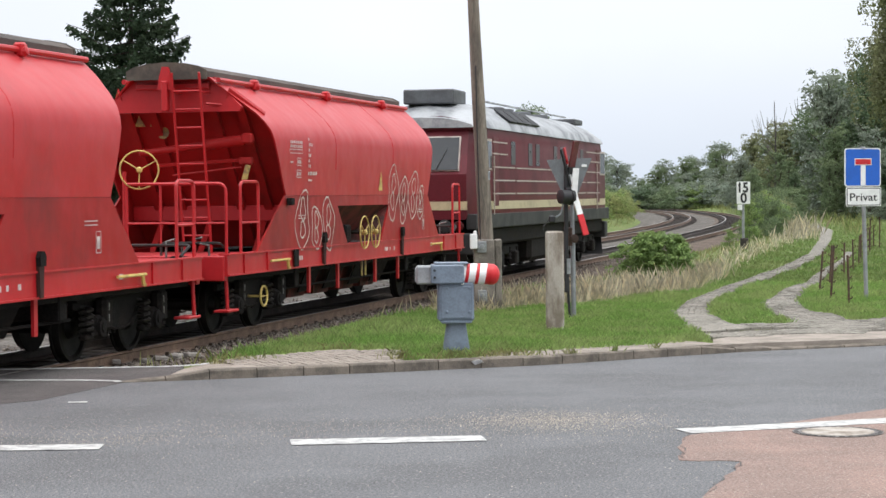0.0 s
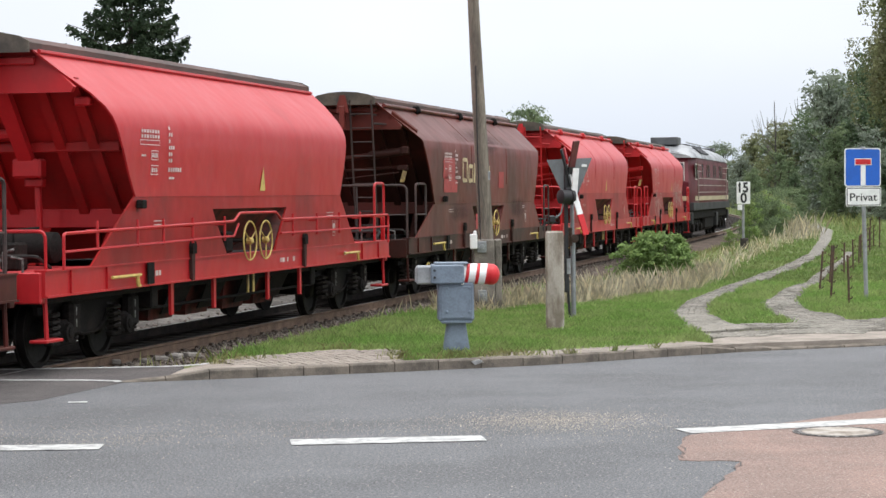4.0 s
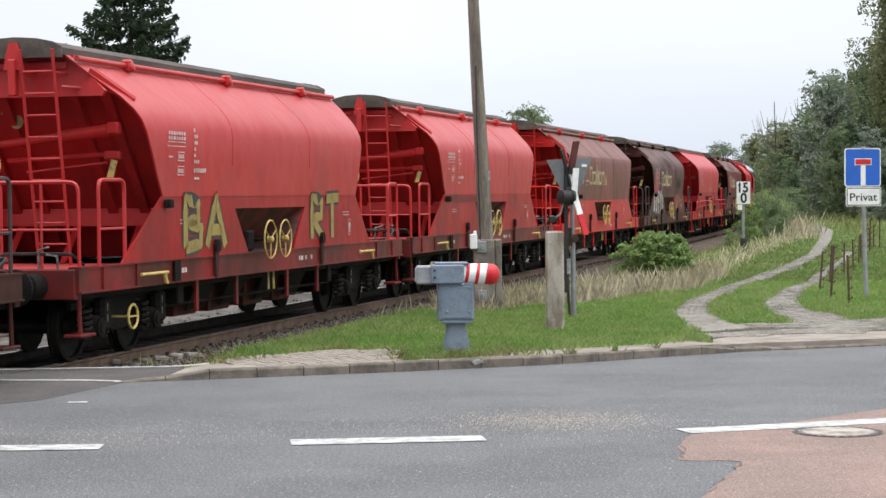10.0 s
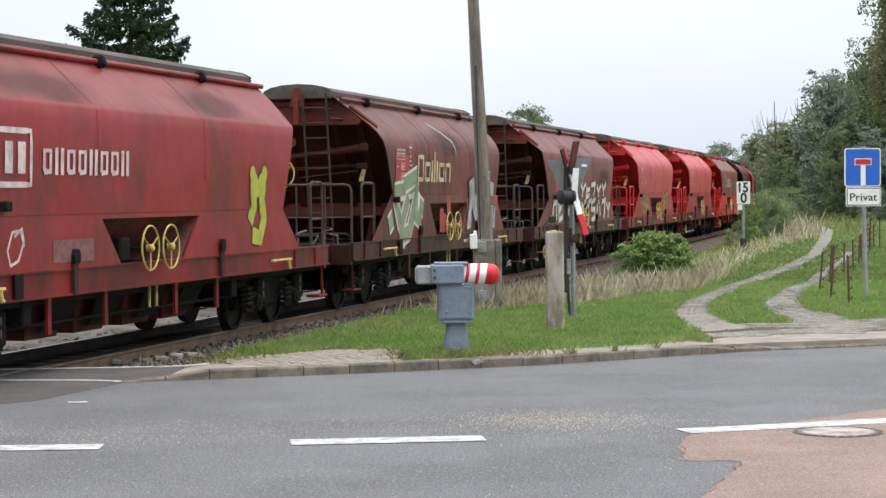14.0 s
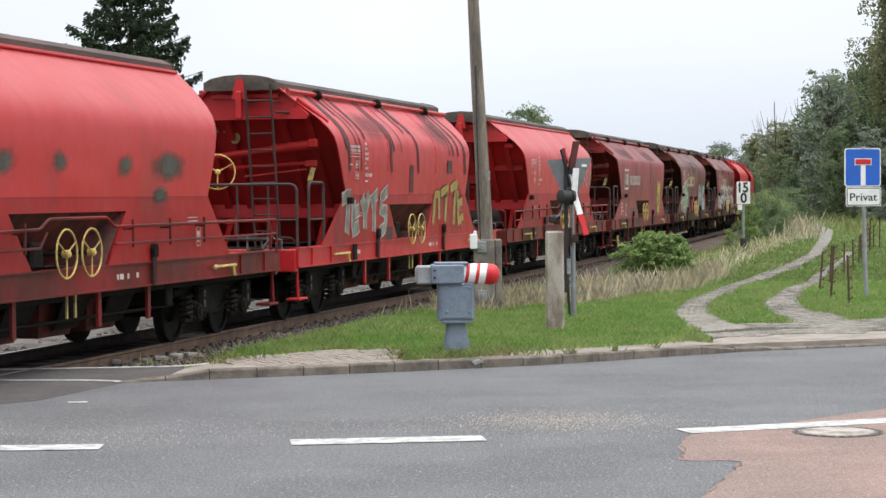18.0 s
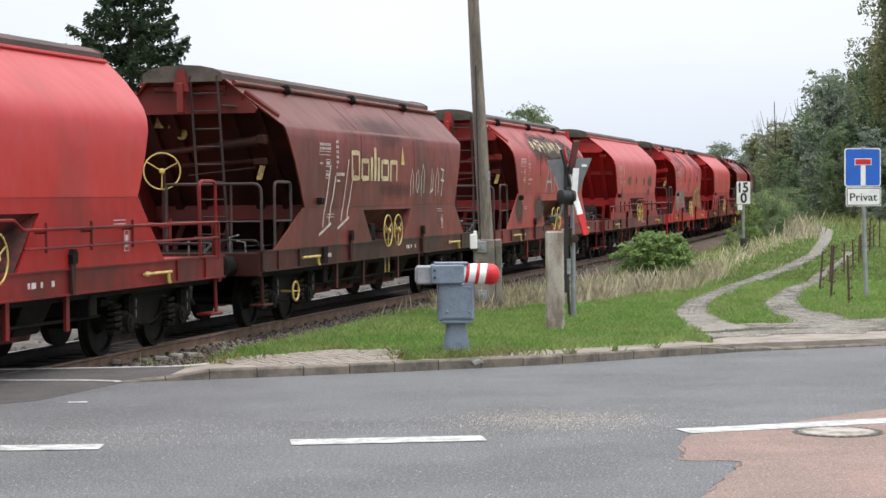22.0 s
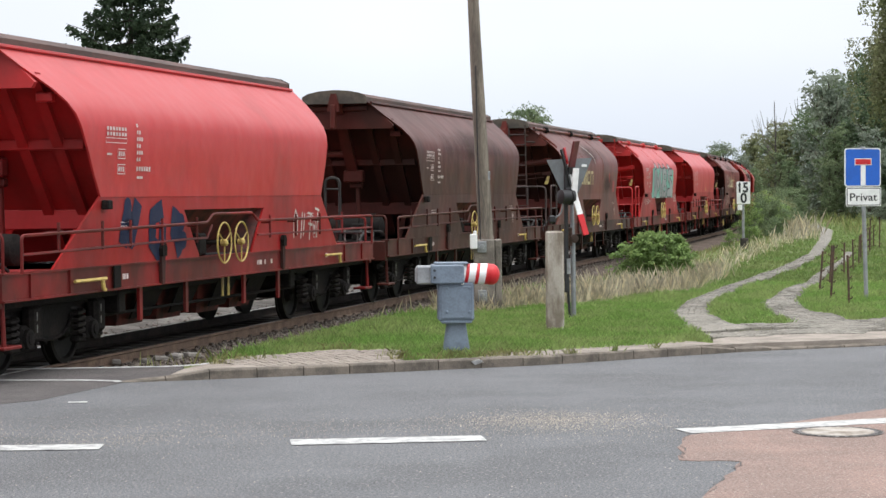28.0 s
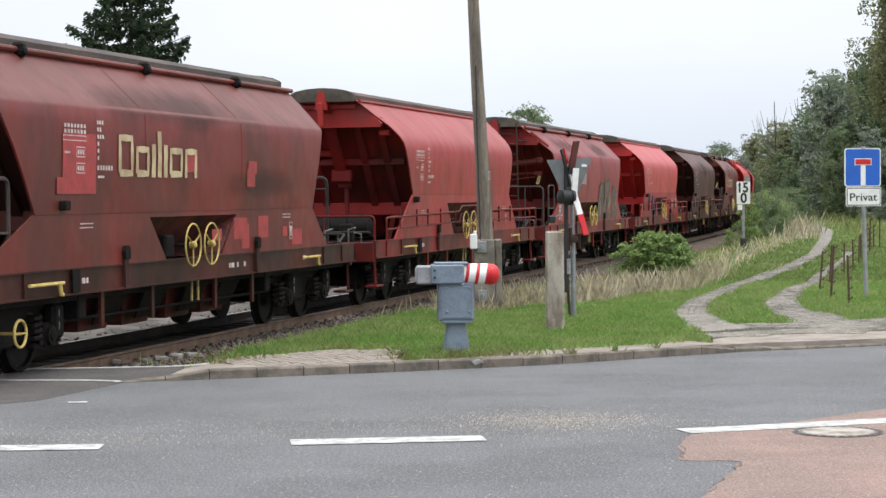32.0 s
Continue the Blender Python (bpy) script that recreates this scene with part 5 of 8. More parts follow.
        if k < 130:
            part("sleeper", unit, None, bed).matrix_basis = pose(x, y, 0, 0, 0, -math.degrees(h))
        else:
            rest.box(-1.3, 1.3, -0.13, 0.13, -0.36, -0.158, m=pose(x, y, 0, 0, 0, -math.degrees(h)))
        if k > 20:
            x, y, h = on_line(s, -4.4)
            rest.box(-1.3, 1.3, -0.13, 0.13, -0.36, -0.158, m=pose(x, y, 0, 0, 0, -math.degrees(h)))
        if k < 140:
            for e in (0.86, 0.65):
                x, y, h = on_line(s, e)
                clips.box(-0.035, 0.035, -0.045, 0.045, -0.165, -0.115, 0.012, m=pose(x, y, 0, 0, 0, -math.degrees(h)))
    tagged(part("sleepers", rest, SLEEPER, bed), kind="stuff")
    tagged(part("rail_fastenings", clips, FASTENING, bed), kind="stuff")
    rng = np.random.default_rng(3)
    octa = np.array([(1, 0, 0), (-1, 0, 0), (0, 1, 0), (0, -1, 0), (0, 0, 1), (0, 0, -1)], float)
    tri = np.array([(0, 2, 4), (2, 1, 4), (1, 3, 4), (3, 0, 4), (2, 0, 5), (1, 2, 5), (3, 1, 5), (0, 3, 5)])
    vs, fs = [], []
    n = 0
    for k in range(9000):
        s = 23.8 + 60 * rng.random() ** 1.7
        e = rng.uniform(0.9, 2.7) if k % 4 else rng.uniform(-3.4, -0.9)
        x, y, h = on_line(s, e)
        z = float(np.interp(e, (-2.4, -2.0, -1.6, 1.5, 1.85, 2.9), (-0.24, -0.24, -0.2, -0.15, -0.21, -0.62)))
        if y < road_edge(x) + 0.1:
            continue
        r = rng.uniform(0.018, 0.042)
        vs.append(octa * rng.uniform(0.6, 1.2, (6, 1)) * r @ np.array(Euler(rng.uniform(0, 6, 3)).to_matrix()) + (x, y, z + r * 0.4))
        fs.append(tri + 6 * n)
        n += 1
    tagged(part("ballast_stones", raw_mesh("ballast_stones", np.concatenate(vs), np.concatenate(fs), STONES), None, bed), kind="stuff")


build_track_details()
# ---------------------------------------------------------------- hopper wagons
LEN, PIVOT = 16.72, 5.6
# two bodies: a shorter one with rounded shoulders, a longer one with a sharp crease
PROFILE = {"short": [(0.66, 4.04), (0.98, 3.76), (1.27, 3.50), (1.4, 3.34), (1.47, 3.20), (1.495, 3.05), (1.49, 2.75), (1.475, 2.45), (1.462, 2.16)],
           "long": [(0.68, 4.04), (1.0, 3.74), (1.3, 3.45), (1.45, 3.31), (1.475, 3.26), (1.485, 3.1), (1.49, 2.75), (1.478, 2.35), (1.462, 1.95)]}
EDGE_R = {"short": [6.0, 5.85, 5.6, 5.46, 5.36, 5.26, 5.05, 4.85, 4.63], "long": [6.95, 6.75, 6.45, 6.32, 6.28, 6.15, 5.85, 5.55, 5.27]}
EDGE_F = {"short": [5.55, 5.45, 5.22, 5.12, 5.05, 5.02, 4.94, 4.84, 4.72], "long": [6.35, 6.3, 6.15, 6.06, 6.03, 5.97, 5.83, 5.66, 5.5]}
FOLD = {"short": 2.16, "long": 1.95}
LOWER = {"short": (-6.08, 5.65), "long": (-6.85, 6.35)}
OUT = {"short": 0.0, "long": 0.92}
ROOF_AT = {"short": (-6.12, 5.4), "long": (-7.08, 6.22)}
FORM = {"now": "short"}
GRIME = surface("grimy_running_gear", (0.0105, 0.0092, 0.0087), (0.02, 0.016, 0.014), 0.4, 2.2, 30, 0.35, 0.75, bump=0.3, spec=0.1)
CAP_STEEL = surface("scuffed_axle_cap", (0.2, 0.19, 0.18), (0.06, 0.055, 0.05), 0.5, 9, 50, 0.2, 0.45, metal=0.4, bump=0.1)
SPRING = surface("dusty_spring_steel", (0.03, 0.026, 0.024), (0.018, 0.015, 0.014), 0.5, 6, 40, 0.2, 0.6, bump=0.1, spec=0.3)
# darker, browner red for outlet recesses, chutes and bracket webs
RECESS = surface("dark_red_recess", (0.12, 0.026, 0.022), (0.045, 0.02, 0.017), 0.55, 2.5, 40, 0.2, 0.7, bump=0.05, spec=0.2)
TREAD = surface("wheel_steel", (0.013, 0.011, 0.01), (0.008, 0.007, 0.006), 0.5, 4, 40, 0.2, 0.6, bump=0.1, spec=0.15)
YELLOW = surface("yellow_paint", (0.58, 0.43, 0.12), (0.4, 0.28, 0.09), 0.4, 6, 50, 0.15, 0.55, bump=0.05)
YELLOW_OLD = surface("worn_yellow_paint", (0.42, 0.31, 0.09), (0.2, 0.14, 0.07), 0.5, 8, 50, 0.2, 0.7, bump=0.05)
WHITE_MARK = surface("white_lettering", (0.62, 0.52, 0.5), (0.42, 0.33, 0.31), 0.4, 4, 40, 0.12, 0.7, bump=0)
RUBBER = surface("black_rubber", (0.015, 0.015, 0.016), (0.025, 0.024, 0.023), 0.4, 6, 40, 0.2, 0.7, bump=0.05)
ROOF_DARK = surface("weathered_roof", (0.085, 0.064, 0.053), (0.05, 0.038, 0.033), 0.5, 1.2, 30, 0.2, 0.85, bump=0.15, stretch=(1, 0.4, 1))
ROOF_BROWN = surface("brown_roof", (0.095, 0.05, 0.041), (0.055, 0.035, 0.03), 0.5, 1.2, 30, 0.2, 0.8, bump=0.15, stretch=(1, 0.4, 1))
PLATE_GREY = surface("grey_end_plate", (0.1, 0.08, 0.06), (0.055, 0.045, 0.037), 0.5, 2, 30, 0.15, 0.75, bump=0.1)


def paint(name, base, dirt, amount, streak=1.0, top=None, split=2.16, gloss=0.22, dust_and_sky=0.0, dust_and_sky_tone=(0.13, 0.075, 0.06)):
    """Wagon enamel: patches of dirt, dusty streaks that run down, upward faces paled in colour."""
    m = surface(name, base, dirt, amount, 0.55, 14, 0.05, 0.42 - 0.25 * max(0.0, gloss - 0.2), bump=0.01, stretch=(1.0, 1.0, 0.7), spec=gloss)
    n, l = m.node_tree.nodes, m.node_tree.links
    b = n["Principled BSDF"]
    src = b.inputs["Base Color"].links[0].from_socket
    co = n.new("ShaderNodeTexCoord")
    mp = n.new("ShaderNodeMapping")
    mp.inputs["Scale"].default_value = (1.0, 1.8, 0.22)
    l.new(co.outputs["Object"], mp.inputs["Vector"])
    st = n.new("ShaderNodeTexNoise")
    st.inputs["Scale"].default_value, st.inputs["Detail"].default_value = 1.6, 2.2
    l.new(mp.outputs[0], st.inputs["Vector"])
    rg = n.new("ShaderNodeMapRange")
    rg.inputs["From Min"].default_value, rg.inputs["From Max"].default_value, rg.inputs["To Max"].default_value = 0.5, 0.85, 0.5 * streak
    l.new(st.outputs["Fac"], rg.inputs["Value"])
    mx = n.new("ShaderNodeMix")
    mx.data_type = "RGBA"
    mx.inputs["B"].default_value = rgba(dirt)
    l.new(rg.outputs["Result"], mx.inputs["Factor"])
    if top:
        # fresh paint below the fold, old paint above it
        sep = n.new("ShaderNodeSeparateXYZ")
        l.new(co.outputs["Object"], sep.inputs[0])
        gt = n.new("ShaderNodeMath")
        gt.operation = "GREATER_THAN"
        gt.inputs[1].default_value = split
        l.new(sep.outputs["Z"], gt.inputs[0])
        m2 = n.new("ShaderNodeMix")
        m2.data_type = "RGBA"
        l.new(gt.outputs[0], m2.inputs["Factor"])
        l.new(src, m2.inputs["A"])
        m2.inputs["B"].default_value = rgba(top)
        src = m2.outputs["Result"]
    l.new(src, mx.inputs["A"])
    out = mx.outputs["Result"]
    if dust_and_sky:
        # dusty sloping shoulder; on reds its paler tone also paints in sky reflection
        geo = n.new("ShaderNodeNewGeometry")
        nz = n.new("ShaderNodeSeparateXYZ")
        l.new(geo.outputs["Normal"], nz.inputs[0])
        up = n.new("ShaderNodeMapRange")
        up.inputs["From Min"].default_value, up.inputs["From Max"].default_value, up.inputs["To Max"].default_value = 0.2, 0.6, dust_and_sky
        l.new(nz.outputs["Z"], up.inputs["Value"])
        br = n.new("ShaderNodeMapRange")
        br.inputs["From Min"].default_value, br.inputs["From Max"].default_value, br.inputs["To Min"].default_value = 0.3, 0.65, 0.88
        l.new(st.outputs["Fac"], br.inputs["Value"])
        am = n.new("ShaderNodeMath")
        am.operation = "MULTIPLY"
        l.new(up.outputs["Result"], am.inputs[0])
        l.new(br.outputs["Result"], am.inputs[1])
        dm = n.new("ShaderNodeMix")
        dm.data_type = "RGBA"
        dm.inputs["B"].default_value = rgba(dust_and_sky_tone)
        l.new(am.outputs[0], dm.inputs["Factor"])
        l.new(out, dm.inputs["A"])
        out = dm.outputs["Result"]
    l.new(out, b.inputs["Base Color"])
    # shallow dents in the sheet
    dn = n.new("ShaderNodeTexNoise")
    dn.inputs["Scale"].default_value, dn.inputs["Detail"].default_value = 1.1, 2
    l.new(co.outputs["Object"], dn.inputs["Vector"])
    bd = n.new("ShaderNodeBump")
    bd.inputs["Strength"].default_value, bd.inputs["Distance"].default_value = 0.35, 0.12
    l.new(dn.outputs["Fac"], bd.inputs["Height"])
    for nd in n:
        if nd.type == "BUMP" and nd != bd:
            l.new(bd.outputs[0], nd.inputs["Normal"])
    return m


def prof_e(h):
    pr = PROFILE[FORM["now"]]
    return float(np.interp(-h, [-z for _, z in pr], [e for e, _ in pr]))


def side_sheet_shape(sd):
    rows = []
    k = FORM["now"]
    for (e, h), r, f in zip(PROFILE[k], EDGE_R[k], EDGE_F[k]):
        rows.append([(sd * e, -r + (r + f) * k / 8, h) for k in range(9)])
    return Shape().sheet(rows, 0.03, (-sd * 0.9, 0, -0.3))


def wall_a(end, h):
    """Where the sloping end wall stands at a height."""
    o = OUT[FORM["now"]]
    return -5.78 - o + (4.0 - h) * (0.84 + 0.15 * o) if end < 0 else 5.28 + o - (4.0 - h) * (0.84 + 0.15 * o)


def end_wall_shape(end):
    rows = []
    for h in (4.0, 3.7, 3.4, 3.1, 2.7, 2.3, 1.9, 1.5, 1.3):
        e = min(prof_e(h), 1.455) - 0.035
        a = wall_a(end, h)
        rows.append([(-e, a, h), (-e / 3, a, h), (e / 3, a, h), (e, a, h)])
    return Shape().sheet(rows, 0.03, (0, -end, 0))


def slab(y0, y1):
    return min(y0, y1), max(y0, y1)


def head_beam_shape(end):
    y = wall_a(end, 3.9) + end * 0.06
    return Shape().plate([(-0.72, y, 3.97), (0.72, y, 3.97), (1.14, y, 3.57), (1.1, y, 3.5), (-1.1, y, 3.5), (-1.14, y, 3.57)], (0, end * 0.08, 0)).chamfer(-0.62, 0.62, *slab(y + end * 0.08, y + end * 0.15), 3.86, 3.96, 0.015)


def end_post_shape(end, e):
    p = [(e - 0.07, wall_a(end, 3.7), 3.7), (e + 0.07, wall_a(end, 3.7), 3.7), (e + 0.07, wall_a(end, 1.34), 1.34), (e - 0.07, wall_a(end, 1.34), 1.34)]
    return Shape().plate(p, (0, end * 0.12, 0))


def gusset_shape(end, sd):
    y = wall_a(end, 3.9) + end * 0.12
    return Shape().plate([(sd * 0.95, y, 3.9), (sd * 1.33, y - end * 0.6, 3.5), (sd * 1.3, y - end * 0.6, 3.42), (sd * 0.88, y, 3.74)], (0, end * 0.05, -0.03))


ARCH = [(-0.655, 4.04), (-0.655, 4.13), (-0.52, 4.2), (-0.3, 4.245), (0, 4.265), (0.3, 4.245), (0.52, 4.2), (0.655, 4.13), (0.655, 4.04)]


def shape_roof():
    """Rolled cover: an arch along the wagon in overlapping lengths."""
    s = Shape()
    ROOF_R, ROOF_F = ROOF_AT[FORM["now"]]
    n, m = len(ARCH), 24
    for k in range(m + 1):
        y = ROOF_R + (ROOF_F - ROOF_R) * (k // 2 * 2 + (0.04 if k % 2 else 0)) / m
        g = 1.0 if k % 2 else 1.012
        s.v += [(e * g, y, 4.04 + (h - 4.04) * g) for e, h in ARCH]
    for k in range(m):
        for j in range(n - 1):
            s.face((k * n + j, k * n + j + 1, (k + 1) * n + j + 1, (k + 1) * n + j))
    s.face(tuple(range(n)))
    s.face(tuple(m * n + j for j in reversed(range(n))))
    return s


def bogie(parent, y):
    """Two-axle freight bogie: fish-bellied side frames, coil springs and damper housings at each axle box."""
    b = part("bogie", Shape().chamfer(-0.98, 0.98, -0.16, 0.16, 0.5, 0.76, 0.02).chamfer(-0.35, 0.35, -0.3, 0.3, 0.6, 0.9, 0.03), GRIME, parent, "grimy two-axle bogie")
    b.location = (0, y, 0)
    belly = [(-1.45, 0.82), (1.45, 0.82), (1.45, 0.7), (0.72, 0.68), (0.6, 0.6), (0.5, 0.5), (0.34, 0.42), (0.15, 0.39), (-0.15, 0.39), (-0.34, 0.42), (-0.5, 0.5), (-0.6, 0.6), (-0.72, 0.68), (-1.45, 0.7)]
    for sd in (1, -1):
        x0, x1 = (0.97, 1.03) if sd > 0 else (-1.03, -0.97)
        fr = Shape().plate([(x0, a, h) for a, h in belly], (x1 - x0, 0, 0))
        fr.box(*slab(sd * 0.94, sd * 1.1), -1.46, 1.46, 0.8, 0.83)
        fr.tube([(sd * 1.05, a, h) for a, h in belly[3:13]], 0.022, 5)
        part("side_frame", fr, GRIME, b)
        part("brake_beam", Shape().tube([(sd * 0.75, -0.42, 0.38), (sd * 0.75, 0.42, 0.38)], 0.035, 6).chamfer(*slab(sd * 0.7, sd * 0.8), -0.46, -0.38, 0.28, 0.62, 0.01).chamfer(*slab(sd * 0.7, sd * 0.8), 0.38, 0.46, 0.28, 0.62, 0.01), GRIME, b)
    for y2 in (-0.95, 0.95):
        w = Shape()
        for sd in (1, -1):
            w.lathe((sd * 0.68, 0, 0), (sd, 0, 0), [(0.0, 0.49), (0.03, 0.49), (0.035, 0.46), (0.13, 0.455), (0.135, 0.4), (0.09, 0.38), (0.07, 0.16), (0.15, 0.12), (0.16, 0.05)], 24)
        w.tube([(-0.7, 0, 0), (0.7, 0, 0)], 0.09, 10)
        ws = part("wheelset", w, TREAD, b, smooth=35)
        ws.location = (0, y2, 0.46)
        for sd in (1, -1):
            x = sd * 1.04
            ab = Shape().chamfer(*slab(x, x + sd * 0.12), y2 - 0.36, y2 + 0.36, 0.3, 0.38, 0.02)
            ab.chamfer(*slab(x, x + sd * 0.16), y2 - 0.15, y2 + 0.17, 0.32, 0.62, 0.04)
            ab.lathe((x + sd * 0.15, y2, 0.46), (sd, 0, 0), [(0, 0.13), (0.05, 0.12), (0.06, 0.03)], 12)
            box_ = part("axle_box", ab, GRIME, b, smooth=35)
            part("damper_housing", Shape().chamfer(*slab(x + sd * 0.02, x + sd * 0.2), y2 + 0.06, y2 + 0.36, 0.4, 0.86, 0.05), GRIME, box_)
            for z in (0.52, 0.67):
                part("chalk_mark", Shape().box(*slab(x + sd * 0.2, x + sd * 0.204), y2 + 0.17, y2 + 0.195, z, z + 0.1), CAP_STEEL, box_)
            part("cap", Shape().lathe((x + sd * 0.2, y2, 0.46), (sd, 0, 0), [(0, 0.075), (0.02, 0.07), (0.025, 0.02)], 10), GRIME, box_)
            for k in (-0.26, 0.27):
                sp = Shape()
                sp.tube([(x + sd * 0.07 + 0.095 * math.cos(i * math.pi / 3), y2 + k + 0.095 * math.sin(i * math.pi / 3), 0.38 + 0.36 * i / 27) for i in range(28)], 0.024, 4)
                part("spring", sp, SPRING, b)
    return b


def hand_wheel(r, spokes=3, bar=0.0135):
    """Standing wheel that faces along x."""
    s = Shape().ring((0, 0, 0), (1, 0, 0), r, bar, 22, 6)
    for k in range(spokes):
        a = 2 * math.pi * k / spokes + 0.5
        s.tube([(0, 0, 0), (0, r * math.cos(a), r * math.sin(a))], bar * 0.85, 5)
    return s.lathe((-0.05, 0, 0), (1, 0, 0), [(0, 0.05), (0.08, 0.05), (0.1, 0.03)], 10)


def bent(pts, r, cut=0.09, n=4):
    """A bar through points with rounded corners."""
    pts = [Vector(p) for p in pts]
    out = [pts[0]]
    for a, b, c in zip(pts, pts[1:], pts[2:]):
        p, q = b + (a - b).normalized() * cut, b + (c - b).normalized() * cut
        for k in range(n + 1):
            t = k / n
            out.append(p * (1 - t) ** 2 + b * 2 * t * (1 - t) + q * t * t)
    out.append(pts[-1])
    return Shape().tube(out, r, 6)


SHARED = {}
SHADED_GRIMY_END = {}
END_COATS = {}


def hopper_wagon(kind, label, coat, roof, rail_coat=None, form="short", sheet_coat=None, hoop=True):
    """A four-axle hopper wagon. kind: 'ladder' or 'walkway' at the ends."""
    w = thing("hopper_wagon", label, "freight wagon", "wagons of the goods train")
    rail_coat = rail_coat or coat
    FORM["now"] = form
    # end walls take a coat darkened for grime and painted-in shade
    end_coat = SHADED_GRIMY_END.get(coat.name, coat)
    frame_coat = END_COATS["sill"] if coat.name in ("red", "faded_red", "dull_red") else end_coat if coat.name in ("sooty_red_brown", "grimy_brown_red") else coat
    # red lower panels: grime and less skylight painted in as a darker coat
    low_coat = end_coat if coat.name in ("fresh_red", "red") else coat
    FORM[w.name] = form
    o, (roof_r, roof_f), (low_r, low_f), fold = OUT[form], ROOF_AT[form], LOWER[form], FOLD[form]

    def put(name, key, make, mats, parent=w, lab="", smooth=False, at=None):
        """One mesh for all wagons; the paint is the wagon's own."""
        key = form + key
        if key not in SHARED:
            SHARED[key] = make().mesh(name, GRIME, smooth)
        ob = new(name, SHARED[key])
        ob.parent = parent
        ob.material_slots[0].link = "OBJECT"
        ob.material_slots[0].material = mats
        if at is not None:
            ob.matrix_basis = at
        if lab:
            ob["label"] = lab
        return ob

    put("roof_cover", "roof", shape_roof, roof, smooth=30, lab="weathered rolled roof cover")
    put("hopper_top", "top", lambda: Shape().box(-0.7, 0.7, -5.85 - o, 5.4 + o * 0.85, 3.97, 4.045), coat)
    for end in (1, -1):
        hy = 8.04 if end > 0 else -7.44
        ry = roof_f if end > 0 else roof_r
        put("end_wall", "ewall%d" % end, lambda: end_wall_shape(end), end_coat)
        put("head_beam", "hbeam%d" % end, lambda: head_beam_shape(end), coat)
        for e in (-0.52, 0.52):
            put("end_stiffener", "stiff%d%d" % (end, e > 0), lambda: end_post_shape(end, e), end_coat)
        if end < 0 and kind == "ladder":
            for sd in (1, -1):
                put("gusset", "gusset%d%d" % (end, sd), lambda: gusset_shape(end, sd), coat)
        put("roof_end", "roof_end%d" % end, lambda: Shape().plate([(e * 1.03, ry, 4.0 if h < 4.05 else h + 0.012) for e, h in ARCH], (0, end * 0.03, 0)), PLATE_GREY, lab="grey arched end plate")
        put("roof_clip", "rclip%d" % end, lambda: Shape().plate([(-0.13, ry, 3.84), (0.13, ry, 3.84), (0.1, ry, 4.02), (0.05, ry, 4.2), (-0.05, ry, 4.2), (-0.1, ry, 4.02)], (0, end * 0.09, 0)).chamfer(-0.05, 0.05, *slab(ry, ry + end * 0.14), 3.5, 3.98, 0.015), coat)
        put("headstock", "head%d" % end, lambda: Shape().chamfer(-1.4, 1.4, min(hy - end * 0.14, hy), max(hy - end * 0.14, hy), 0.88, 1.26, 0.015), frame_coat)
        put("platform", "plat%d" % end, lambda: Shape().box(-1.36, 1.36, *slab(end * 5.0, hy - end * 0.14), 1.2, 1.25), GRIME if rail_coat != coat else coat)
        for e in (0.875, -0.875):
            put("buffer", "buffer%d%d" % (end, e > 0), lambda: Shape().lathe((e, hy, 1.05), (0, end, 0), [(0, 0.17), (0.3, 0.16), (0.31, 0.11), (0.53, 0.1), (0.54, 0.23), (0.6, 0.235), (0.62, 0.18)], 18), GRIME, smooth=35)
            put("hose", "hose%d%d" % (end, e > 0), lambda: Shape().tube([(e * 0.4, hy, 1.0), (e * 0.4, hy + end * 0.25, 0.85), (e * 0.4, hy + end * 0.3, 0.55), (e * 0.42, hy + end * 0.2, 0.45)], 0.025, 6), RUBBER, lab="black brake hose")
        put("coupling_hook", "hook%d" % end, lambda: Shape().chamfer(-0.06, 0.06, *slab(hy, hy + end * 0.36), 0.98, 1.1, 0.02).ring((0, hy + end * 0.42, 1.0), (1, 0, 0), 0.11, 0.03, 14), GRIME)
        put("step", "step%d" % end, lambda: Shape().tube([(1.36, hy - end * 0.2, 0.95), (1.38, hy - end * 0.2, 0.42)], 0.03, 6).chamfer(1.2, 1.44, *slab(hy - end * 0.08, hy - end * 0.55), 0.4, 0.44, 0.01), frame_coat)
    for sd in (1, -1):
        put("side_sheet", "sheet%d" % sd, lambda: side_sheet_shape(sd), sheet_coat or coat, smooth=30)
        if kind == "ladder":
            put("gutter_pipe", "gutter%d" % sd, lambda: Shape().tube([(sd * 0.8, -5.95 - o, 3.99), (sd * 0.8, 5.5 + o, 3.99)], 0.04, 8), sheet_coat or coat, smooth=40)
            for a in (-4.3, -0.3, 3.5):
                put("pipe_clamp", "pclamp%d%d" % (sd, a * 10), lambda: Shape().chamfer(*slab(sd * 0.74, sd * 0.89), a - 0.07, a + 0.07, 3.9, 4.08, 0.03).lathe((sd * 0.86, a, 3.97), (sd, 0, 0.3), [(0, 0.07), (0.05, 0.06), (0.06, 0.02)], 10), coat if rail_coat == coat else GRIME)
        else:
            put("gutter_pipe", "gutterw%d" % sd, lambda: Shape().tube([(sd * 0.72, -5.95, 4.02), (sd * 0.72, 5.4, 4.02)], 0.03, 6), coat)
        if sd > 0:
            for a in (-1.9, 1.9) if kind == "ladder" else ():
                put("sheet_seam", "seam%d" % (a * 100), lambda: seam_shape(a), sheet_coat or coat)
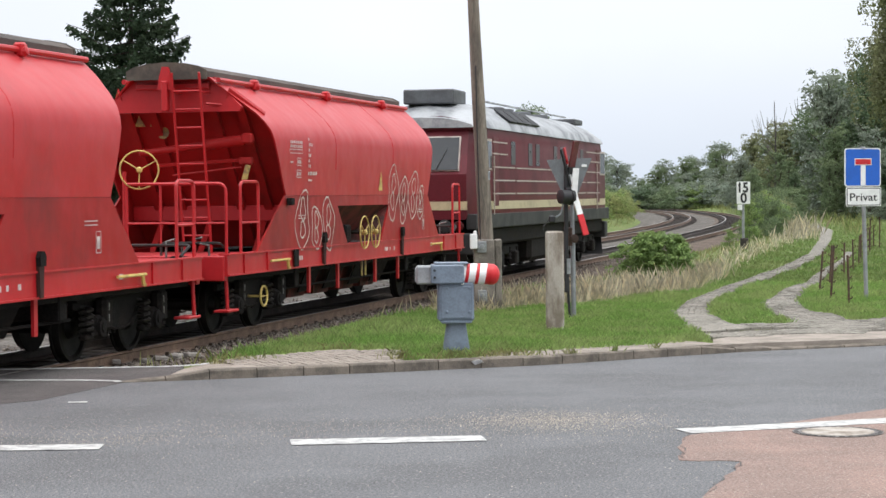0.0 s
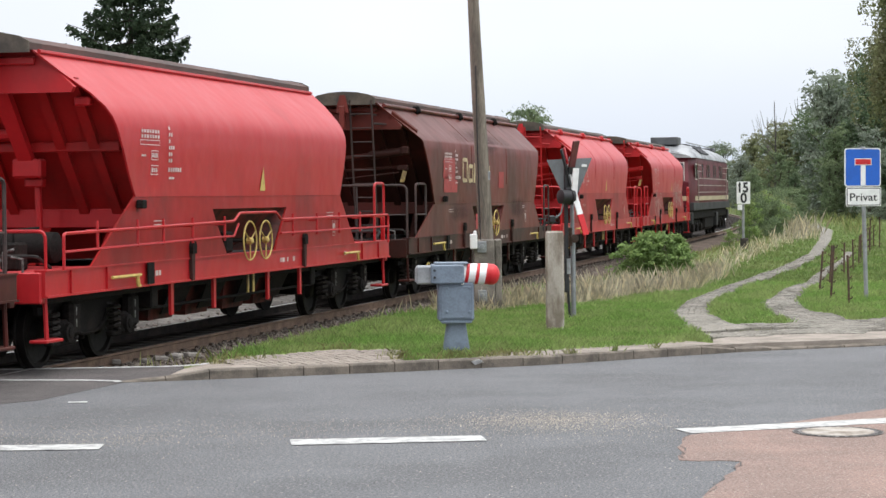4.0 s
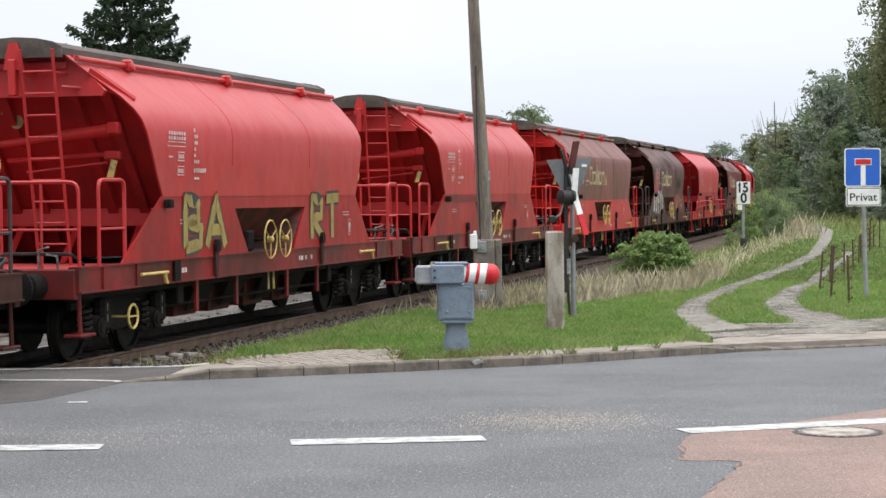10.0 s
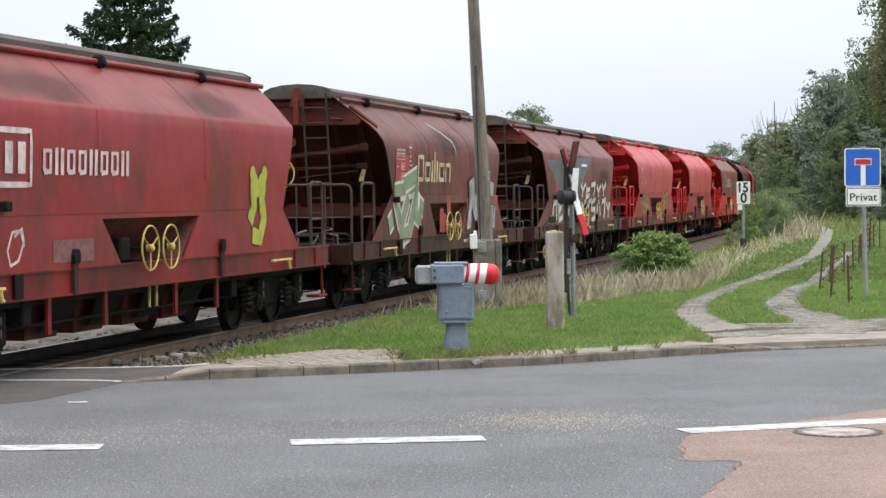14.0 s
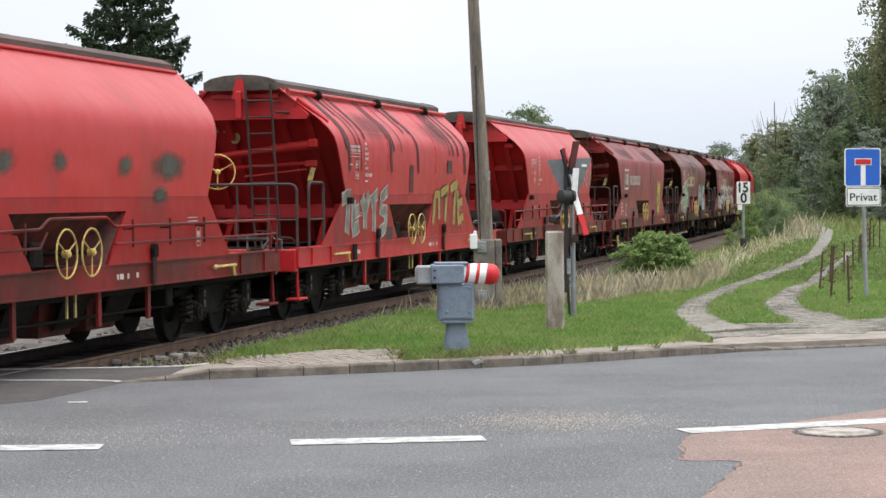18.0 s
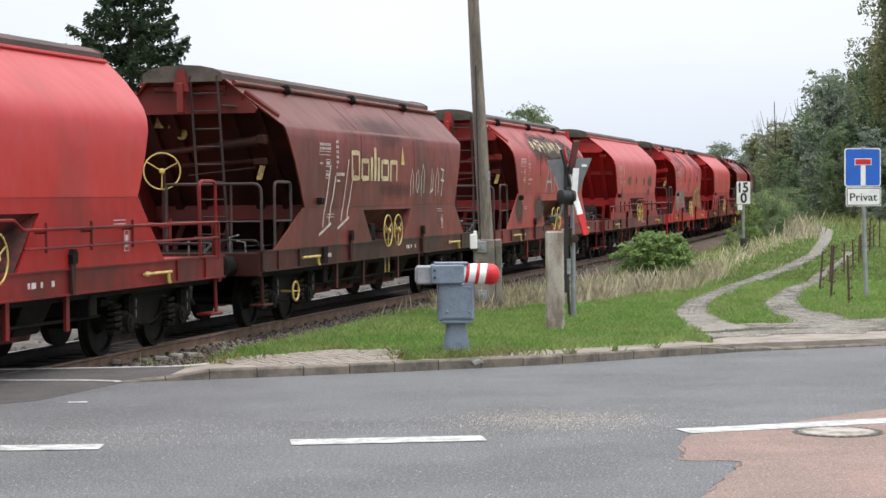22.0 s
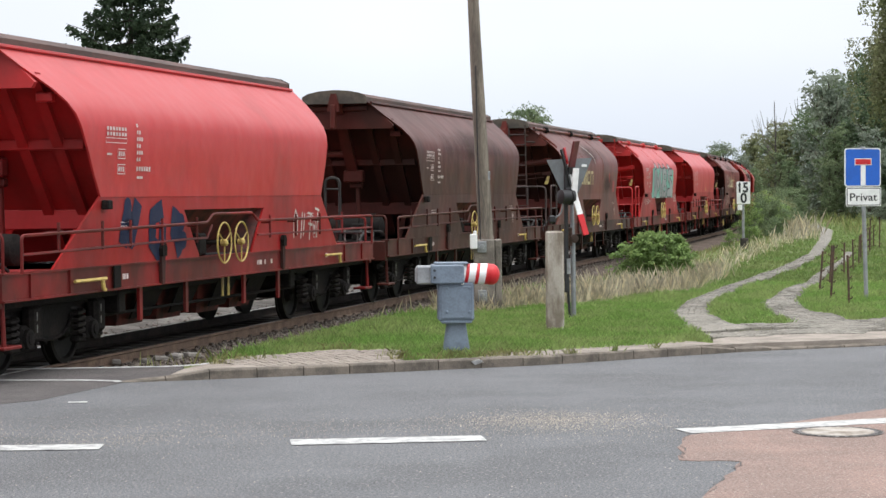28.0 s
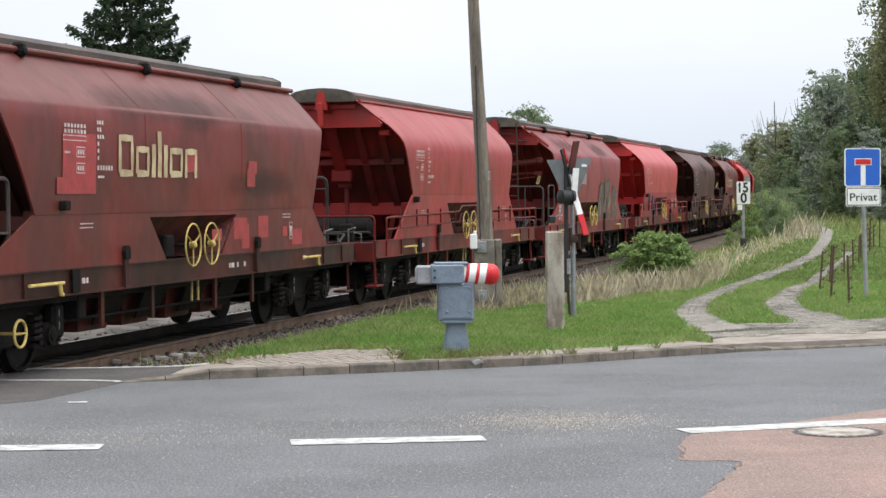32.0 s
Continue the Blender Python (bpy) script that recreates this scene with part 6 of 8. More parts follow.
        put("sill", "sill%d" % sd, lambda: Shape().plate([(sd * e, -7.4, h) for e, h in ((1.3, 0.95), (1.475, 0.95), (1.475, 0.975), (1.445, 0.975), (1.445, 1.262), (1.47, 1.262), (1.47, 1.285), (1.3, 1.285))], (0, 15.4, 0)), frame_coat)
        f, rt = sd * 1.455, (1.97 if form == "short" else 1.88)
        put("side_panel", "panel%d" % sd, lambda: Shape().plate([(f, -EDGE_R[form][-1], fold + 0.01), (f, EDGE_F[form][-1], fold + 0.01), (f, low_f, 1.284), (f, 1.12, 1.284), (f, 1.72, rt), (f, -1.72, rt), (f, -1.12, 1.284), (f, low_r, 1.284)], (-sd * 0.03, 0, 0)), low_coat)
        put("outlet_recess", "recess%d" % sd, lambda: Shape().plate([(sd * 1.42, -1.74, rt + 0.02), (sd * 1.42, 1.74, rt + 0.02), (sd * 0.8, 1.2, 1.29), (sd * 0.8, -1.2, 1.29)], (-sd * 0.03, 0, 0)), RECESS, lab="dark red outlet recess")
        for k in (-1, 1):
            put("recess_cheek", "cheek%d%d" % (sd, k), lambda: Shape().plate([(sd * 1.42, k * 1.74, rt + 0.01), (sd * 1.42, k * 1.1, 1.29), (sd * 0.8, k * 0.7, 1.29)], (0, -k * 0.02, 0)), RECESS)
        for a in (-2.6, 2.6):
            put("bracket", "bracket%d%d" % (sd, a > 0), lambda: Shape().plate([(sd * 1.458, a - 0.08, 1.34), (sd * 1.458, a + 0.07, 1.34), (sd * 1.458, a + 0.08, 1.46), (sd * 1.458, a + 0.03, 1.52), (sd * 1.458, a - 0.05, 1.52), (sd * 1.458, a - 0.09, 1.45)], (sd * 0.06, 0, 0)), GRIME, lab="dark lifting bracket")
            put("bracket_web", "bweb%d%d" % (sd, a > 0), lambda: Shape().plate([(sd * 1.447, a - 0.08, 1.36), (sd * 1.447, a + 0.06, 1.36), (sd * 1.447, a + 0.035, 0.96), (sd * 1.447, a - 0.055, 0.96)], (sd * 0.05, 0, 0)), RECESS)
        for a in (-6.7, -5.6, 6.1, 7.2):
            put("sill_web", "sweb%d%d" % (sd, a * 10), lambda: Shape().plate([(sd * 1.445, a, 0.976), (sd * 1.445, a, 1.262), (sd * 1.472, a, 1.262), (sd * 1.472, a, 0.976)], (0, 0.02, 0)), frame_coat)
        for a in (-3.15, -1.45, 1.0, 2.65):
            put("hanger", "hanger%d%d" % (sd, a * 10), lambda: Shape().box(*slab(sd * 1.34, sd * 1.38), a - 0.05, a + 0.05, 0.5, 0.96), frame_coat)
        for a in (-4.6, 5.75):
            put("pull_handle", "pull%d%d" % (sd, a > 0), lambda: Shape().tube([(sd * 1.51, a - 0.95, 1.12), (sd * 1.51, a, 1.12)], 0.022, 6), YELLOW, lab="yellow release handle")
            put("handle_knob", "knob%d%d" % (sd, a > 0), lambda: Shape().tube([(sd * 1.51, a - 0.12, 1.12), (sd * 1.51, a - 0.08, 0.98), (sd * 1.51, a - 0.04, 0.98)], 0.03, 6), YELLOW)
        put("label_holder", "holder%d" % sd, lambda: Shape().chamfer(*slab(sd * 1.477, sd * 1.497), -4.3, -4.08, 0.98, 1.27, 0.004), GRIME)
        put("corner_lamp", "clamp%d" % sd, lambda: Shape().chamfer(*slab(sd * 1.46, sd * 1.56), -4.62, -4.46, 2.0, 2.12, 0.015), GRIME, lab="small dark signal bracket")
    for a in (-0.37, 0.37):
        put("handwheel", "hw", lambda: hand_wheel(0.3), YELLOW, lab="yellow discharge handwheel", at=pose(1.56, a, 1.47))
        put("spindle", "spindle%d" % (a > 0), lambda: Shape().tube([(0.75, a, 1.47), (1.52, a, 1.47)], 0.03, 6), GRIME)
    put("gearbox", "gbox", lambda: Shape().chamfer(1.0, 1.38, -0.95, -0.62, 1.3, 1.62, 0.03), GRIME, lab="dark discharge gearbox")
    for k, a in enumerate((-2.2, -0.75, 0.85, 2.3)):
        put("outlet_chute", "chute%d" % k, lambda: Shape().plate([(0.95, a - 0.7, 1.0), (0.95, a + 0.62, 1.0), (0.82, a + 0.42, 0.38), (0.82, a - 0.5, 0.38)], (-1.75, 0, 0)), RECESS, lab="dark red discharge chute")
        put("chute_flap", "flap%d" % k, lambda: Shape().plate([(1.2, a - 0.45, 0.95), (1.2, a + 0.4, 0.95), (0.98, a + 0.34, 0.48), (0.98, a - 0.38, 0.48)], (-0.03, 0, -0.01)), GRIME)
    put("underframe", "uframe", lambda: Shape().box(-1.28, 1.28, -7.3, 7.88, 0.86, 1.195), GRIME, lab="grimy underframe")
    for sd in (1, -1):
        put("cross_tie", "xtie%d" % sd, lambda: Shape().chamfer(-1.3, 1.3, sd * 3.6 - 0.12, sd * 3.6 + 0.12, 0.62, 0.96, 0.02), GRIME)
    put("centre_sill", "csill", lambda: Shape().box(-0.3, 0.3, -4.4, 4.6, 0.56, 0.86), GRIME)
    put("brake_rod", "rod", lambda: Shape().tube([(1.1, -3.9, 0.6), (1.1, 4.2, 0.6)], 0.025, 5), GRIME)
    for a in (-0.05, 0.2):
        put("chain_bar", "cbar%d" % (a > 0), lambda: Shape().tube([(1.4, a, 0.95), (1.4, a, 0.66)], 0.02, 5), YELLOW_OLD)
    for y in (0.3 - PIVOT, 0.3 + PIVOT):
        if "bogie" not in SHARED:
            SHARED["bogie"] = bogie(w, y)
            w["first"] = 1
        elif "first" in w.keys() and y > 0 or True:
            src = SHARED["bogie"]
            if src.parent != w or y > 0:
                c = copy_thing(src, pose(0, y, 0))
                c.parent = w
    if "first" in w.keys():
        del w["first"]
    put("beam_end", "xbeam", lambda: Shape().chamfer(-1.42, 1.42, *slab(wall_a(-1, 1.95) - 0.1, wall_a(-1, 1.95) + 0.04), 1.74, 2.0, 0.015), coat)
    put("beam_end", "xbeamf", lambda: Shape().chamfer(-1.42, 1.42, *slab(wall_a(1, 1.95) + 0.1, wall_a(1, 1.95) - 0.04), 1.74, 2.0, 0.015), coat)
    for e in (-0.95, -0.1, 0.85):
        put("end_strut", "estrut%d" % (e * 100), lambda: Shape().plate([(e, wall_a(-1, 1.9) - 0.08, 1.78), (e + 0.1, wall_a(-1, 1.9) - 0.08, 1.78), (e + 0.16, wall_a(-1, 1.9) - 0.75, 1.25), (e + 0.06, wall_a(-1, 1.9) - 0.75, 1.25)], (0, 0.05, 0.02)), end_coat)
    if kind == "ladder" and (form == "long" or rail_coat == coat):
        put("brake_ring", "bring", lambda: Shape().ring((1.36, -5.5, 0.56), (1, 0, 0), 0.16, 0.018, 18).tube([(1.36, -5.64, 0.56), (1.36, -5.36, 0.56)], 0.012, 5).tube([(1.0, -5.5, 0.56), (1.36, -5.5, 0.56)], 0.02, 5), YELLOW, lab="small yellow brake ring")
    for end in (1, -1):
        hy = 8.04 if end > 0 else -7.44
        put("shut_off_cock", "cock%d" % end, lambda: Shape().tube([(0.9, hy - end * 0.05, 1.26), (0.9, hy - end * 0.05, 1.5), (1.05, hy - end * 0.02, 1.54)], 0.018, 5).tube([(1.15, hy - end * 0.05, 1.26), (1.15, hy - end * 0.05, 1.42), (1.02, hy, 1.45)], 0.018, 5), CAP_STEEL, lab="pale shut-off cocks")
        put("air_pipe", "apipe%d" % end, lambda: bent([(0.35, hy - end * 0.12, 1.26), (0.35, hy - end * 0.12, 1.45), (1.3, hy - end * 0.12, 1.45), (1.3, hy - end * 0.5, 1.3)], 0.022, 0.07), SPRING)
    for end in (1, -1):
        if kind == "ladder":
            if end < 0:
                put("ladder", "ladder", ladder_shape, rail_coat)
                put("brake_wheel", "bw", lambda: hand_wheel(0.295), YELLOW, lab="large yellow handbrake wheel", at=pose(-0.06 if form == "short" else -0.34, -7.15, 2.57, 0, 0, -70))
                put("brake_column", "bcol", lambda: Shape().tube([(-0.35, -7.05, 1.25), (-0.35, -7.05, 2.55)], 0.035, 6), frame_coat)
                # end fittings share the end coat, which has their shade painted in
                put("cross_cylinder", "xcyl", lambda: Shape().lathe((-0.75, -5.45 - o, 2.86), (1, 0, 0.11), [(0, 0.04), (0.02, 0.06), (1.1, 0.06), (1.12, 0.09), (1.8, 0.09), (1.82, 0.04)], 12).chamfer(1.02, 1.2, -5.56 - o, -5.4 - o, 2.99, 3.16, 0.03), end_coat, smooth=35)
                put("linkage", "link", lambda: Shape().tube([(-0.5, -5.35 - o, 2.66), (1.05, -5.3 - o, 2.74)], 0.035, 6).chamfer(0.92, 1.14, -5.4 - o, -5.28 - o, 2.66, 2.78, 0.02).tube([(-0.2, -5.4 - o, 2.5), (0.95, -5.36 - o, 2.62)], 0.02, 5), end_coat)
                put("lever", "lever", lambda: Shape().plate([(1.0, -5.46 - o, 2.42), (1.09, -5.46 - o, 2.42), (1.15, -5.46 - o, 2.64), (1.07, -5.46 - o, 2.66)], (0, -0.03, 0)), YELLOW_OLD, lab="worn yellow lever")
                for e in (-0.8, -0.54):
                    y = wall_a(-1, 3.4) - 0.04
                    put("warning_sign", "wsign%d" % (e * 100), lambda: Shape().plate([(e - 0.09, y + 0.03, 3.3), (e + 0.09, y + 0.03, 3.3), (e, y - 0.03, 3.48)], (0, -0.012, 0)), YELLOW_OLD, lab="small yellow warning triangle")
                put("notice", "notice", lambda: Shape().lathe((-0.45, wall_a(-1, 3.2) - 0.06, 3.2), (0, -1, 0), [(0, 0.1), (0.015, 0.1), (0.016, 0.05)], 14), YELLOW_OLD, lab="small worn yellow notice plate")
                for e in (-0.95, 1.0):
                    put("wall_rib", "wrib%d" % (e > 0), lambda: end_post_shape(-1, e), end_coat)
                put("ladder_bracket", "lbr", lambda: Shape().tube([(0.6, -6.0 - o, 3.62), (1.15, -5.5 - o, 3.58)], 0.022, 5), rail_coat)
            if end < 0:
                put("end_railing", "erail%d" % end, lambda: end_railing_shape(end), rail_coat)
                put("side_railing", "srailf%d" % end, lambda: side_railing_shape(end, -1), rail_coat)
            if end < 0 or hoop:
                put("side_railing", "srail%d" % end, lambda: side_railing_shape(end, 1), rail_coat)
        else:
            if end < 0:
                put("hoop", "hoop%d" % end, lambda: bent([(0.06, -7.0, 1.25), (0.06, -7.0, 2.5), (0.36, -7.0, 2.5), (0.36, -7.0, 1.25)], 0.032, 0.14).tube([(0.06, -7.0, 2.28), (0.36, -7.0, 2.28)], 0.02, 5), SPRING, lab="dark grab hoop")
                put("gear_head", "ghead", lambda: Shape().chamfer(-0.2, 0.22, *slab(wall_a(-1, 2.6) - 0.3, wall_a(-1, 2.6) - 0.08), 2.42, 2.68, 0.03).chamfer(-0.12, 0.14, *slab(wall_a(-1, 2.4) - 0.26, wall_a(-1, 2.4) - 0.1), 2.3, 2.42, 0.02).tube([(0.02, wall_a(-1, 2.3) - 0.2, 2.32), (0.05, wall_a(-1, 2.3) - 0.2, 1.25)], 0.05, 8), frame_coat)
                put("mid_beam", "mbeam", lambda: Shape().chamfer(-1.35, 1.35, *slab(wall_a(-1, 2.85) - 0.07, wall_a(-1, 2.85) + 0.02), 2.76, 2.9, 0.015), end_coat)
                put("top_rod", "trod", lambda: Shape().tube([(-1.05, wall_a(-1, 3.4) - 0.1, 3.38), (-0.05, wall_a(-1, 3.55) - 0.2, 3.52)], 0.02, 5), frame_coat)
                for e in (-0.95, 1.0):
                    put("wall_rib", "wribw%d" % (e > 0), lambda: end_post_shape(-1, e), end_coat)
                put("rib_block", "rblock", lambda: Shape().chamfer(0.98, 1.2, *slab(wall_a(-1, 3.4) - 0.22, wall_a(-1, 3.4) - 0.08), 3.34, 3.46, 0.02), coat)
            elif hoop:
                put("side_railing", "srailw", lambda: side_railing_shape(1, 1), frame_coat)
            put("end_railing", "wrail%d" % end, lambda: walk_end_shape(end), frame_coat)
            put("end_post", "wpost%d" % end, lambda: Shape().plate([(-0.12, wall_a(end, 4.0) + end * 0.1, 4.0), (0.12, wall_a(end, 4.0) + end * 0.1, 4.0), (0.1, wall_a(end, 2.45) + end * 0.12, 2.45), (-0.1, wall_a(end, 2.45) + end * 0.12, 2.45)], (0, end * 0.14, 0)), frame_coat)
            put("cross_pipe", "wpipe%d" % end, lambda: Shape().tube([(-1.0, wall_a(end, 3.0) + end * 0.12, 3.0), (-0.1, wall_a(end, 3.0) + end * 0.12, 3.0)], 0.07, 8), frame_coat)
            put("air_tank", "tank%d" % end, lambda: Shape().lathe((-0.2, 0.2 + end * 6.1, 1.52), (1, 0, 0), [(0, 0.1), (0.05, 0.2), (1.1, 0.2), (1.15, 0.1)], 14), GRIME, smooth=35, lab="dark air tank")
            put("valve_block", "valve%d" % end, lambda: Shape().chamfer(0.5, 0.75, *slab(0.2 + end * 6.6, 0.2 + end * 6.9), 1.25, 1.6, 0.03).tube([(0.62, 0.2 + end * 6.75, 1.6), (0.62, 0.2 + end * 6.75, 1.75), (0.95, 0.2 + end * 6.7, 1.78)], 0.02, 5), GRIME)
    if kind != "ladder":
        for sd in (1, -1):
            put("walkway_rail", "walk%d" % sd, lambda: walkway_shape(sd), frame_coat)
    return w


def ladder_shape():
    s = Shape()
    o = OUT[FORM["now"]]
    top, foot = Vector((0, -6.28 - o * 0.9, 4.1)), Vector((-0.06, -5.65 - o * 0.9, 1.25))
    for e in (0.14, 0.6):
        s.tube([top + Vector((e, 0, 0)), foot + Vector((e, 0, 0))], 0.024, 6)
    for k in range(9):
        p = foot.lerp(top, 0.1 + 0.1 * k)
        s.tube([p + Vector((0.14, 0, 0)), p + Vector((0.6, 0, 0))], 0.016, 5)
    for e in (0.14, 0.6):
        s.tube([(e, -6.2 - o * 0.9, 3.8), (e, -5.7 - o * 0.9, 3.8)], 0.02, 5)
    return s


def seam_shape(a):
    """A welded seam down the sloping upper sheet."""
    s = Shape()
    hs = np.linspace(FOLD[FORM["now"]] + 0.45, 3.98, 14)
    for h in hs:
        e = prof_e(h) + 0.003
        s.v += [(e - 0.004, a - 0.014, h), (e + 0.006, a, h + 0.004), (e - 0.004, a + 0.014, h)]
    for k in range(len(hs) - 1):
        for j in range(2):
            s.face((3 * k + j, 3 * k + j + 1, 3 * k + j + 4, 3 * k + j + 3))
    return s


def end_railing_shape(end):
    y = 0.3 + end * 7.5
    s = bent([(-0.25, y, 2.35), (1.36, y, 2.35), (1.36, y, 1.0)], 0.026, 0.14)
    s.tube([(-0.25, y, 2.35), (-0.25, y, 1.22)], 0.026, 6)
    s.tube([(-0.25, y, 1.75), (1.36, y, 1.75)], 0.02, 5)
    for e in (0.3, 0.85):
        s.tube([(e, y, 2.35), (e, y, 1.22)], 0.02, 5)
    return s


def side_railing_shape(end, sd):
    a, b = (-6.7, -5.87) if end < 0 else (7.78, 7.12)
    x = sd * 1.41
    s = bent([(x, a, 1.22), (x, a, 2.38), (x, b, 2.38), (x, b, 1.22)], 0.026, 0.12)
    return s.tube([(x, a, 1.75), (x, b, 1.75)], 0.02, 5)


def walkway_shape(sd):
    x = sd * 1.6
    s = bent([(x, -7.2, 1.28), (x, -7.2, 1.72), (x, -1.2, 1.78), (x, -0.95, 1.9), (x, 0.75, 1.9), (x, 1.0, 1.78), (x, 7.4, 1.78), (x, 7.4, 1.25)], 0.021, 0.06)
    s.tube([(x, -7.2, 1.5), (x, -1.75, 1.56), (x, -1.2, 1.56), (x, -1.0, 1.74)], 0.018, 5).tube([(x, 1.0, 1.56), (x, 7.4, 1.56)], 0.018, 5)
    for a in (-6.2, -4.9, -4.0, -2.9, -1.6, 1.6, 2.9, 4.2, 5.5):
        s.tube([(sd * 1.45, a, 1.74), (x, a, 1.74)], 0.016, 5).tube([(x, a, 1.5), (x, a, 1.86)], 0.02, 5)
    return s


def walk_end_shape(end):
    y = 0.3 + end * 7.5
    s = bent([(-1.2, y, 1.22), (-1.2, y, 1.75), (1.36, y, 1.75), (1.36, y, 1.22)], 0.022, 0.1)
    for e in (-0.4, 0.35):
        s.tube([(e, y, 1.75), (e, y, 1.22)], 0.02, 5)
    return s
# ---------------------------------------------------------------- paint on the wagons' sides
from mathutils.geometry import tessellate_polygon


def on_side(a, h, off=0.005):
    e = prof_e(h) + 0.006 if h > FOLD[FORM["now"]] + 0.005 else 1.455
    return (e + off, a, h)


def ribbon(s, pts, width, off=0.005, close=False):
    """A painted stroke through (along, height) points on the near side."""
    pts = [Vector(p).to_2d() if len(p) == 3 else Vector(p) for p in pts]
    if close:
        pts.append(pts[0].copy())
    fine = []
    for a, b in zip(pts, pts[1:]):
        n = max(1, int((b - a).length / (0.05 if max(a.y, b.y) > 3 else 0.14)))
        fine += [a.lerp(b, k / n) for k in range(n)]
    fine.append(pts[-1])
    i = len(s.v)
    for k, p in enumerate(fine):
        d = fine[min(k + 1, len(fine) - 1)] - fine[max(0, k - 1)]
        d = d.normalized() if d.length > 1e-6 else Vector((1, 0))
        nrm = Vector((-d.y, d.x)) * (width / 2)
        for q in (p + nrm, p - nrm):
            s.v.append(on_side(q.x, q.y, off))
    for k in range(len(fine) - 1):
        s.face((i + 2 * k, i + 2 * k + 1, i + 2 * k + 3, i + 2 * k + 2))


def patch(s, a0, a1, h0, h1, off=0.004, slant=0.0):
    n = max(1, int((h1 - h0) / 0.12))
    i = len(s.v)
    for k in range(n + 1):
        h = h0 + (h1 - h0) * k / n
        s.v += [on_side(a0 + slant * k / n, h, off), on_side(a1 + slant * k / n, h, off)]
    for k in range(n):
        s.face((i + 2 * k, i + 2 * k + 1, i + 2 * k + 3, i + 2 * k + 2))


CREAM = surface("cream_lettering", (0.55, 0.45, 0.27), (0.4, 0.3, 0.18), 0.45, 3, 30, 0.12, 0.7, bump=0)
SILVER = surface("silver_spray", (0.4, 0.4, 0.4), (0.26, 0.26, 0.26), 0.45, 4, 30, 0.12, 0.5, bump=0)
PALE = surface("white_spray", (0.58, 0.55, 0.5), (0.4, 0.36, 0.32), 0.4, 3, 30, 0.1, 0.7, bump=0)
SILVER_GREY = surface("grey_spray", (0.31, 0.315, 0.32), (0.21, 0.215, 0.22), 0.45, 1.6, 30, 0.12, 0.5, bump=0, spec=0.35)
SPRAY_BLACK = surface("black_spray", (0.03, 0.028, 0.028), (0.05, 0.045, 0.042), 0.4, 4, 30, 0.1, 0.6, bump=0)
SPRAY_MINT = surface("mint_spray", (0.16, 0.4, 0.33), (0.22, 0.42, 0.36), 0.4, 3, 30, 0.1, 0.6, bump=0)
SPRAY_OCHRE = surface("ochre_spray", (0.33, 0.24, 0.06), (0.24, 0.17, 0.05), 0.4, 4, 30, 0.12, 0.6, bump=0)
SPRAY_LIME = surface("lime_spray", (0.42, 0.42, 0.05), (0.33, 0.35, 0.05), 0.4, 4, 30, 0.1, 0.6, bump=0)
SPRAY_GREEN = surface("green_spray", (0.22, 0.27, 0.17), (0.15, 0.2, 0.12), 0.4, 3, 30, 0.12, 0.6, bump=0)
SPRAY_BLUE = surface("blue_black_spray", (0.018, 0.024, 0.055), (0.03, 0.034, 0.06), 0.4, 4, 30, 0.1, 0.7, bump=0, spec=0.12)
SMEAR = surface("grey_green_smear", (0.1, 0.1, 0.075), (0.16, 0.09, 0.07), 0.4, 2.5, 30, 0.2, 0.8, bump=0)
PATCH_RED = surface("fresh_red_patch", (0.36, 0.035, 0.036), (0.27, 0.036, 0.036), 0.4, 4, 30, 0.1, 0.55, bump=0)
ORANGE = surface("orange_spray", (0.45, 0.2, 0.03), (0.32, 0.14, 0.03), 0.4, 4, 30, 0.12, 0.6, bump=0)

surface_plate = surface("faded_plate", (0.2, 0.08, 0.075), (0.14, 0.06, 0.055), 0.5, 9, 60, 0.3, 0.7, bump=0)
SMEAR_GREY = surface("grey_green_spray", (0.24, 0.24, 0.2), (0.15, 0.13, 0.11), 0.5, 4, 30, 0.15, 0.6, bump=0)
SOOT_RUN = surface("soot_run", (0.05, 0.02, 0.018), (0.09, 0.02, 0.019), 0.5, 4, 40, 0.2, 0.7, bump=0)

# abstract strokes: bars, hooks, zigzags, loops
SCRAWLS = [[[(0.1, 0), (0.3, 1)], [(0.5, 0.1), (0.7, 0.95)]], [[(0, 0.9), (0.5, 0.7), (0.1, 0.45), (0.6, 0.25), (0.2, 0)]], [[(0.2, 0), (0.1, 0.5), (0.4, 0.95), (0.8, 0.7), (0.75, 0.1)]],
           [[(0.0, 1), (0.75, 0.92)], [(0.1, 0.6), (0.8, 0.55)], [(0.5, 0.9), (0.3, 0)]], [[(0.5, 0.1), (0.15, 0.3), (0.2, 0.75), (0.6, 0.9), (0.85, 0.5), (0.55, 0.1)]], [[(0.1, 0.2), (0.35, 0.9), (0.5, 0.3), (0.85, 1.0)]],
           [[(0.8, 0.95), (0.3, 0.8), (0.25, 0.3), (0.7, 0.0)], [(0.6, 0.5), (0.95, 0.45)]], [[(0.1, 0.05), (0.85, 0.2)], [(0.3, 0.15), (0.45, 1)], [(0.7, 0.2), (0.85, 0.85)]]]


def scrawl(seed, a0, a1, h0, h1, count, slant=0.1):
    """Made-up stroke marks, no letters that mean anything."""
    rng = random.Random(seed)
    out = []
    w = (a1 - a0) / count
    for k in range(count):
        g = rng.choice(SCRAWLS)
        low = h0 + rng.uniform(0, 0.12) * (h1 - h0)
        hi = h1 - rng.uniform(0, 0.2) * (h1 - h0)
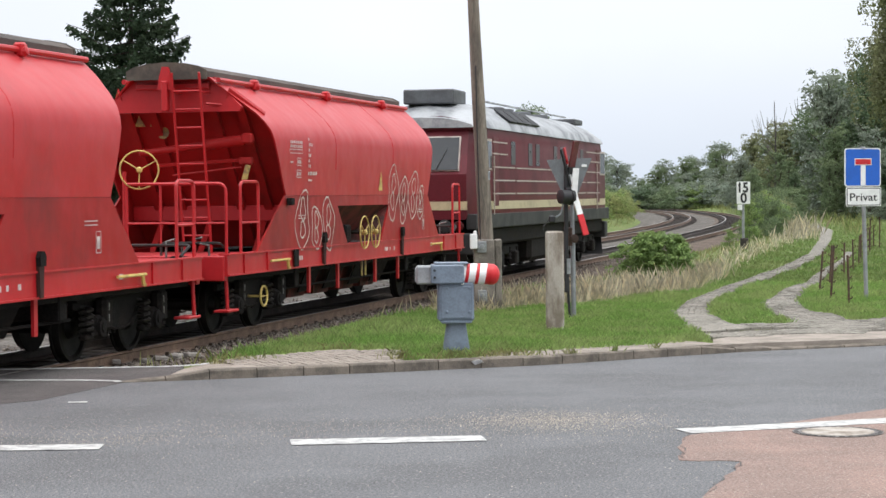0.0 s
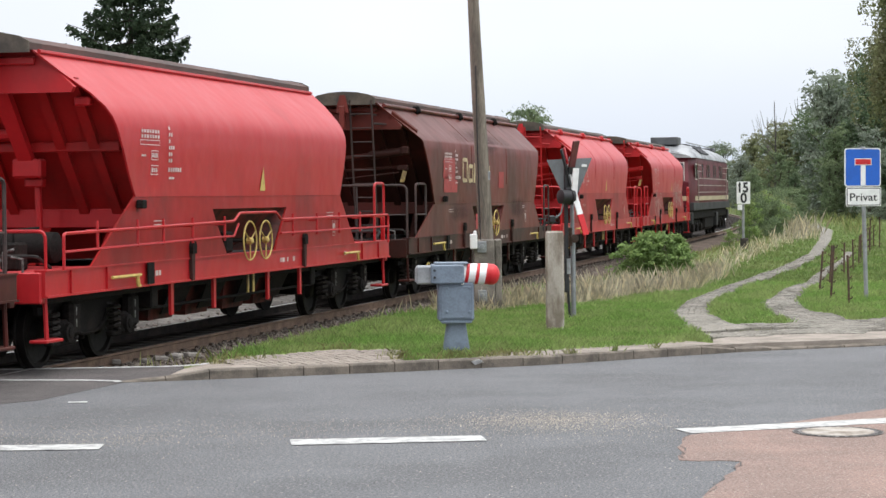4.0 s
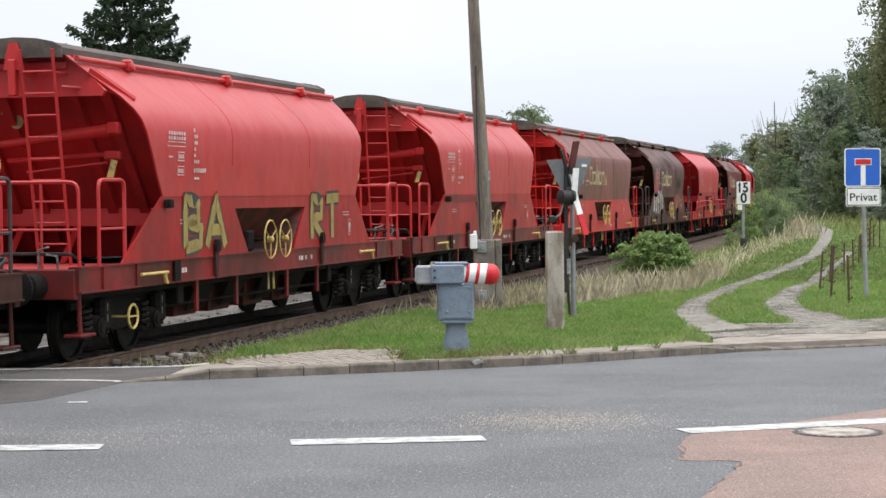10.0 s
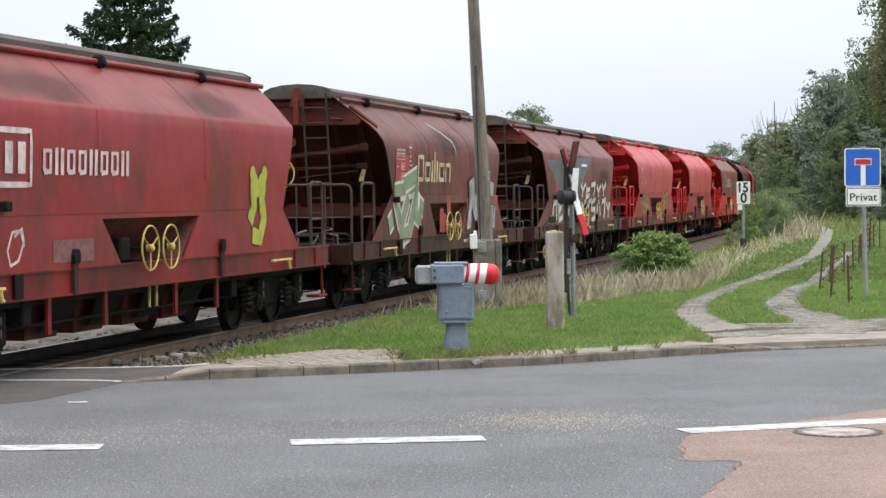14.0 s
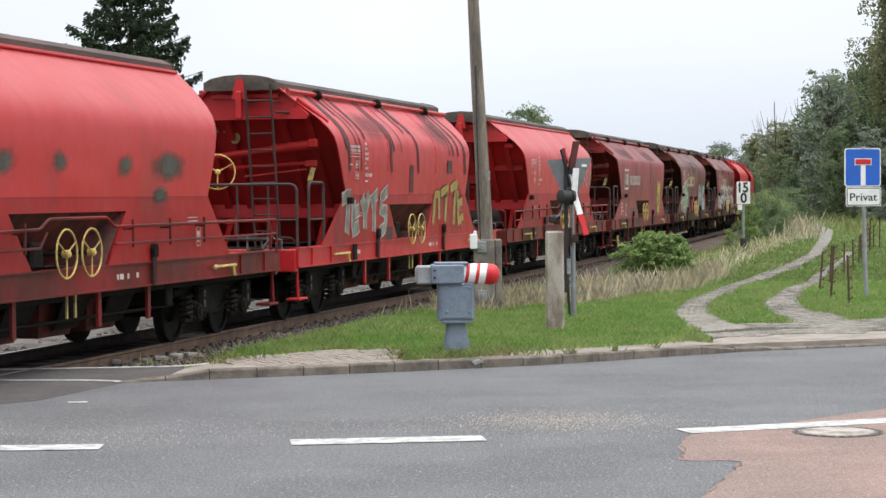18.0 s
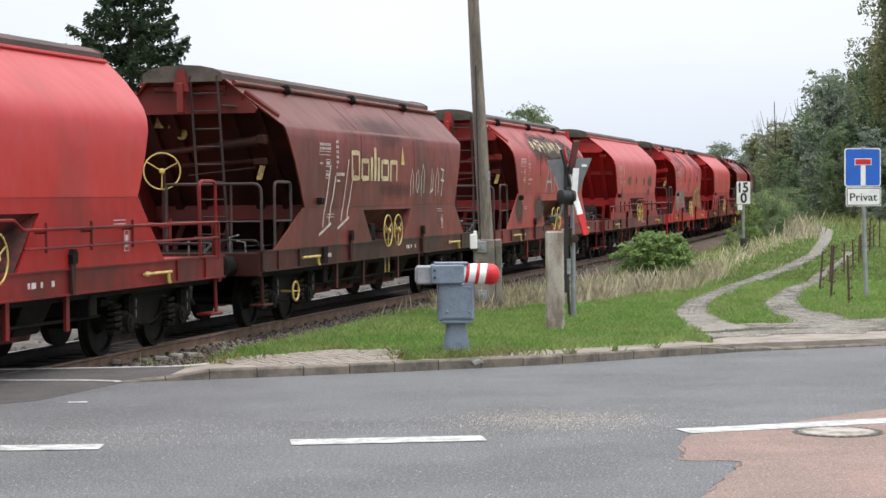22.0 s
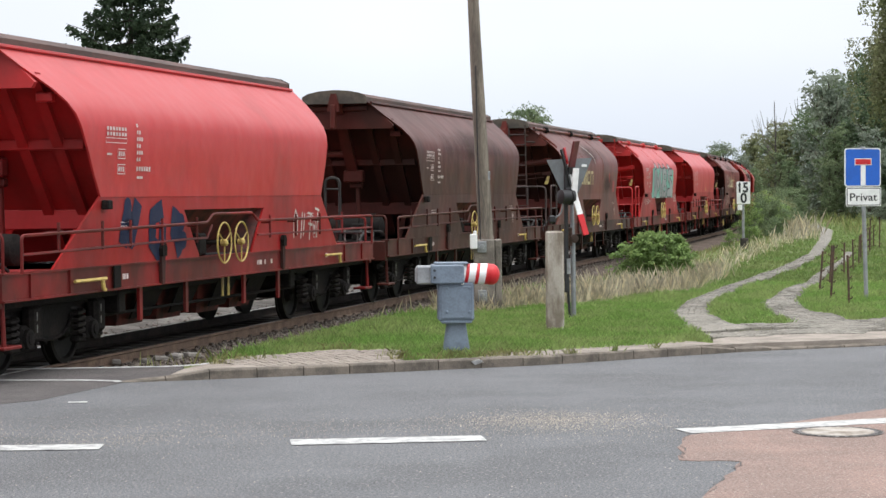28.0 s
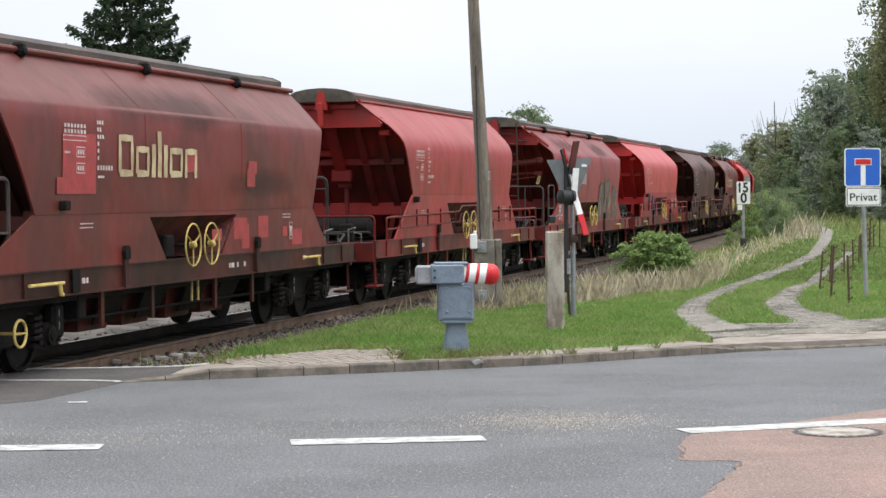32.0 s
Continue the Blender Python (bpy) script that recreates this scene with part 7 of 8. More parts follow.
        for line in g:
            out.append([(a0 + w * (k + 0.1 + 0.8 * x) + slant * y * w, low + (hi - low) * y) for x, y in line])
    return out


GLYPH = {"M": [[(0, 0), (0.1, 1), (0.5, 0.25), (0.9, 1), (1, 0)]], "B": [[(0.1, 0), (0.1, 1), (0.75, 0.9), (0.75, 0.6), (0.15, 0.52), (0.9, 0.4), (0.85, 0.08), (0.1, 0)]], "S": [[(0.9, 0.9), (0.2, 1), (0.1, 0.6), (0.85, 0.42), (0.85, 0.08), (0.05, 0.05)]],
         "A": [[(0, 0), (0.5, 1), (1, 0)], [(0.2, 0.35), (0.8, 0.35)]], "R": [[(0.1, 0), (0.1, 1), (0.85, 0.9), (0.8, 0.55), (0.15, 0.5), (0.95, 0)]], "T": [[(0, 0.97), (1, 1)], [(0.5, 1), (0.5, 0)]], "N": [[(0.05, 0), (0.12, 1), (0.85, 0.05), (0.95, 1)]], "C": [[(0.95, 0.82), (0.6, 1), (0.15, 0.8), (0.05, 0.3), (0.35, 0), (0.95, 0.12)]], "F": [[(0.9, 1), (0.15, 0.95), (0.1, 0)], [(0.12, 0.55), (0.7, 0.58)]], "W": [[(0, 1), (0.2, 0), (0.5, 0.7), (0.75, 0), (1, 1)]], "Y": [[(0, 1), (0.5, 0.5), (1, 1)], [(0.5, 0.5), (0.4, 0)]], "I": [[(0.45, 0), (0.5, 1)]], "Z": [[(0.1, 0.95), (0.9, 1), (0.15, 0.05), (0.95, 0)]], "O": [[(0.5, 0), (0.1, 0.25), (0.12, 0.8), (0.5, 1), (0.9, 0.75), (0.88, 0.2), (0.5, 0)]], "E": [[(0.9, 1), (0.15, 0.95), (0.1, 0), (0.9, 0.05)], [(0.12, 0.5), (0.7, 0.55)]]}


def glyphs(text, a0, a1, h0, h1):
    w = (a1 - a0) / len(text)
    return [[(a0 + w * (k + 0.08 + 0.84 * x), h0 + (h1 - h0) * y) for x, y in line] for k, ch in enumerate(text) for line in GLYPH[ch]]


BLOCKS = [[[(0.95, 1), (0.15, 0.92), (0.12, 0.55), (0.85, 0.5), (0.8, 0.05), (0.1, 0)]], [[(0.1, 0.95), (0.95, 1), (0.6, 0)]], [[(0.45, 0), (0.55, 1)], [(0.1, 0.85), (0.95, 0.98)]], [[(0.1, 0), (0.3, 0.95), (0.8, 0.9), (0.9, 0.05)]], [[(0.15, 1), (0.2, 0), (0.9, 0.1)], [(0.2, 0.55), (0.85, 0.6)]], [[(0.5, 0), (0.5, 0.5), (0.05, 1)], [(0.5, 0.5), (0.95, 0.95)]]]


def blocks(seed, a0, a1, h0, h1, count):
    """Stiff angular stroke marks set close together."""
    rng = random.Random(seed)
    w = (a1 - a0) / count
    out = []
    for k in range(count):
        low, hi, tilt = h0 + rng.uniform(-0.04, 0.1) * (h1 - h0), h1 + rng.uniform(-0.12, 0.06) * (h1 - h0), rng.uniform(-0.1, 0.2)
        for line in rng.choice(BLOCKS):
            out.append([(a0 + w * (k + 0.06 + 0.88 * x + tilt * y), low + (hi - low) * (y + 0.12 * x)) for x, y in line])
    return out


def fill(w, outlines, material, name, lab="", off=0.02, edge=None, edge_width=0.06):
    """Painted areas: each outline is a ring of (along, height) points, with holes after the first ring."""
    FORM["now"] = FORM[w.name]
    s = Shape()
    for rings in outlines:
        pts = [p for ring in rings for p in ring]
        i = len(s.v)
        s.v += [on_side(a, h, off) for a, h in pts]
        for tri in tessellate_polygon([[Vector((a, h, 0)) for a, h in ring] for ring in rings]):
            s.face(tuple(i + k for k in tri))
    part(name, s, material, w, lab, fix=False)
    if edge:
        s = Shape()
        for rings in outlines:
            for ring in rings:
                ribbon(s, list(ring), edge_width, off + 0.004, True)
                for a, h in ring:
                    c = len(s.v)
                    s.v += [on_side(a + edge_width * 0.52 * math.cos(k * math.pi / 4), h + edge_width * 0.52 * math.sin(k * math.pi / 4), off + 0.0045) for k in range(8)]
                    s.face(tuple(range(c, c + 8)))
        part(name + "_outline", s, edge, w, fix=False)


def spray(w, lines, width, fill, edge=None, edge_width=0.05, name="graffiti", lab="", off=0.006):
    FORM["now"] = FORM[w.name]
    if edge:
        s = Shape()
        for ln in lines:
            ribbon(s, ln, width + edge_width, off)
        part("graffiti_outline", s, edge, w, fix=False)
        off += 0.003
    s = Shape()
    for ln in lines:
        ribbon(s, ln, width, off)
        if width > 0.1 and name == "graffiti":
            for a, h in ln[1:-1]:
                c = len(s.v)
                s.v += [on_side(a + width * 0.5 * math.cos(k * math.pi / 4), h + width * 0.5 * math.sin(k * math.pi / 4), off + 0.0008) for k in range(8)]
                s.face(tuple(range(c, c + 8)))
    made = part(name, s, fill, w, lab, fix=False)
    if name == "soot":
        tagged(made, kind="stuff")


def word_bars(w, material, a0=-2.75, a1=0.15, h0=2.42, h1=2.98):
    """Plain letter-sized shapes in place of the operator's name."""
    FORM["now"] = FORM[w.name]
    s = Shape()
    k = (a1 - a0) / 2.85
    x = a0
    for wd, hh, hollow in ((0.5, 1.0, 1), (0.48, 0.75, 1), (0.14, 0.8, 0), (0.14, 1.12, 0), (0.14, 0.8, 0), (0.5, 0.75, 1), (0.48, 0.75, 2)):
        wd *= k
        top = h0 + (h1 - h0) * hh
        if hollow == 0:
            patch(s, x, x + wd, h0, top, 0.006)
        elif hollow == 1:
            ribbon(s, [(x + 0.05, h0 + 0.05), (x + 0.05, top - 0.05), (x + wd - 0.05, top - 0.05), (x + wd - 0.05, h0 + 0.05)], 0.095, 0.006, True)
        else:
            ribbon(s, [(x + 0.05, h0), (x + 0.05, top - 0.05), (x + wd - 0.05, top - 0.05), (x + wd - 0.05, h0)], 0.095, 0.006)
        x += wd + 0.075 * k
    part("wordmark", s, material, w, "cream painted wordmark shapes", fix=False)


def freight_mark(w, a0=-4.74):
    """White box and bars in place of the other operator's name, and the red data plate."""
    FORM["now"] = FORM[w.name]
    s = Shape()
    ribbon(s, [(a0, 2.31), (a0 + 0.9, 2.31), (a0 + 0.9, 2.94), (a0, 2.94)], 0.07, 0.006, True)
    for q in (0.22, 0.55):
        patch(s, a0 + q, a0 + q + 0.2, 2.44, 2.81, 0.006)
    x = a0 + 1.22
    for k in range(8):
        if k % 3 == 1:
            patch(s, x, x + 0.09, 2.43, 2.76, 0.006)
            patch(s, x + 0.16, x + 0.25, 2.43, 2.76, 0.006)
        else:
            ribbon(s, [(x + 0.04, 2.47), (x + 0.21, 2.47), (x + 0.21, 2.72), (x + 0.04, 2.72)], 0.08, 0.006, True)
        x += 0.335
    part("wordmark", s, WHITE_MARK, w, "white painted wordmark shapes", fix=False)
    s = Shape()
    patch(s, -5.45, -4.75, 1.36, 1.88, 0.006)
    part("data_plate", s, PATCH_RED, w, "red data plate with white bars", fix=False)
    s = Shape()
    for h, n in ((1.76, 3), (1.64, 3), (1.52, 5), (1.42, 2)):
        for c in range(n):
            patch(s, -5.38 + 0.12 * c, -5.3 + 0.12 * c, h, h + 0.07, 0.009)
    tagged(part("plate_lettering", s, WHITE_MARK, w, fix=False), kind="stuff")
    s = Shape()
    patch(s, -3.2, -2.0, 1.36, 1.64, 0.006)
    part("faded_plate", s, surface_plate, w, "faded reddish grey plate", fix=False)
    s = Shape()
    ribbon(s, [(-4.2 + 0.22 * math.cos(k), 1.58 + 0.22 * math.sin(k * 1.1)) for k in range(9)], 0.04, 0.006)
    part("scribble", s, PALE, w, fix=False)


def data_marks(w, seed, tone=None):
    """Bars in place of the small white wagon data."""
    FORM["now"] = FORM[w.name]
    rng = random.Random(seed)
    s = Shape()
    # a row of small figures in a frame, columns of figures beside it
    for r in range(2):
        for c in range(7):
            patch(s, -4.5 + 0.095 * c, -4.44 + 0.095 * c, 2.95 + 0.07 * r, 2.995 + 0.07 * r, 0.006)
    ribbon(s, [(-4.54, 2.86), (-3.86, 2.86), (-3.86, 2.92), (-4.54, 2.92)], 0.01, 0.006, True)
    for r in range(6):
        x = -3.52
        for c in range(rng.choice((1, 2, 3))):
            patch(s, x, x + 0.05, 3.08 - 0.09 * r, 3.13 - 0.09 * r, 0.006)
            x += 0.075
    for h in (2.66, 2.46):
        ribbon(s, [(-4.15, h), (-3.9, h), (-3.9, h + 0.12), (-4.15, h + 0.12)], 0.012, 0.006, True)
        for c in range(3):
            patch(s, -4.12 + 0.07 * c, -4.075 + 0.07 * c, h + 0.03, h + 0.09, 0.006)
    patch(s, -4.5, -4.34, 2.7, 2.725, 0.006)
    for k in range(6):
        patch(s, -3.52 + 0.085 * k, -3.465 + 0.085 * k, 2.5, 2.56, 0.006)
    patch(s, -3.5, -3.3, 2.4, 2.43, 0.006)
    for a, h in ((-4.0, 1.82), (-4.0, 1.77), (3.9, 1.85), (3.9, 1.8)):
        patch(s, a, a + 0.4, h, h + 0.013, 0.006)
    ribbon(s, [(4.25, 1.45), (4.4, 1.45), (4.4, 1.72), (4.25, 1.72)], 0.015, 0.006, True)
    patch(s, 4.28, 4.37, 1.5, 1.66, 0.006)
    tagged(part("data_lettering", s, tone or WHITE_MARK, w, "small white painted data marks", fix=False), kind="stuff")
    low = Shape()
    for a, wd in ((-4.05, 0.07), (-3.93, 0.1), (-3.8, 0.06), (1.4, 0.06), (1.5, 0.12), (1.75, 0.06), (2.05, 0.08), (5.0, 0.12)):
        low.box(1.446, 1.449, a, a + wd, 1.08, 1.15)
    tagged(part("sill_lettering", low, tone or WHITE_MARK, w), kind="stuff")


def warning_triangle(w, a=0.25, h=2.24):
    FORM["now"] = FORM[w.name]
    s = Shape()
    s.v += [on_side(a, h, 0.006), on_side(a + 0.26, h, 0.006), on_side(a + 0.13, h + 0.38, 0.006)]
    s.face((0, 1, 2))
    part("warning_triangle", s, YELLOW, w, "yellow warning triangle", fix=False)


def red_patches(w, seed, count):
    rng = random.Random(seed)
    FORM["now"] = FORM[w.name]
    s = Shape()
    patch(s, -4.55, -3.55, 2.2, 2.95, 0.003)
    part("paint_patch", s, PATCH_RED, w, "fresh red touch-up patch", fix=False)
    for _ in range(count):
        a, h = rng.uniform(-5, 4.6), rng.choice((1.35, 1.5, 1.75, 2.2, 2.3, 2.5))
        s = Shape()
        patch(s, a, a + rng.uniform(0.18, 0.6), h, h + rng.uniform(0.15, 0.4), 0.003 + 0.0005 * _)
        part("paint_patch", s, PATCH_RED, w, "fresh red touch-up patch", fix=False)


def stain(name, tone, cover, scale, low=0.95):
    """Thin blotchy film that fades out towards the edges of its patch and lets the paint show through."""
    m = surface(name, tone, tuple(c * 0.75 for c in tone), 0.5, 5, 40, 0.15, 0.8, bump=0)
    n, l = m.node_tree.nodes, m.node_tree.links
    co = n.new("ShaderNodeTexCoord")
    sep = n.new("ShaderNodeSeparateXYZ")
    l.new(co.outputs["Generated"], sep.inputs[0])
    edge = []
    for axis in ("Y", "Z"):
        pp = n.new("ShaderNodeMath")
        pp.operation = "PINGPONG"
        pp.inputs[1].default_value = 0.5
        l.new(sep.outputs[axis], pp.inputs[0])
        mr = n.new("ShaderNodeMapRange")
        mr.inputs["From Max"].default_value = 0.42
        l.new(pp.outputs[0], mr.inputs["Value"])
        edge.append(mr.outputs["Result"])
    mul = n.new("ShaderNodeMath")
    mul.operation = "MULTIPLY"
    l.new(edge[0], mul.inputs[0])
    l.new(edge[1], mul.inputs[1])
    nz = n.new("ShaderNodeTexNoise")
    nz.inputs["Scale"].default_value, nz.inputs["Detail"].default_value = scale, 5
    l.new(co.outputs["Object"], nz.inputs["Vector"])
    add = n.new("ShaderNodeMath")
    add.operation = "ADD"
    l.new(nz.outputs["Fac"], add.inputs[0])
    l.new(mul.outputs[0], add.inputs[1])
    mr = n.new("ShaderNodeMapRange")
    mr.inputs["From Min"].default_value, mr.inputs["From Max"].default_value, mr.inputs["To Max"].default_value = low, low + 0.5, cover
    l.new(add.outputs[0], mr.inputs["Value"])
    tr = n.new("ShaderNodeBsdfTransparent")
    mx = n.new("ShaderNodeMixShader")
    l.new(mr.outputs["Result"], mx.inputs[0])
    l.new(tr.outputs[0], mx.inputs[1])
    l.new(n["Principled BSDF"].outputs[0], mx.inputs[2])
    l.new(mx.outputs[0], n["Material Output"].inputs["Surface"])
    return m


SILVER_HAZE = stain("silver_haze", (0.42, 0.425, 0.43), 0.9, 1.2)
STAIN_GREEN = stain("grey_green_stain", (0.085, 0.09, 0.07), 0.85, 3.0)
STAIN_HEAVY = stain("heavy_soot", (0.062, 0.038, 0.032), 0.8, 0.9, 0.66)
STAIN_SOOT = stain("soot_stain", (0.055, 0.03, 0.026), 0.4, 0.8)


def smears(w, spots, material, lab="blotchy overpainted smear"):
    """One soft stain for each stretch (along from, to, height from, to)."""
    FORM["now"] = FORM[w.name]
    for k, (a0, a1, h0, h1) in enumerate(spots):
        s = Shape()
        patch(s, a0, a1, h0, h1, 0.004 + 0.0004 * k)
        part("smear", s, material, w, lab, fix=False)


def decorate(wagons):
    W = dict(enumerate(wagons, 1))
    for i, w in W.items():
        if i not in (11, 22):
            data_marks(w, i, None)
    for i in (3, 5, 6, 9, 10, 16, 19, 24):
        word_bars(W[i], CREAM, *((-2.6, 0.6) if i in (5, 16) else (-2.85, 0.0)))
    for i, a in ((1, 0.9), (2, 0.2), (4, 0.35), (6, 0.2), (16, 0.85), (17, 0.4), (18, 1.6)):
        if i != 18:
            warning_triangle(W[i], a, {16: 2.75, 6: 2.42}.get(i, 2.24))
    for i in (11, 22):
        freight_mark(W[i])
    for i, n in ((3, 7), (5, 9), (9, 5), (10, 8), (19, 3), (24, 10)):
        red_patches(W[i], 40 + i, n)
    rng = random.Random(19)
    for a0, h0, big in ((-3.75, 1.75, 1.0), (-3.0, 1.6, 0.8), (-2.3, 1.66, 0.9), (1.95, 2.2, 1.0), (2.75, 2.05, 0.9), (3.5, 2.15, 1.0), (4.1, 2.0, 0.7)):
        loops = []
        for r, dh in ((0.36 * big, 0.0), (0.13 * big, 0.18 * big), (0.12 * big, -0.16 * big)):
            p, q = rng.uniform(0, 6), rng.uniform(0, 6)
            loops.append([(a0 + 0.08 * dh + r * (1 + 0.22 * math.sin(3 * k * math.pi / 10 + p)) * math.cos(k * math.pi / 10), h0 + dh + r * 1.35 * (1 + 0.15 * math.cos(2 * k * math.pi / 10 + q)) * math.sin(k * math.pi / 10)) for k in range(21)])
        spray(W[1], loops, 0.028, PALE, lab="white outlined bubble graffiti")
    spray(W[5], scrawl(11, -5.0, -1.9, 1.35, 2.3, 5, 0.25), 0.13, PALE, SPRAY_BLACK, 0.05, lab="pale graffiti letters")
    spray(W[5], scrawl(12, 2.0, 3.9, 1.4, 2.2, 3), 0.07, ORANGE)
    spray(W[7], scrawl(13, -4.3, -0.6, 1.95, 2.15, 16), 0.04, SPRAY_BLACK, lab="row of thin dark scribble")
    spray(W[8], glyphs("BA", -3.95, -2.1, 1.42, 2.12), 0.17, SPRAY_OCHRE, SPRAY_BLACK, 0.09, lab="yellow and black graffiti letters")
    spray(W[8], glyphs("RT", 1.95, 3.7, 1.42, 2.12), 0.17, SPRAY_OCHRE, SPRAY_BLACK, 0.09)
    spray(W[9], blocks(21, -5.0, 5.4, 1.34, 1.9, 11), 0.16, PALE, SPRAY_BLACK, 0.06, lab="white block graffiti along the side")
    spray(W[9], blocks(22, -3.6, 4.4, 2.0, 2.42, 8), 0.15, PALE, SPRAY_BLACK, 0.06)
    spray(W[10], [[(-4.6, 2.2), (-2.9, 2.3), (-3.0, 1.95), (-3.5, 1.4), (-4.2, 1.3)], [(-4.5, 2.1), (-4.1, 1.5), (-3.5, 2.1)], [(-3.9, 2.35), (-2.9, 2.55)], [(-3.0, 2.1), (-2.3, 1.85)], [(-3.1, 1.8), (-2.5, 1.6)], [(-4.7, 1.7), (-5.0, 1.55)]], 0.3, SPRAY_GREEN, PALE, 0.12, lab="green graffiti with white edges")
    nc = [[[(1.55, 1.36), (2.0, 1.4), (2.1, 1.95), (2.42, 1.58), (2.64, 1.64), (3.02, 2.62), (2.72, 2.76), (2.5, 2.25), (2.2, 2.76), (1.72, 2.62), (1.85, 2.2)]],
          [[(4.38, 2.6), (3.6, 2.7), (3.22, 2.35), (3.12, 1.75), (3.42, 1.36), (4.5, 1.36), (4.62, 1.98), (4.05, 2.02), (3.82, 1.9), (3.76, 2.1), (3.95, 2.24), (4.35, 2.2)]]]
    nc = [[[(a, 1.34 + (h - 1.36) * 0.88) for a, h in ring] for ring in letter] for letter in nc]
    fill(W[10], nc, SILVER, "graffiti", "silver graffiti letters", edge=SPRAY_BLACK, edge_width=0.03)
    spray(W[10], scrawl(36, 1.7, 2.9, 1.6, 2.5, 3), 0.02, SPRAY_BLACK, name="graffiti_scribble", off=0.026)
    spray(W[10], scrawl(37, 3.3, 4.5, 1.5, 1.95, 6), 0.02, SPRAY_BLACK, name="graffiti_scribble", off=0.026)
    spray(W[11], [[(4.0, 1.55), (4.35, 1.5), (4.55, 1.8), (4.4, 2.1), (4.5, 2.5), (4.2, 2.25), (3.95, 2.5), (4.05, 2.0), (3.9, 1.75)]], 0.26, SPRAY_LIME, SPRAY_BLACK, 0.05, lab="yellow-green graffiti blob")
    spray(W[12], scrawl(41, 3.2, 5.0, 2.3, 3.0, 3), 0.06, SILVER)
    rng = random.Random(131)
    runs = []
    for k in range(26):
        a = rng.uniform(-5.0, 4.8)
        end = rng.choice((3.6, 3.4, 3.2, 3.0, 2.6))
        runs.append([(a + (3.96 - h) * 0.22 + rng.uniform(-0.03, 0.03), h) for h in np.linspace(3.96, end, 6)])
    spray(W[13], runs[::2], 0.13, SOOT_RUN, name="soot", lab="dark soot runs from the roof edge")
    spray(W[13], runs[1::2], 0.05, SOOT_RUN, name="soot", lab="dark soot runs from the roof edge")
    for i, spots in ((3, [(-4.5, 4.5, 3.0, 3.9), (-5, -1, 1.3, 2.2), (1.5, 5, 1.3, 2.3)]), (5, [(-4.2, 4.2, 2.9, 3.8), (1.2, 4.6, 2.0, 3.0), (-4.6, -1.2, 1.3, 2.0)]), (9, [(-4.5, 1.0, 2.9, 3.8), (2.0, 6.0, 2.0, 3.2)]), (10, [(-4.0, 4.0, 2.8, 3.8), (0.5, 4.5, 1.3, 2.4)]), (13, [(-5.0, 0.0, 3.0, 3.95), (0.0, 5.0, 3.0, 3.95), (3.0, 4.8, 1.5, 2.6)]), (16, [(-5.0, 5.0, 2.9, 3.9), (-2, 3, 1.9, 2.6)]), (19, [(-4.4, 4.4, 2.9, 3.9), (1.0, 4.6, 1.9, 3.0)]), (20, [(-4.4, 4.4, 2.6, 3.9)]), (24, [(-6, 5, 2.9, 3.9), (0, 5.5, 1.9, 2.8)]), (11, [(-6, 0, 3.1, 3.95), (0, 5.8, 3.1, 3.95)]), (22, [(-6, 0, 3.1, 3.95), (0, 5.8, 3.1, 3.95)])):
        smears(W[i], spots, STAIN_SOOT, "dark soot film on the paint")
    spray(W[13], [[(-0.1, 2.2), (-0.1, 2.75)], [(2.9, 2.75), (3.35, 2.75)], [(-2.0, 1.4), (-1.5, 1.4)]], 0.28, SOOT_RUN, name="dark_patch")
    spray(W[13], blocks(51, -5.0, -1.9, 1.42, 2.12, 5), 0.19, SMEAR_GREY, SILVER, 0.07, lab="grey graffiti letters with pale edges")
    spray(W[13], blocks(52, 1.6, 4.6, 1.45, 2.25, 4), 0.19, SPRAY_OCHRE, SOOT_RUN, 0.05, lab="ochre graffiti letters")
    smears(W[14], [(-2.8, -1.2, 2.3, 2.85), (-0.8, 0.1, 2.35, 2.85), (1.1, 2.1, 2.3, 2.85), (2.1, 4.2, 2.2, 2.95), (-4.1, -3.4, 1.8, 2.5), (2.4, 3.3, 1.95, 2.4)], STAIN_GREEN)
    spray(W[15], glyphs("ARE", -1.2, 2.2, 2.2, 3.0), 0.07, SILVER, lab="sprayed silver letters")
    spray(W[15], scrawl(71, -2.6, 2.2, 3.25, 3.62, 7), 0.07, CREAM)
    smears(W[15], [(-3.6, 4.9, 2.75, 3.85), (-4.4, 4.9, 2.9, 3.9), (1.0, 5.1, 2.4, 3.7), (-5.3, -3.9, 1.25, 2.2), (-2.9, -1.0, 1.25, 2.25), (0.8, 2.6, 1.25, 2.25)], STAIN_HEAVY, "dark soot patch on the paint")
    spray(W[16], scrawl(81, -4.7, -2.5, 1.35, 2.85, 2, 0.3), 0.045, PALE, lab="white graffiti scrawls")
    spray(W[16], scrawl(82, 1.5, 2.8, 2.05, 2.85, 3), 0.035, PALE)
    spray(W[16], scrawl(83, 3.1, 4.5, 2.1, 2.75, 3), 0.035, PALE)
    FORM["now"] = "short"
    s = Shape()
    patch(s, -2.72, 3.62, 1.96, 3.08, 0.012, 0.06)
    part("graffiti_ground", s, SPRAY_MINT, W[18], "mint painted graffiti ground", fix=False)
    spray(W[18], [[(-2.72, 1.96), (-2.68, 3.05)], [(3.62, 1.96), (3.66, 3.05)], [(-2.72, 2.17), (3.62, 2.17)], [(-2.72, 1.96), (3.62, 1.96)]], 0.022, PALE, name="graffiti_rim", off=0.014)
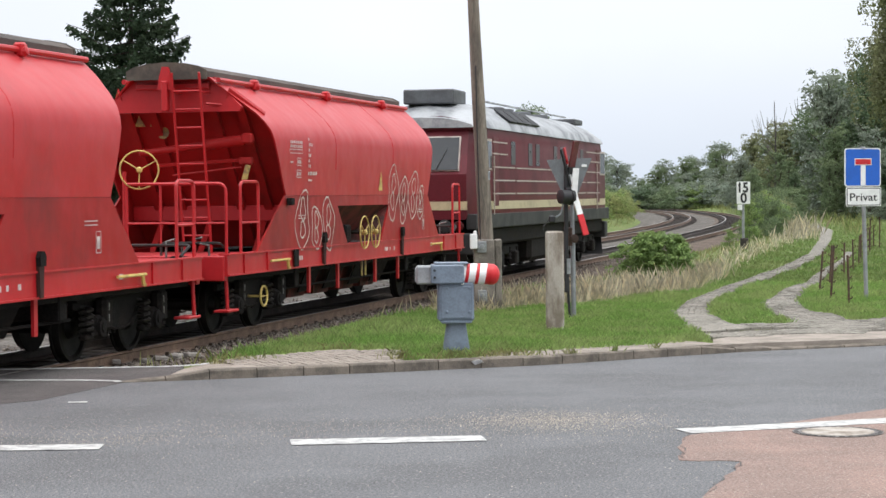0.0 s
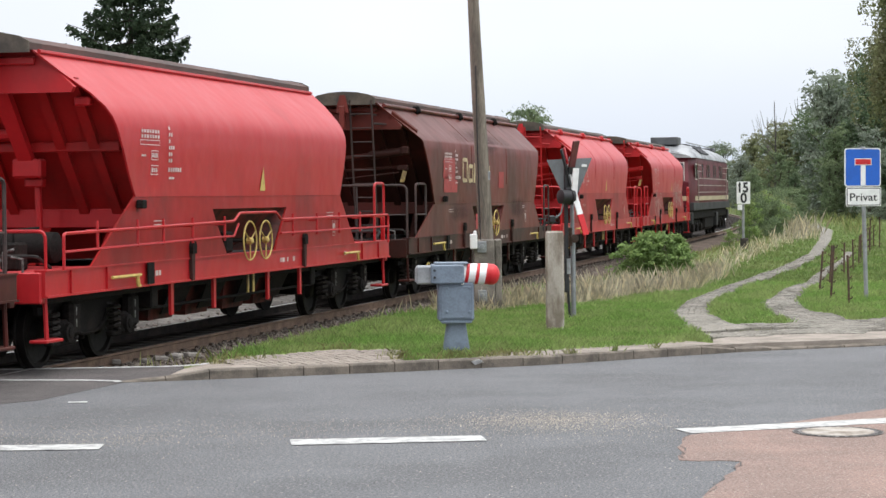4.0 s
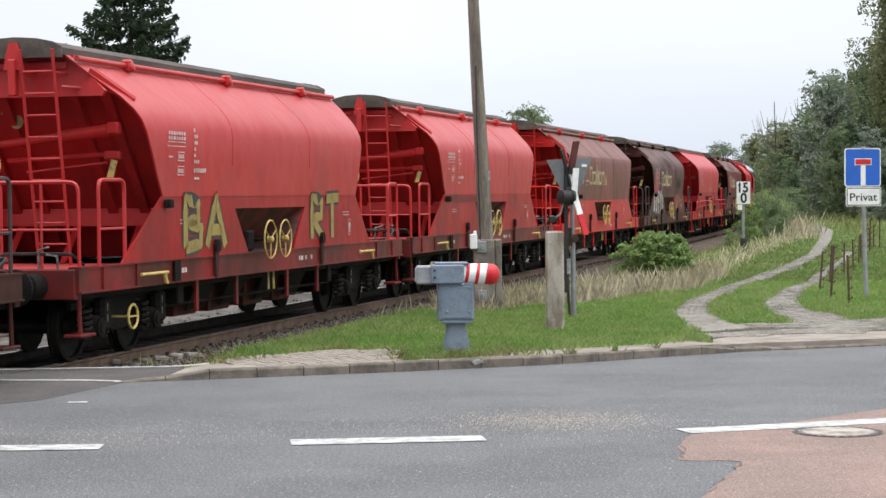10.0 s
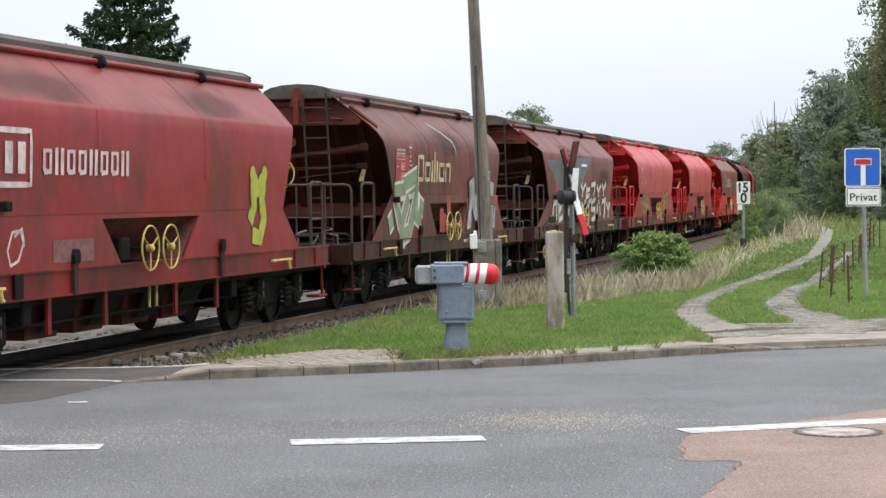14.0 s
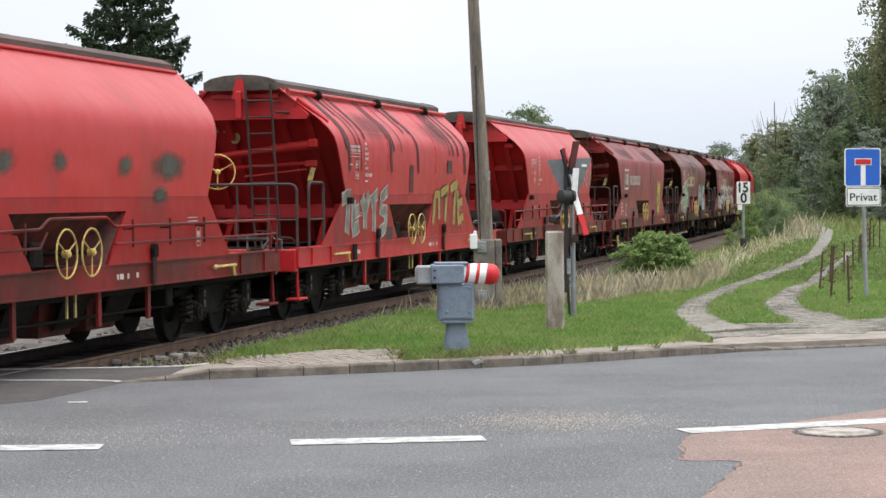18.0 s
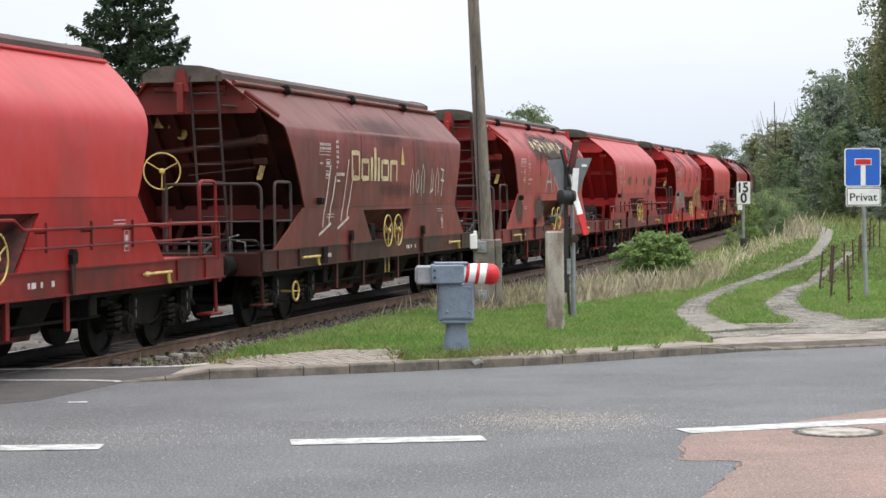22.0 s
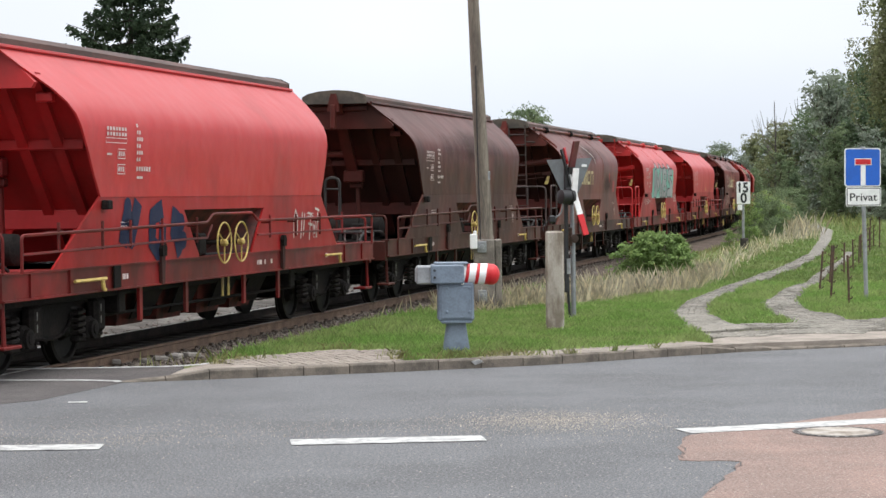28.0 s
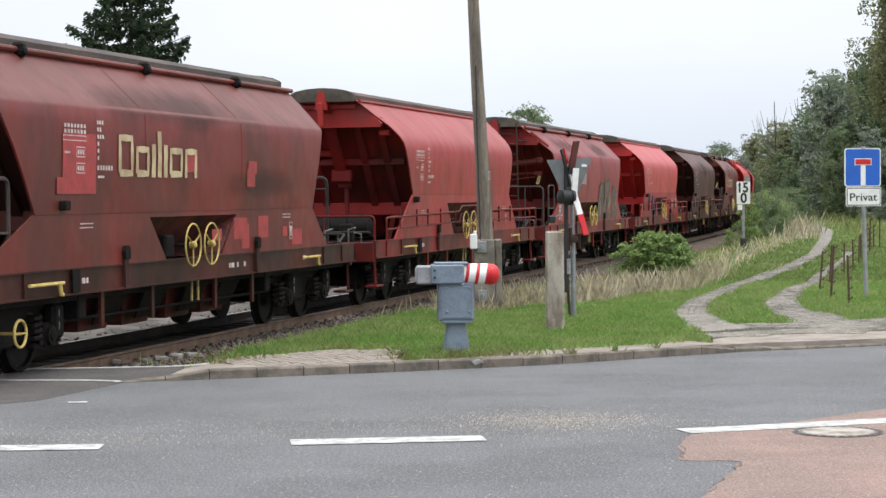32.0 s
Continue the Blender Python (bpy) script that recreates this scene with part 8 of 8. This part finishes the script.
    for a0, a1 in ((-2.5, -1.0), (-1.4, 0.3), (0.0, 1.6), (1.4, 3.3)):
        smears(W[18], [(a0, a1, 2.6, 3.55)], SILVER_HAZE, "silver overspray above the letters")
    mbs = [[[(-2.12, 1.98), (-2.28, 2.98), (-1.72, 3.1), (-1.15, 2.64), (-0.6, 3.14), (-0.08, 3.1), (0.06, 1.98), (-0.52, 1.98), (-0.62, 2.52), (-1.1, 2.14), (-1.45, 2.52), (-1.5, 1.98)]],
           [[(0.14, 1.98), (0.06, 3.1), (1.0, 3.14), (1.42, 2.96), (1.42, 2.66), (1.16, 2.53), (1.56, 2.38), (1.62, 2.1), (1.32, 1.98)], [(0.62, 2.66), (0.62, 2.88), (0.95, 2.86), (0.98, 2.68)], [(0.62, 2.2), (0.62, 2.42), (1.05, 2.4), (1.08, 2.2)]],
           [[(1.76, 1.98), (1.72, 2.3), (2.5, 2.34), (2.6, 2.46), (1.96, 2.62), (1.72, 2.86), (1.98, 3.1), (3.1, 3.12), (3.16, 2.84), (2.46, 2.84), (2.42, 2.76), (3.2, 2.56), (3.46, 2.3), (3.22, 1.98)]]]
    fill(W[18], mbs, SILVER_GREY, "graffiti", "grey graffiti letters with black edges", 0.022, SPRAY_BLACK, 0.045)
    spray(W[18], scrawl(91, -4.9, -2.85, 1.72, 1.96, 9), 0.028, PALE)
    spray(W[18], [[(-3.15, 2.18), (-3.03, 2.2), (-3.0, 2.12), (-3.15, 2.02), (-2.98, 2.01)], [(-2.9, 2.15), (-2.84, 2.2), (-2.84, 2.0)]], 0.03, PALE)
    spray(W[18], glyphs("MBS", 3.85, 4.9, 1.8, 2.05), 0.03, PALE)
    spray(W[18], [[(-3.6 + 0.1 * math.cos(k), 2.8 + 0.08 * math.sin(k)) for k in range(6)], [(4.6, 2.9), (4.65, 2.95)], [(-3.5, 2.35), (-3.45, 2.4)]], 0.08, PALE)
    spray(W[21], scrawl(98, -4.1, -1.4, 1.33, 2.1, 3, 0.0), 0.27, SPRAY_BLUE, lab="dark blue graffiti letters")
    spray(W[21], scrawl(95, 3.1, 4.7, 1.4, 1.95, 4), 0.04, PALE)
    spray(W[22], [[(1.5, 1.35), (1.75, 2.25), (2.1, 2.3), (2.2, 1.35)], [(2.7, 1.35), (2.9, 2.3), (3.3, 2.15), (3.4, 1.35)], [(4.3, 1.35), (4.4, 2.2), (4.9, 2.1), (4.6, 1.75), (5.2, 1.35)], [(2.6, 2.3), (3.6, 2.4)]], 0.3, SMEAR, SPRAY_BLACK, 0.14, lab="olive and dark graffiti figures")
    spray(W[22], scrawl(97, 1.5, 5.2, 1.4, 2.3, 4, 0.0), 0.05, CREAM)
    for i, a in ((10, 0.4), (19, 0.3)):
        spray(W[i], [[(a - 0.9, 3.72), (a, 3.3), (a + 0.1, 3.05)]], 0.045, PALE, name="paint_run")


# ---------------------------------------------------------------- diesel locomotive
LOCO_RED = surface("bordeaux_enamel", (0.1, 0.011, 0.017), (0.075, 0.012, 0.016), 0.4, 0.8, 30, 0.08, 0.5, bump=0.02, spec=0.25)
LOCO_CREAM = surface("cream_enamel", (0.46, 0.39, 0.24), (0.36, 0.3, 0.19), 0.4, 2, 30, 0.1, 0.45, bump=0.02)
LOCO_TRIM = surface("pale_trim", (0.42, 0.36, 0.32), (0.3, 0.24, 0.21), 0.4, 4, 30, 0.1, 0.45, bump=0)
LOCO_ROOF = surface("silver_roof", (0.36, 0.37, 0.38), (0.16, 0.165, 0.175), 0.45, 1.2, 30, 0.12, 0.4, metal=0.2, bump=0.05)
ROOF_GRILLE = surface("black_grille", (0.03, 0.03, 0.033), (0.018, 0.018, 0.02), 0.5, 1.2, 30, 0.15, 0.6, bump=0.05, spec=0.2)
LOCO_ROOF_D = surface("sooty_roof", (0.1, 0.105, 0.115), (0.06, 0.06, 0.065), 0.5, 1.2, 30, 0.15, 0.6, bump=0.05)
LOCO_GREY = surface("grey_frame", (0.022, 0.021, 0.021), (0.011, 0.011, 0.011), 0.5, 1.5, 30, 0.15, 0.65, bump=0.05)
GLASS = surface("cab_glass", (0.02, 0.022, 0.025), (0.03, 0.03, 0.032), 0.3, 2, 20, 0.05, 0.14, bump=0, spec=0.4)
SIDE_GLASS = surface("dim_side_glass", (0.018, 0.012, 0.013), (0.03, 0.02, 0.02), 0.4, 2, 20, 0.05, 0.3, bump=0, spec=0.2)
RED_LAMP = surface("red_lens", (0.06, 0.008, 0.008), (0.04, 0.008, 0.008), 0.3, 6, 40, 0.05, 0.2, bump=0)


def locomotive():
    w = thing("diesel_locomotive", "dark red six-axle diesel locomotive with silver roof and cream stripe", "locomotive")
    half = 9.75
    body = Shape()
    prof = [(1.42, 1.40), (1.45, 1.5), (1.45, 3.2), (1.42, 3.55)]
    rows = []
    # outline of each level: the cab ends taper and lean back above the sill of the windscreen
    for e, h in prof + [(1.36, 3.62)]:
        lean = 0.0 if h < 2.45 else (h - 2.45) * 0.7
        taper = 0.22 if h < 2.45 else 0.3
        f = half - lean
        rows.append([(-e, -f + 0.75, h), (-e + taper, -f, h), (e - taper, -f, h), (e, -f + 0.75, h), (e, f - 0.75, h), (e - taper, f, h), (-e + taper, f, h), (-e, f - 0.75, h)])
    # extra level where the windscreen begins
    rows.insert(2, [(x, y, 2.45) for x, y, _ in rows[1]])
    for r in rows:
        body.v += r
    for k in range(len(rows) - 1):
        for j in range(8):
            body.face((k * 8 + j, k * 8 + (j + 1) % 8, (k + 1) * 8 + (j + 1) % 8, (k + 1) * 8 + j))
    body.face(tuple(range(8)))
    n = len(rows)
    body.face(tuple(range((n - 1) * 8, n * 8)))
    part("body", body, LOCO_RED, w, "dark red enamelled body", smooth=25)
    # rounded roof, hipped at the cabs
    roof = Shape()
    arch = [(-1.46, 3.55), (-1.38, 3.75), (-1.05, 4.02), (-0.6, 4.2), (0, 4.27), (0.6, 4.2), (1.05, 4.02), (1.38, 3.75), (1.46, 3.55)]
    for y, k in ((-9.15, 0.35), (-8.6, 0.68), (-7.9, 0.94), (-6.8, 1.0), (6.8, 1.0), (7.9, 0.94), (8.6, 0.68), (9.15, 0.35)):
        roof.v += [(e * (0.88 if abs(y) > 9.0 else 1.0), y, 3.55 + (h - 3.55) * k) for e, h in arch]
    for k in range(7):
        for j in range(8):
            roof.face((k * 9 + j, k * 9 + j + 1, (k + 1) * 9 + j + 1, (k + 1) * 9 + j))
    roof.face(tuple(range(9)))
    roof.face(tuple(63 + j for j in reversed(range(9))))
    part("roof", roof, LOCO_ROOF, w, "silver-grey rounded roof", smooth=35)
    part("roof_box", Shape().chamfer(-0.62, 0.62, -8.4, -7.1, 4.15, 4.5, 0.03), LOCO_ROOF_D, w, "dark grey exhaust box")
    part("roof_box", Shape().chamfer(-0.8, 0.8, 7.2, 8.6, 4.15, 4.32, 0.03), LOCO_ROOF_D, w, "dark grey roof box")
    for end in (1, -1):
        yb = end * 9.06
        part("cab_brow", Shape().plate([(-1.3, yb, 3.5), (1.3, yb, 3.5), (1.2, yb, 3.64), (0.9, yb, 3.75), (0.5, yb, 3.83), (-0.5, yb, 3.83), (-0.9, yb, 3.75), (-1.2, yb, 3.64)], (0, -end * 0.3, 0)), LOCO_RED, w)
    for k in range(4):
        y0 = -5.6 + k * 1.0
        for sd in (1, -1):
            part("roof_grille", Shape().plate([(sd * 1.39, y0, 3.78), (sd * 1.39, y0 + 0.9, 3.78), (sd * 0.98, y0 + 0.9, 4.09), (sd * 0.98, y0, 4.09)], (sd * 0.02, 0, 0.03)), ROOF_GRILLE, w, "dark roof grille")
    for y, r in ((-1.2, 0.3), (0.0, 0.3), (2.2, 0.35), (4.6, 0.4)):
        part("roof_fan", Shape().lathe((0, y, 4.24), (0, 0, 1), [(0, r + 0.05), (0.1, r + 0.03), (0.12, r - 0.05)], 18), LOCO_ROOF_D, w, smooth=35)
    part("roof_rail", Shape().tube([(0.7, -5.5, 4.32), (0.7, 6.0, 4.32)], 0.03, 6), LOCO_ROOF, w)
    for sd in (1, -1):
        x = sd * 1.452
        part("cream_stripe", Shape().box(min(x, x + sd * 0.006), max(x, x + sd * 0.006), -9.0, 9.0, 1.62, 1.82), LOCO_CREAM, w, "cream stripe along the body")
        part("frame_side", Shape().chamfer(min(sd * 1.2, sd * 1.46), max(sd * 1.2, sd * 1.46), -9.7, 9.7, 1.34, 1.7, 0.02), LOCO_GREY, w, "grey underframe side")
        for h in (1.98, 2.3, 2.62, 2.94, 3.22):
            for y0, y1 in ((-7.9, -5.3), (-5.1, 0.6), (0.9, 5.2), (5.5, 7.9)) if h < 2.9 else ((-7.9, -6.2), (5.4, 7.9)):
                part("trim_strip", Shape().box(min(x, x + sd * 0.012), max(x, x + sd * 0.012), y0, y1, h, h + 0.035), LOCO_TRIM, w, "pale trim strip")
        for y in (-5.5, -3.3, -2.3, 0.3, 1.3, 3.6, 4.6):
            part("side_window", Shape().chamfer(min(x, x + sd * 0.01), max(x, x + sd * 0.01), y - 0.26, y + 0.26, 2.72, 3.3, 0.004), SIDE_GLASS, w, "small dark side window")
        for y in (-8.45, 8.45):
            wn_ = part("cab_window", Shape().chamfer(min(x, x + sd * 0.008), max(x, x + sd * 0.008), y - 0.5, y + 0.45, 2.55, 3.3, 0.003), LOCO_TRIM, w)
            part("pane", Shape().box(min(x, x + sd * 0.012), max(x, x + sd * 0.012), y - 0.44, y + 0.39, 2.61, 3.24), GLASS, wn_)
        for y in (-7.55, 7.55):
            part("cab_door", Shape().chamfer(min(x, x + sd * 0.01), max(x, x + sd * 0.01), y - 0.3, y + 0.3, 1.7, 3.35, 0.004), LOCO_RED, w)
            part("grab_rail", Shape().tube([(x + sd * 0.05, y - 0.42, 1.5), (x + sd * 0.05, y - 0.42, 2.9)], 0.018, 6), LOCO_TRIM, w)
    for end in (1, -1):
        for sd in (1, -1):
            y0, y1 = end * (half - 0.04), end * (half - 0.6)
            q = [(sd * 0.08, y0, 2.52), (sd * 1.05, y0, 2.52), (sd * 0.98, y1, 3.34), (sd * 0.1, y1, 3.34)]
            fr = part("windscreen", Shape().plate(q, (0, end * 0.02, 0.008)), LOCO_TRIM, w, "pale windscreen frame")
            q = [(sd * 0.11, y0 + end * 0.012, 2.55), (sd * 1.02, y0 + end * 0.012, 2.55), (sd * 0.95, y1 + end * 0.05, 3.31), (sd * 0.13, y1 + end * 0.05, 3.31)]
            part("pane", Shape().plate(q, (0, end * 0.022, 0.009)), GLASS, fr)
            part("wiper", Shape().tube([(sd * 0.5, end * (half + 0.03), 2.55), (sd * 0.7, end * (half - 0.34), 3.05)], 0.012, 5), BLACK, w)
            part("headlamp", Shape().lathe((sd * 0.72, end * (half - 0.02), 1.42), (0, end, 0), [(0, 0.15), (0.12, 0.15), (0.13, 0.12)], 18), LOCO_GREY, w, "round lamp", smooth=35)
            part("tail_lamp", Shape().lathe((sd * 1.05, end * (half - 0.02), 1.42), (0, end, 0), [(0, 0.12), (0.1, 0.12), (0.11, 0.09)], 16), RED_LAMP, w, smooth=35)
            part("buffer", Shape().lathe((sd * 0.875, end * 9.75, 1.05), (0, end, 0), [(0, 0.17), (0.35, 0.15), (0.36, 0.11), (0.58, 0.1), (0.59, 0.24), (0.64, 0.24)], 18), GRIME, w, smooth=35)
        part("end_stripe", Shape().box(-1.24, 1.24, min(end * (half - 0.02), end * (half + 0.008)), max(end * (half - 0.02), end * (half + 0.008)), 1.62, 1.82), LOCO_CREAM, w)
        part("headstock", Shape().chamfer(-1.4, 1.4, min(end * 9.3, end * 9.78), max(end * 9.3, end * 9.78), 0.75, 1.25, 0.03), LOCO_GREY, w)
        part("snow_plough", Shape().plate([(-1.3, end * 9.4, 0.2), (1.3, end * 9.4, 0.2), (1.2, end * 9.7, 0.75), (-1.2, end * 9.7, 0.75)], (0, -end * 0.04, 0)), LOCO_GREY, w)
        # three-axle bogie
        bg = part("bogie", Shape().chamfer(-0.9, 0.9, -1.9, 1.9, 0.6, 0.9, 0.04), GRIME, w, "dark three-axle bogie")
        bg.location = (0, end * 6.0, 0)
        for sd in (1, -1):
            part("side_frame", Shape().chamfer(min(sd * 0.98, sd * 1.15), max(sd * 0.98, sd * 1.15), -2.5, 2.5, 0.62, 0.88, 0.03), GRIME, bg)
            for y in (-1.85, 0, 1.85):
                part("axle_box", Shape().chamfer(min(sd * 1.05, sd * 1.28), max(sd * 1.05, sd * 1.28), y - 0.2, y + 0.2, 0.35, 0.7, 0.04), GRIME, bg)
                for k in (-0.42, 0.42):
                    part("spring", Shape().lathe((sd * 1.1, y + k, 0.5), (0, 0, 1), [(0, 0.1), (0.05, 0.08), (0.1, 0.1), (0.15, 0.08), (0.2, 0.1), (0.25, 0.08), (0.3, 0.1)], 10), GRIME, bg)
        for y in (-1.85, 0, 1.85):
            ws = Shape()
            for sd in (1, -1):
                ws.lathe((sd * 0.68, 0, 0), (sd, 0, 0), [(0.0, 0.55), (0.03, 0.55), (0.035, 0.525), (0.13, 0.52), (0.135, 0.46), (0.08, 0.44), (0.08, 0.16), (0.15, 0.12)], 28)
            ws.tube([(-0.7, 0, 0), (0.7, 0, 0)], 0.1, 10)
            part("wheelset", ws, TREAD, bg, smooth=35).location = (0, y, 0.525)
    part("underframe", Shape().chamfer(-1.3, 1.3, -9.3, 9.3, 0.92, 1.36, 0.05), GRIME, w, "grimy underframe")
    part("fuel_tank", Shape().chamfer(-1.25, 1.25, -2.3, 2.3, 0.35, 1.15, 0.12), GRIME, w)
    for sd in (1, -1):
        part("equipment_box", Shape().chamfer(min(sd * 1.2, sd * 1.4), max(sd * 1.2, sd * 1.4), 2.4, 3.3, 0.5, 1.15, 0.03), LOCO_GREY, w)
    # the body stands high above the frame
    for ob in w.children:
        if ob.name.split(".")[0] in ("body", "roof", "roof_box", "cab_brow", "roof_grille", "roof_fan", "roof_rail", "cream_stripe", "trim_strip", "side_window", "cab_window", "cab_door", "grab_rail", "windscreen", "wiper", "end_stripe"):
            ob.location.z += 0.17
    return w
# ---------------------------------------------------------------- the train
# reds: pink sky sheen painted into the shoulder tone; browns: dusty shoulder
RED = paint("fresh_red", (0.43, 0.017, 0.021), (0.31, 0.026, 0.028), 0.12, 0.15, dust_and_sky=0.4, dust_and_sky_tone=(0.54, 0.085, 0.09), gloss=0.3)
# raised red: the upper sheets' skylight is put into the base colour
RED_B = paint("red", (0.45, 0.026, 0.027), (0.32, 0.036, 0.034), 0.18, 0.25, dust_and_sky=0.5, dust_and_sky_tone=(0.46, 0.09, 0.09), gloss=0.28)
RED_C = paint("faded_red", (0.33, 0.029, 0.027), (0.2, 0.036, 0.03), 0.25, 0.4, dust_and_sky=0.5, dust_and_sky_tone=(0.32, 0.08, 0.074))
RED_D = paint("dull_red", (0.26, 0.021, 0.022), (0.14, 0.025, 0.023), 0.3, 0.45, dust_and_sky=0.5, dust_and_sky_tone=(0.14, 0.04, 0.035))
BROWN = paint("grimy_brown_red", (0.15, 0.029, 0.023), (0.08, 0.025, 0.019), 0.4, 0.6, dust_and_sky=0.7, dust_and_sky_tone=(0.12, 0.043, 0.034), gloss=0.18)
BROWN_D = paint("dark_grimy_brown", (0.096, 0.022, 0.018), (0.05, 0.018, 0.0145), 0.45, 0.6, dust_and_sky=0.6, dust_and_sky_tone=(0.1, 0.043, 0.033), gloss=0.12)
BROWN_R = paint("sooty_red_brown", (0.175, 0.026, 0.022), (0.1, 0.026, 0.02), 0.4, 0.6, dust_and_sky=0.7, dust_and_sky_tone=(0.14, 0.048, 0.039), gloss=0.2)
BROWN_TOP = paint("brown_upper_sheet", (0.2, 0.05, 0.034), (0.13, 0.042, 0.031), 0.4, 0.6, dust_and_sky=0.6, dust_and_sky_tone=(0.16, 0.062, 0.048), gloss=0.18)
RED_NEW = paint("new_red", (0.46, 0.014, 0.012), (0.36, 0.018, 0.016), 0.12, 0.15)

# end coats: grime, and shade under the roof overhang put into the colour
END_RED = paint("shaded_grimy_red_end", (0.215, 0.018, 0.018), (0.085, 0.019, 0.016), 0.45, 0.8, gloss=0.15)
# darker copy of the reds, shade in its colour, for ends and lower panels
END_BRIGHT = paint("shaded_red", (0.335, 0.018, 0.018), (0.2, 0.022, 0.02), 0.25, 0.5, gloss=0.15)
END_BROWN = paint("shaded_sooty_brown_end", (0.085, 0.02, 0.016), (0.038, 0.016, 0.013), 0.5, 0.8, gloss=0.12)
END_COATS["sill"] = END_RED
SHADED_GRIMY_END.update({"fresh_red": END_BRIGHT, "new_red": END_BRIGHT, "red": END_BRIGHT, "faded_red": END_RED, "dull_red": END_RED, "sooty_red_brown": END_BROWN, "grimy_brown_red": END_BROWN, "dark_grimy_brown": END_BROWN})

SOOTY = surface("sooty_ironwork", (0.06, 0.032, 0.028), (0.035, 0.024, 0.022), 0.5, 3, 40, 0.2, 0.75, bump=0.05)

TRAIN = [  # end fittings, label, paint, roof
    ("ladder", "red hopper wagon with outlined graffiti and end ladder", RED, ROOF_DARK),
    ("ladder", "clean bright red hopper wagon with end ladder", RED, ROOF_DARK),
    ("ladder", "grimy brown hopper wagon with cream lettering and red patches", BROWN, ROOF_BROWN, SOOTY, "long"),
    ("walkway", "bright red hopper wagon with side railing and yellow triangle", RED, ROOF_BROWN),
    ("ladder", "grimy brown hopper wagon with pale graffiti", BROWN_D, ROOF_BROWN, SOOTY),
    ("ladder", "hopper wagon with brown upper half and fresh red lower half", RED_NEW, ROOF_BROWN, None, "long", BROWN_TOP),
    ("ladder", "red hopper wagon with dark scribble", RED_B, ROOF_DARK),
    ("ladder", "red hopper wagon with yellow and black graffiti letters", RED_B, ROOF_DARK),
    ("ladder", "sooty red-brown hopper wagon covered in white graffiti", BROWN_R, ROOF_DARK, SOOTY, "long"),
    ("ladder", "grimy brown hopper wagon with green and silver graffiti", BROWN, ROOF_BROWN, SOOTY),
    ("ladder", "dull red hopper wagon with white lettering and yellow-green graffiti", RED_D, ROOF_DARK, SOOTY, "long"),
    ("walkway", "bright red hopper wagon with side railing and grey graffiti", RED_B, ROOF_DARK),
    ("ladder", "stained red hopper wagon with silver and orange graffiti", RED, ROOF_DARK, SOOTY),
    ("walkway", "red hopper wagon with side railing and green smears", RED_B, ROOF_BROWN),
    ("ladder", "red hopper wagon with sooty patches and scrawled letters", RED_C, ROOF_DARK, SOOTY),
    ("ladder", "grimy brown hopper wagon with cream lettering and white scrawls", BROWN_R, ROOF_BROWN, SOOTY, "long"),
    ("walkway", "bright red hopper wagon with side railing, clean paint", RED_B, ROOF_BROWN),
    ("ladder", "red hopper wagon with large grey and mint graffiti", RED_B, ROOF_DARK),
    ("ladder", "grimy brown hopper wagon with cream lettering", BROWN, ROOF_BROWN, SOOTY),
    ("walkway", "dark grimy brown hopper wagon with side railing", BROWN_D, ROOF_BROWN, SOOTY),
    ("walkway", "red hopper wagon with side railing and dark blue graffiti", RED_B, ROOF_BROWN),
    ("ladder", "dull red hopper wagon with white lettering and grey graffiti", RED_D, ROOF_DARK, SOOTY, "long"),
    ("walkway", "red hopper wagon with side railing and dusty paint", RED_C, ROOF_BROWN, SOOTY),
    ("ladder", "sooty red-brown hopper wagon with cream lettering and red patches", BROWN_R, ROOF_DARK, SOOTY, "long"),
]
WAGONS = [hopper_wagon(*row, hoop=i < 11 or i == 16) for i, row in enumerate(TRAIN)]


decorate(WAGONS)
LOCO = locomotive()

# ---------------------------------------------------------------- what moves
U_FIRST = 36.2
# small differences in the couplings' play, wagon by wagon
PLAY = (0.01, 0.25, -0.18, -0.38, 0.18, -0.07, -0.07, 0.41, 0.14, -0.04, -0.27, -0.2, -0.17, 0.16, 0.36, -0.07, -0.55, -0.31, -0.01, 0.25, 0.5, 0.18, -0.02, -0.2)


def run(t):
    """How far the train has gone: it gathers speed a little."""
    return -0.444 + 11.0838 * t - 0.01445 * t ** 2 + 0.0022765 * t ** 3 - 0.00003665 * t ** 4


def roll_wheels(vehicle, start, radius):
    """Turns each wheelset while its vehicle passes the crossing."""
    span = [k / 30 for k in range(961) if 14 < start + run(k / 30) < 58]
    if not span:
        return
    for ob in vehicle.children_recursive:
        if ob.name.startswith("wheelset"):
            x, y, z = ob.location
            rows = [(t, pose(x, y, z, -math.degrees((run(t) - run(span[0])) / radius) % 360)) for t in span]
            if span[0] > 0.05:
                rows.insert(0, (0.0, pose(x, y, z)))
            if span[-1] < 31.95:
                rows.append((32.0, rows[-1][1]))
            walk(ob, rows)


def motions():
    steps = [k * 0.5 for k in range(65)]
    for i, w in enumerate(WAGONS):
        start = U_FIRST - LEN * i + PLAY[i]
        walk(w, [(t, line_pose(start + run(t), PIVOT)) for t in steps])
        roll_wheels(w, start, 0.46)
    start = U_FIRST + 19.0
    walk(LOCO, [(t, line_pose(start + run(t), 6.0)) for t in steps])
    roll_wheels(LOCO, start - 8, 0.525)
motions()
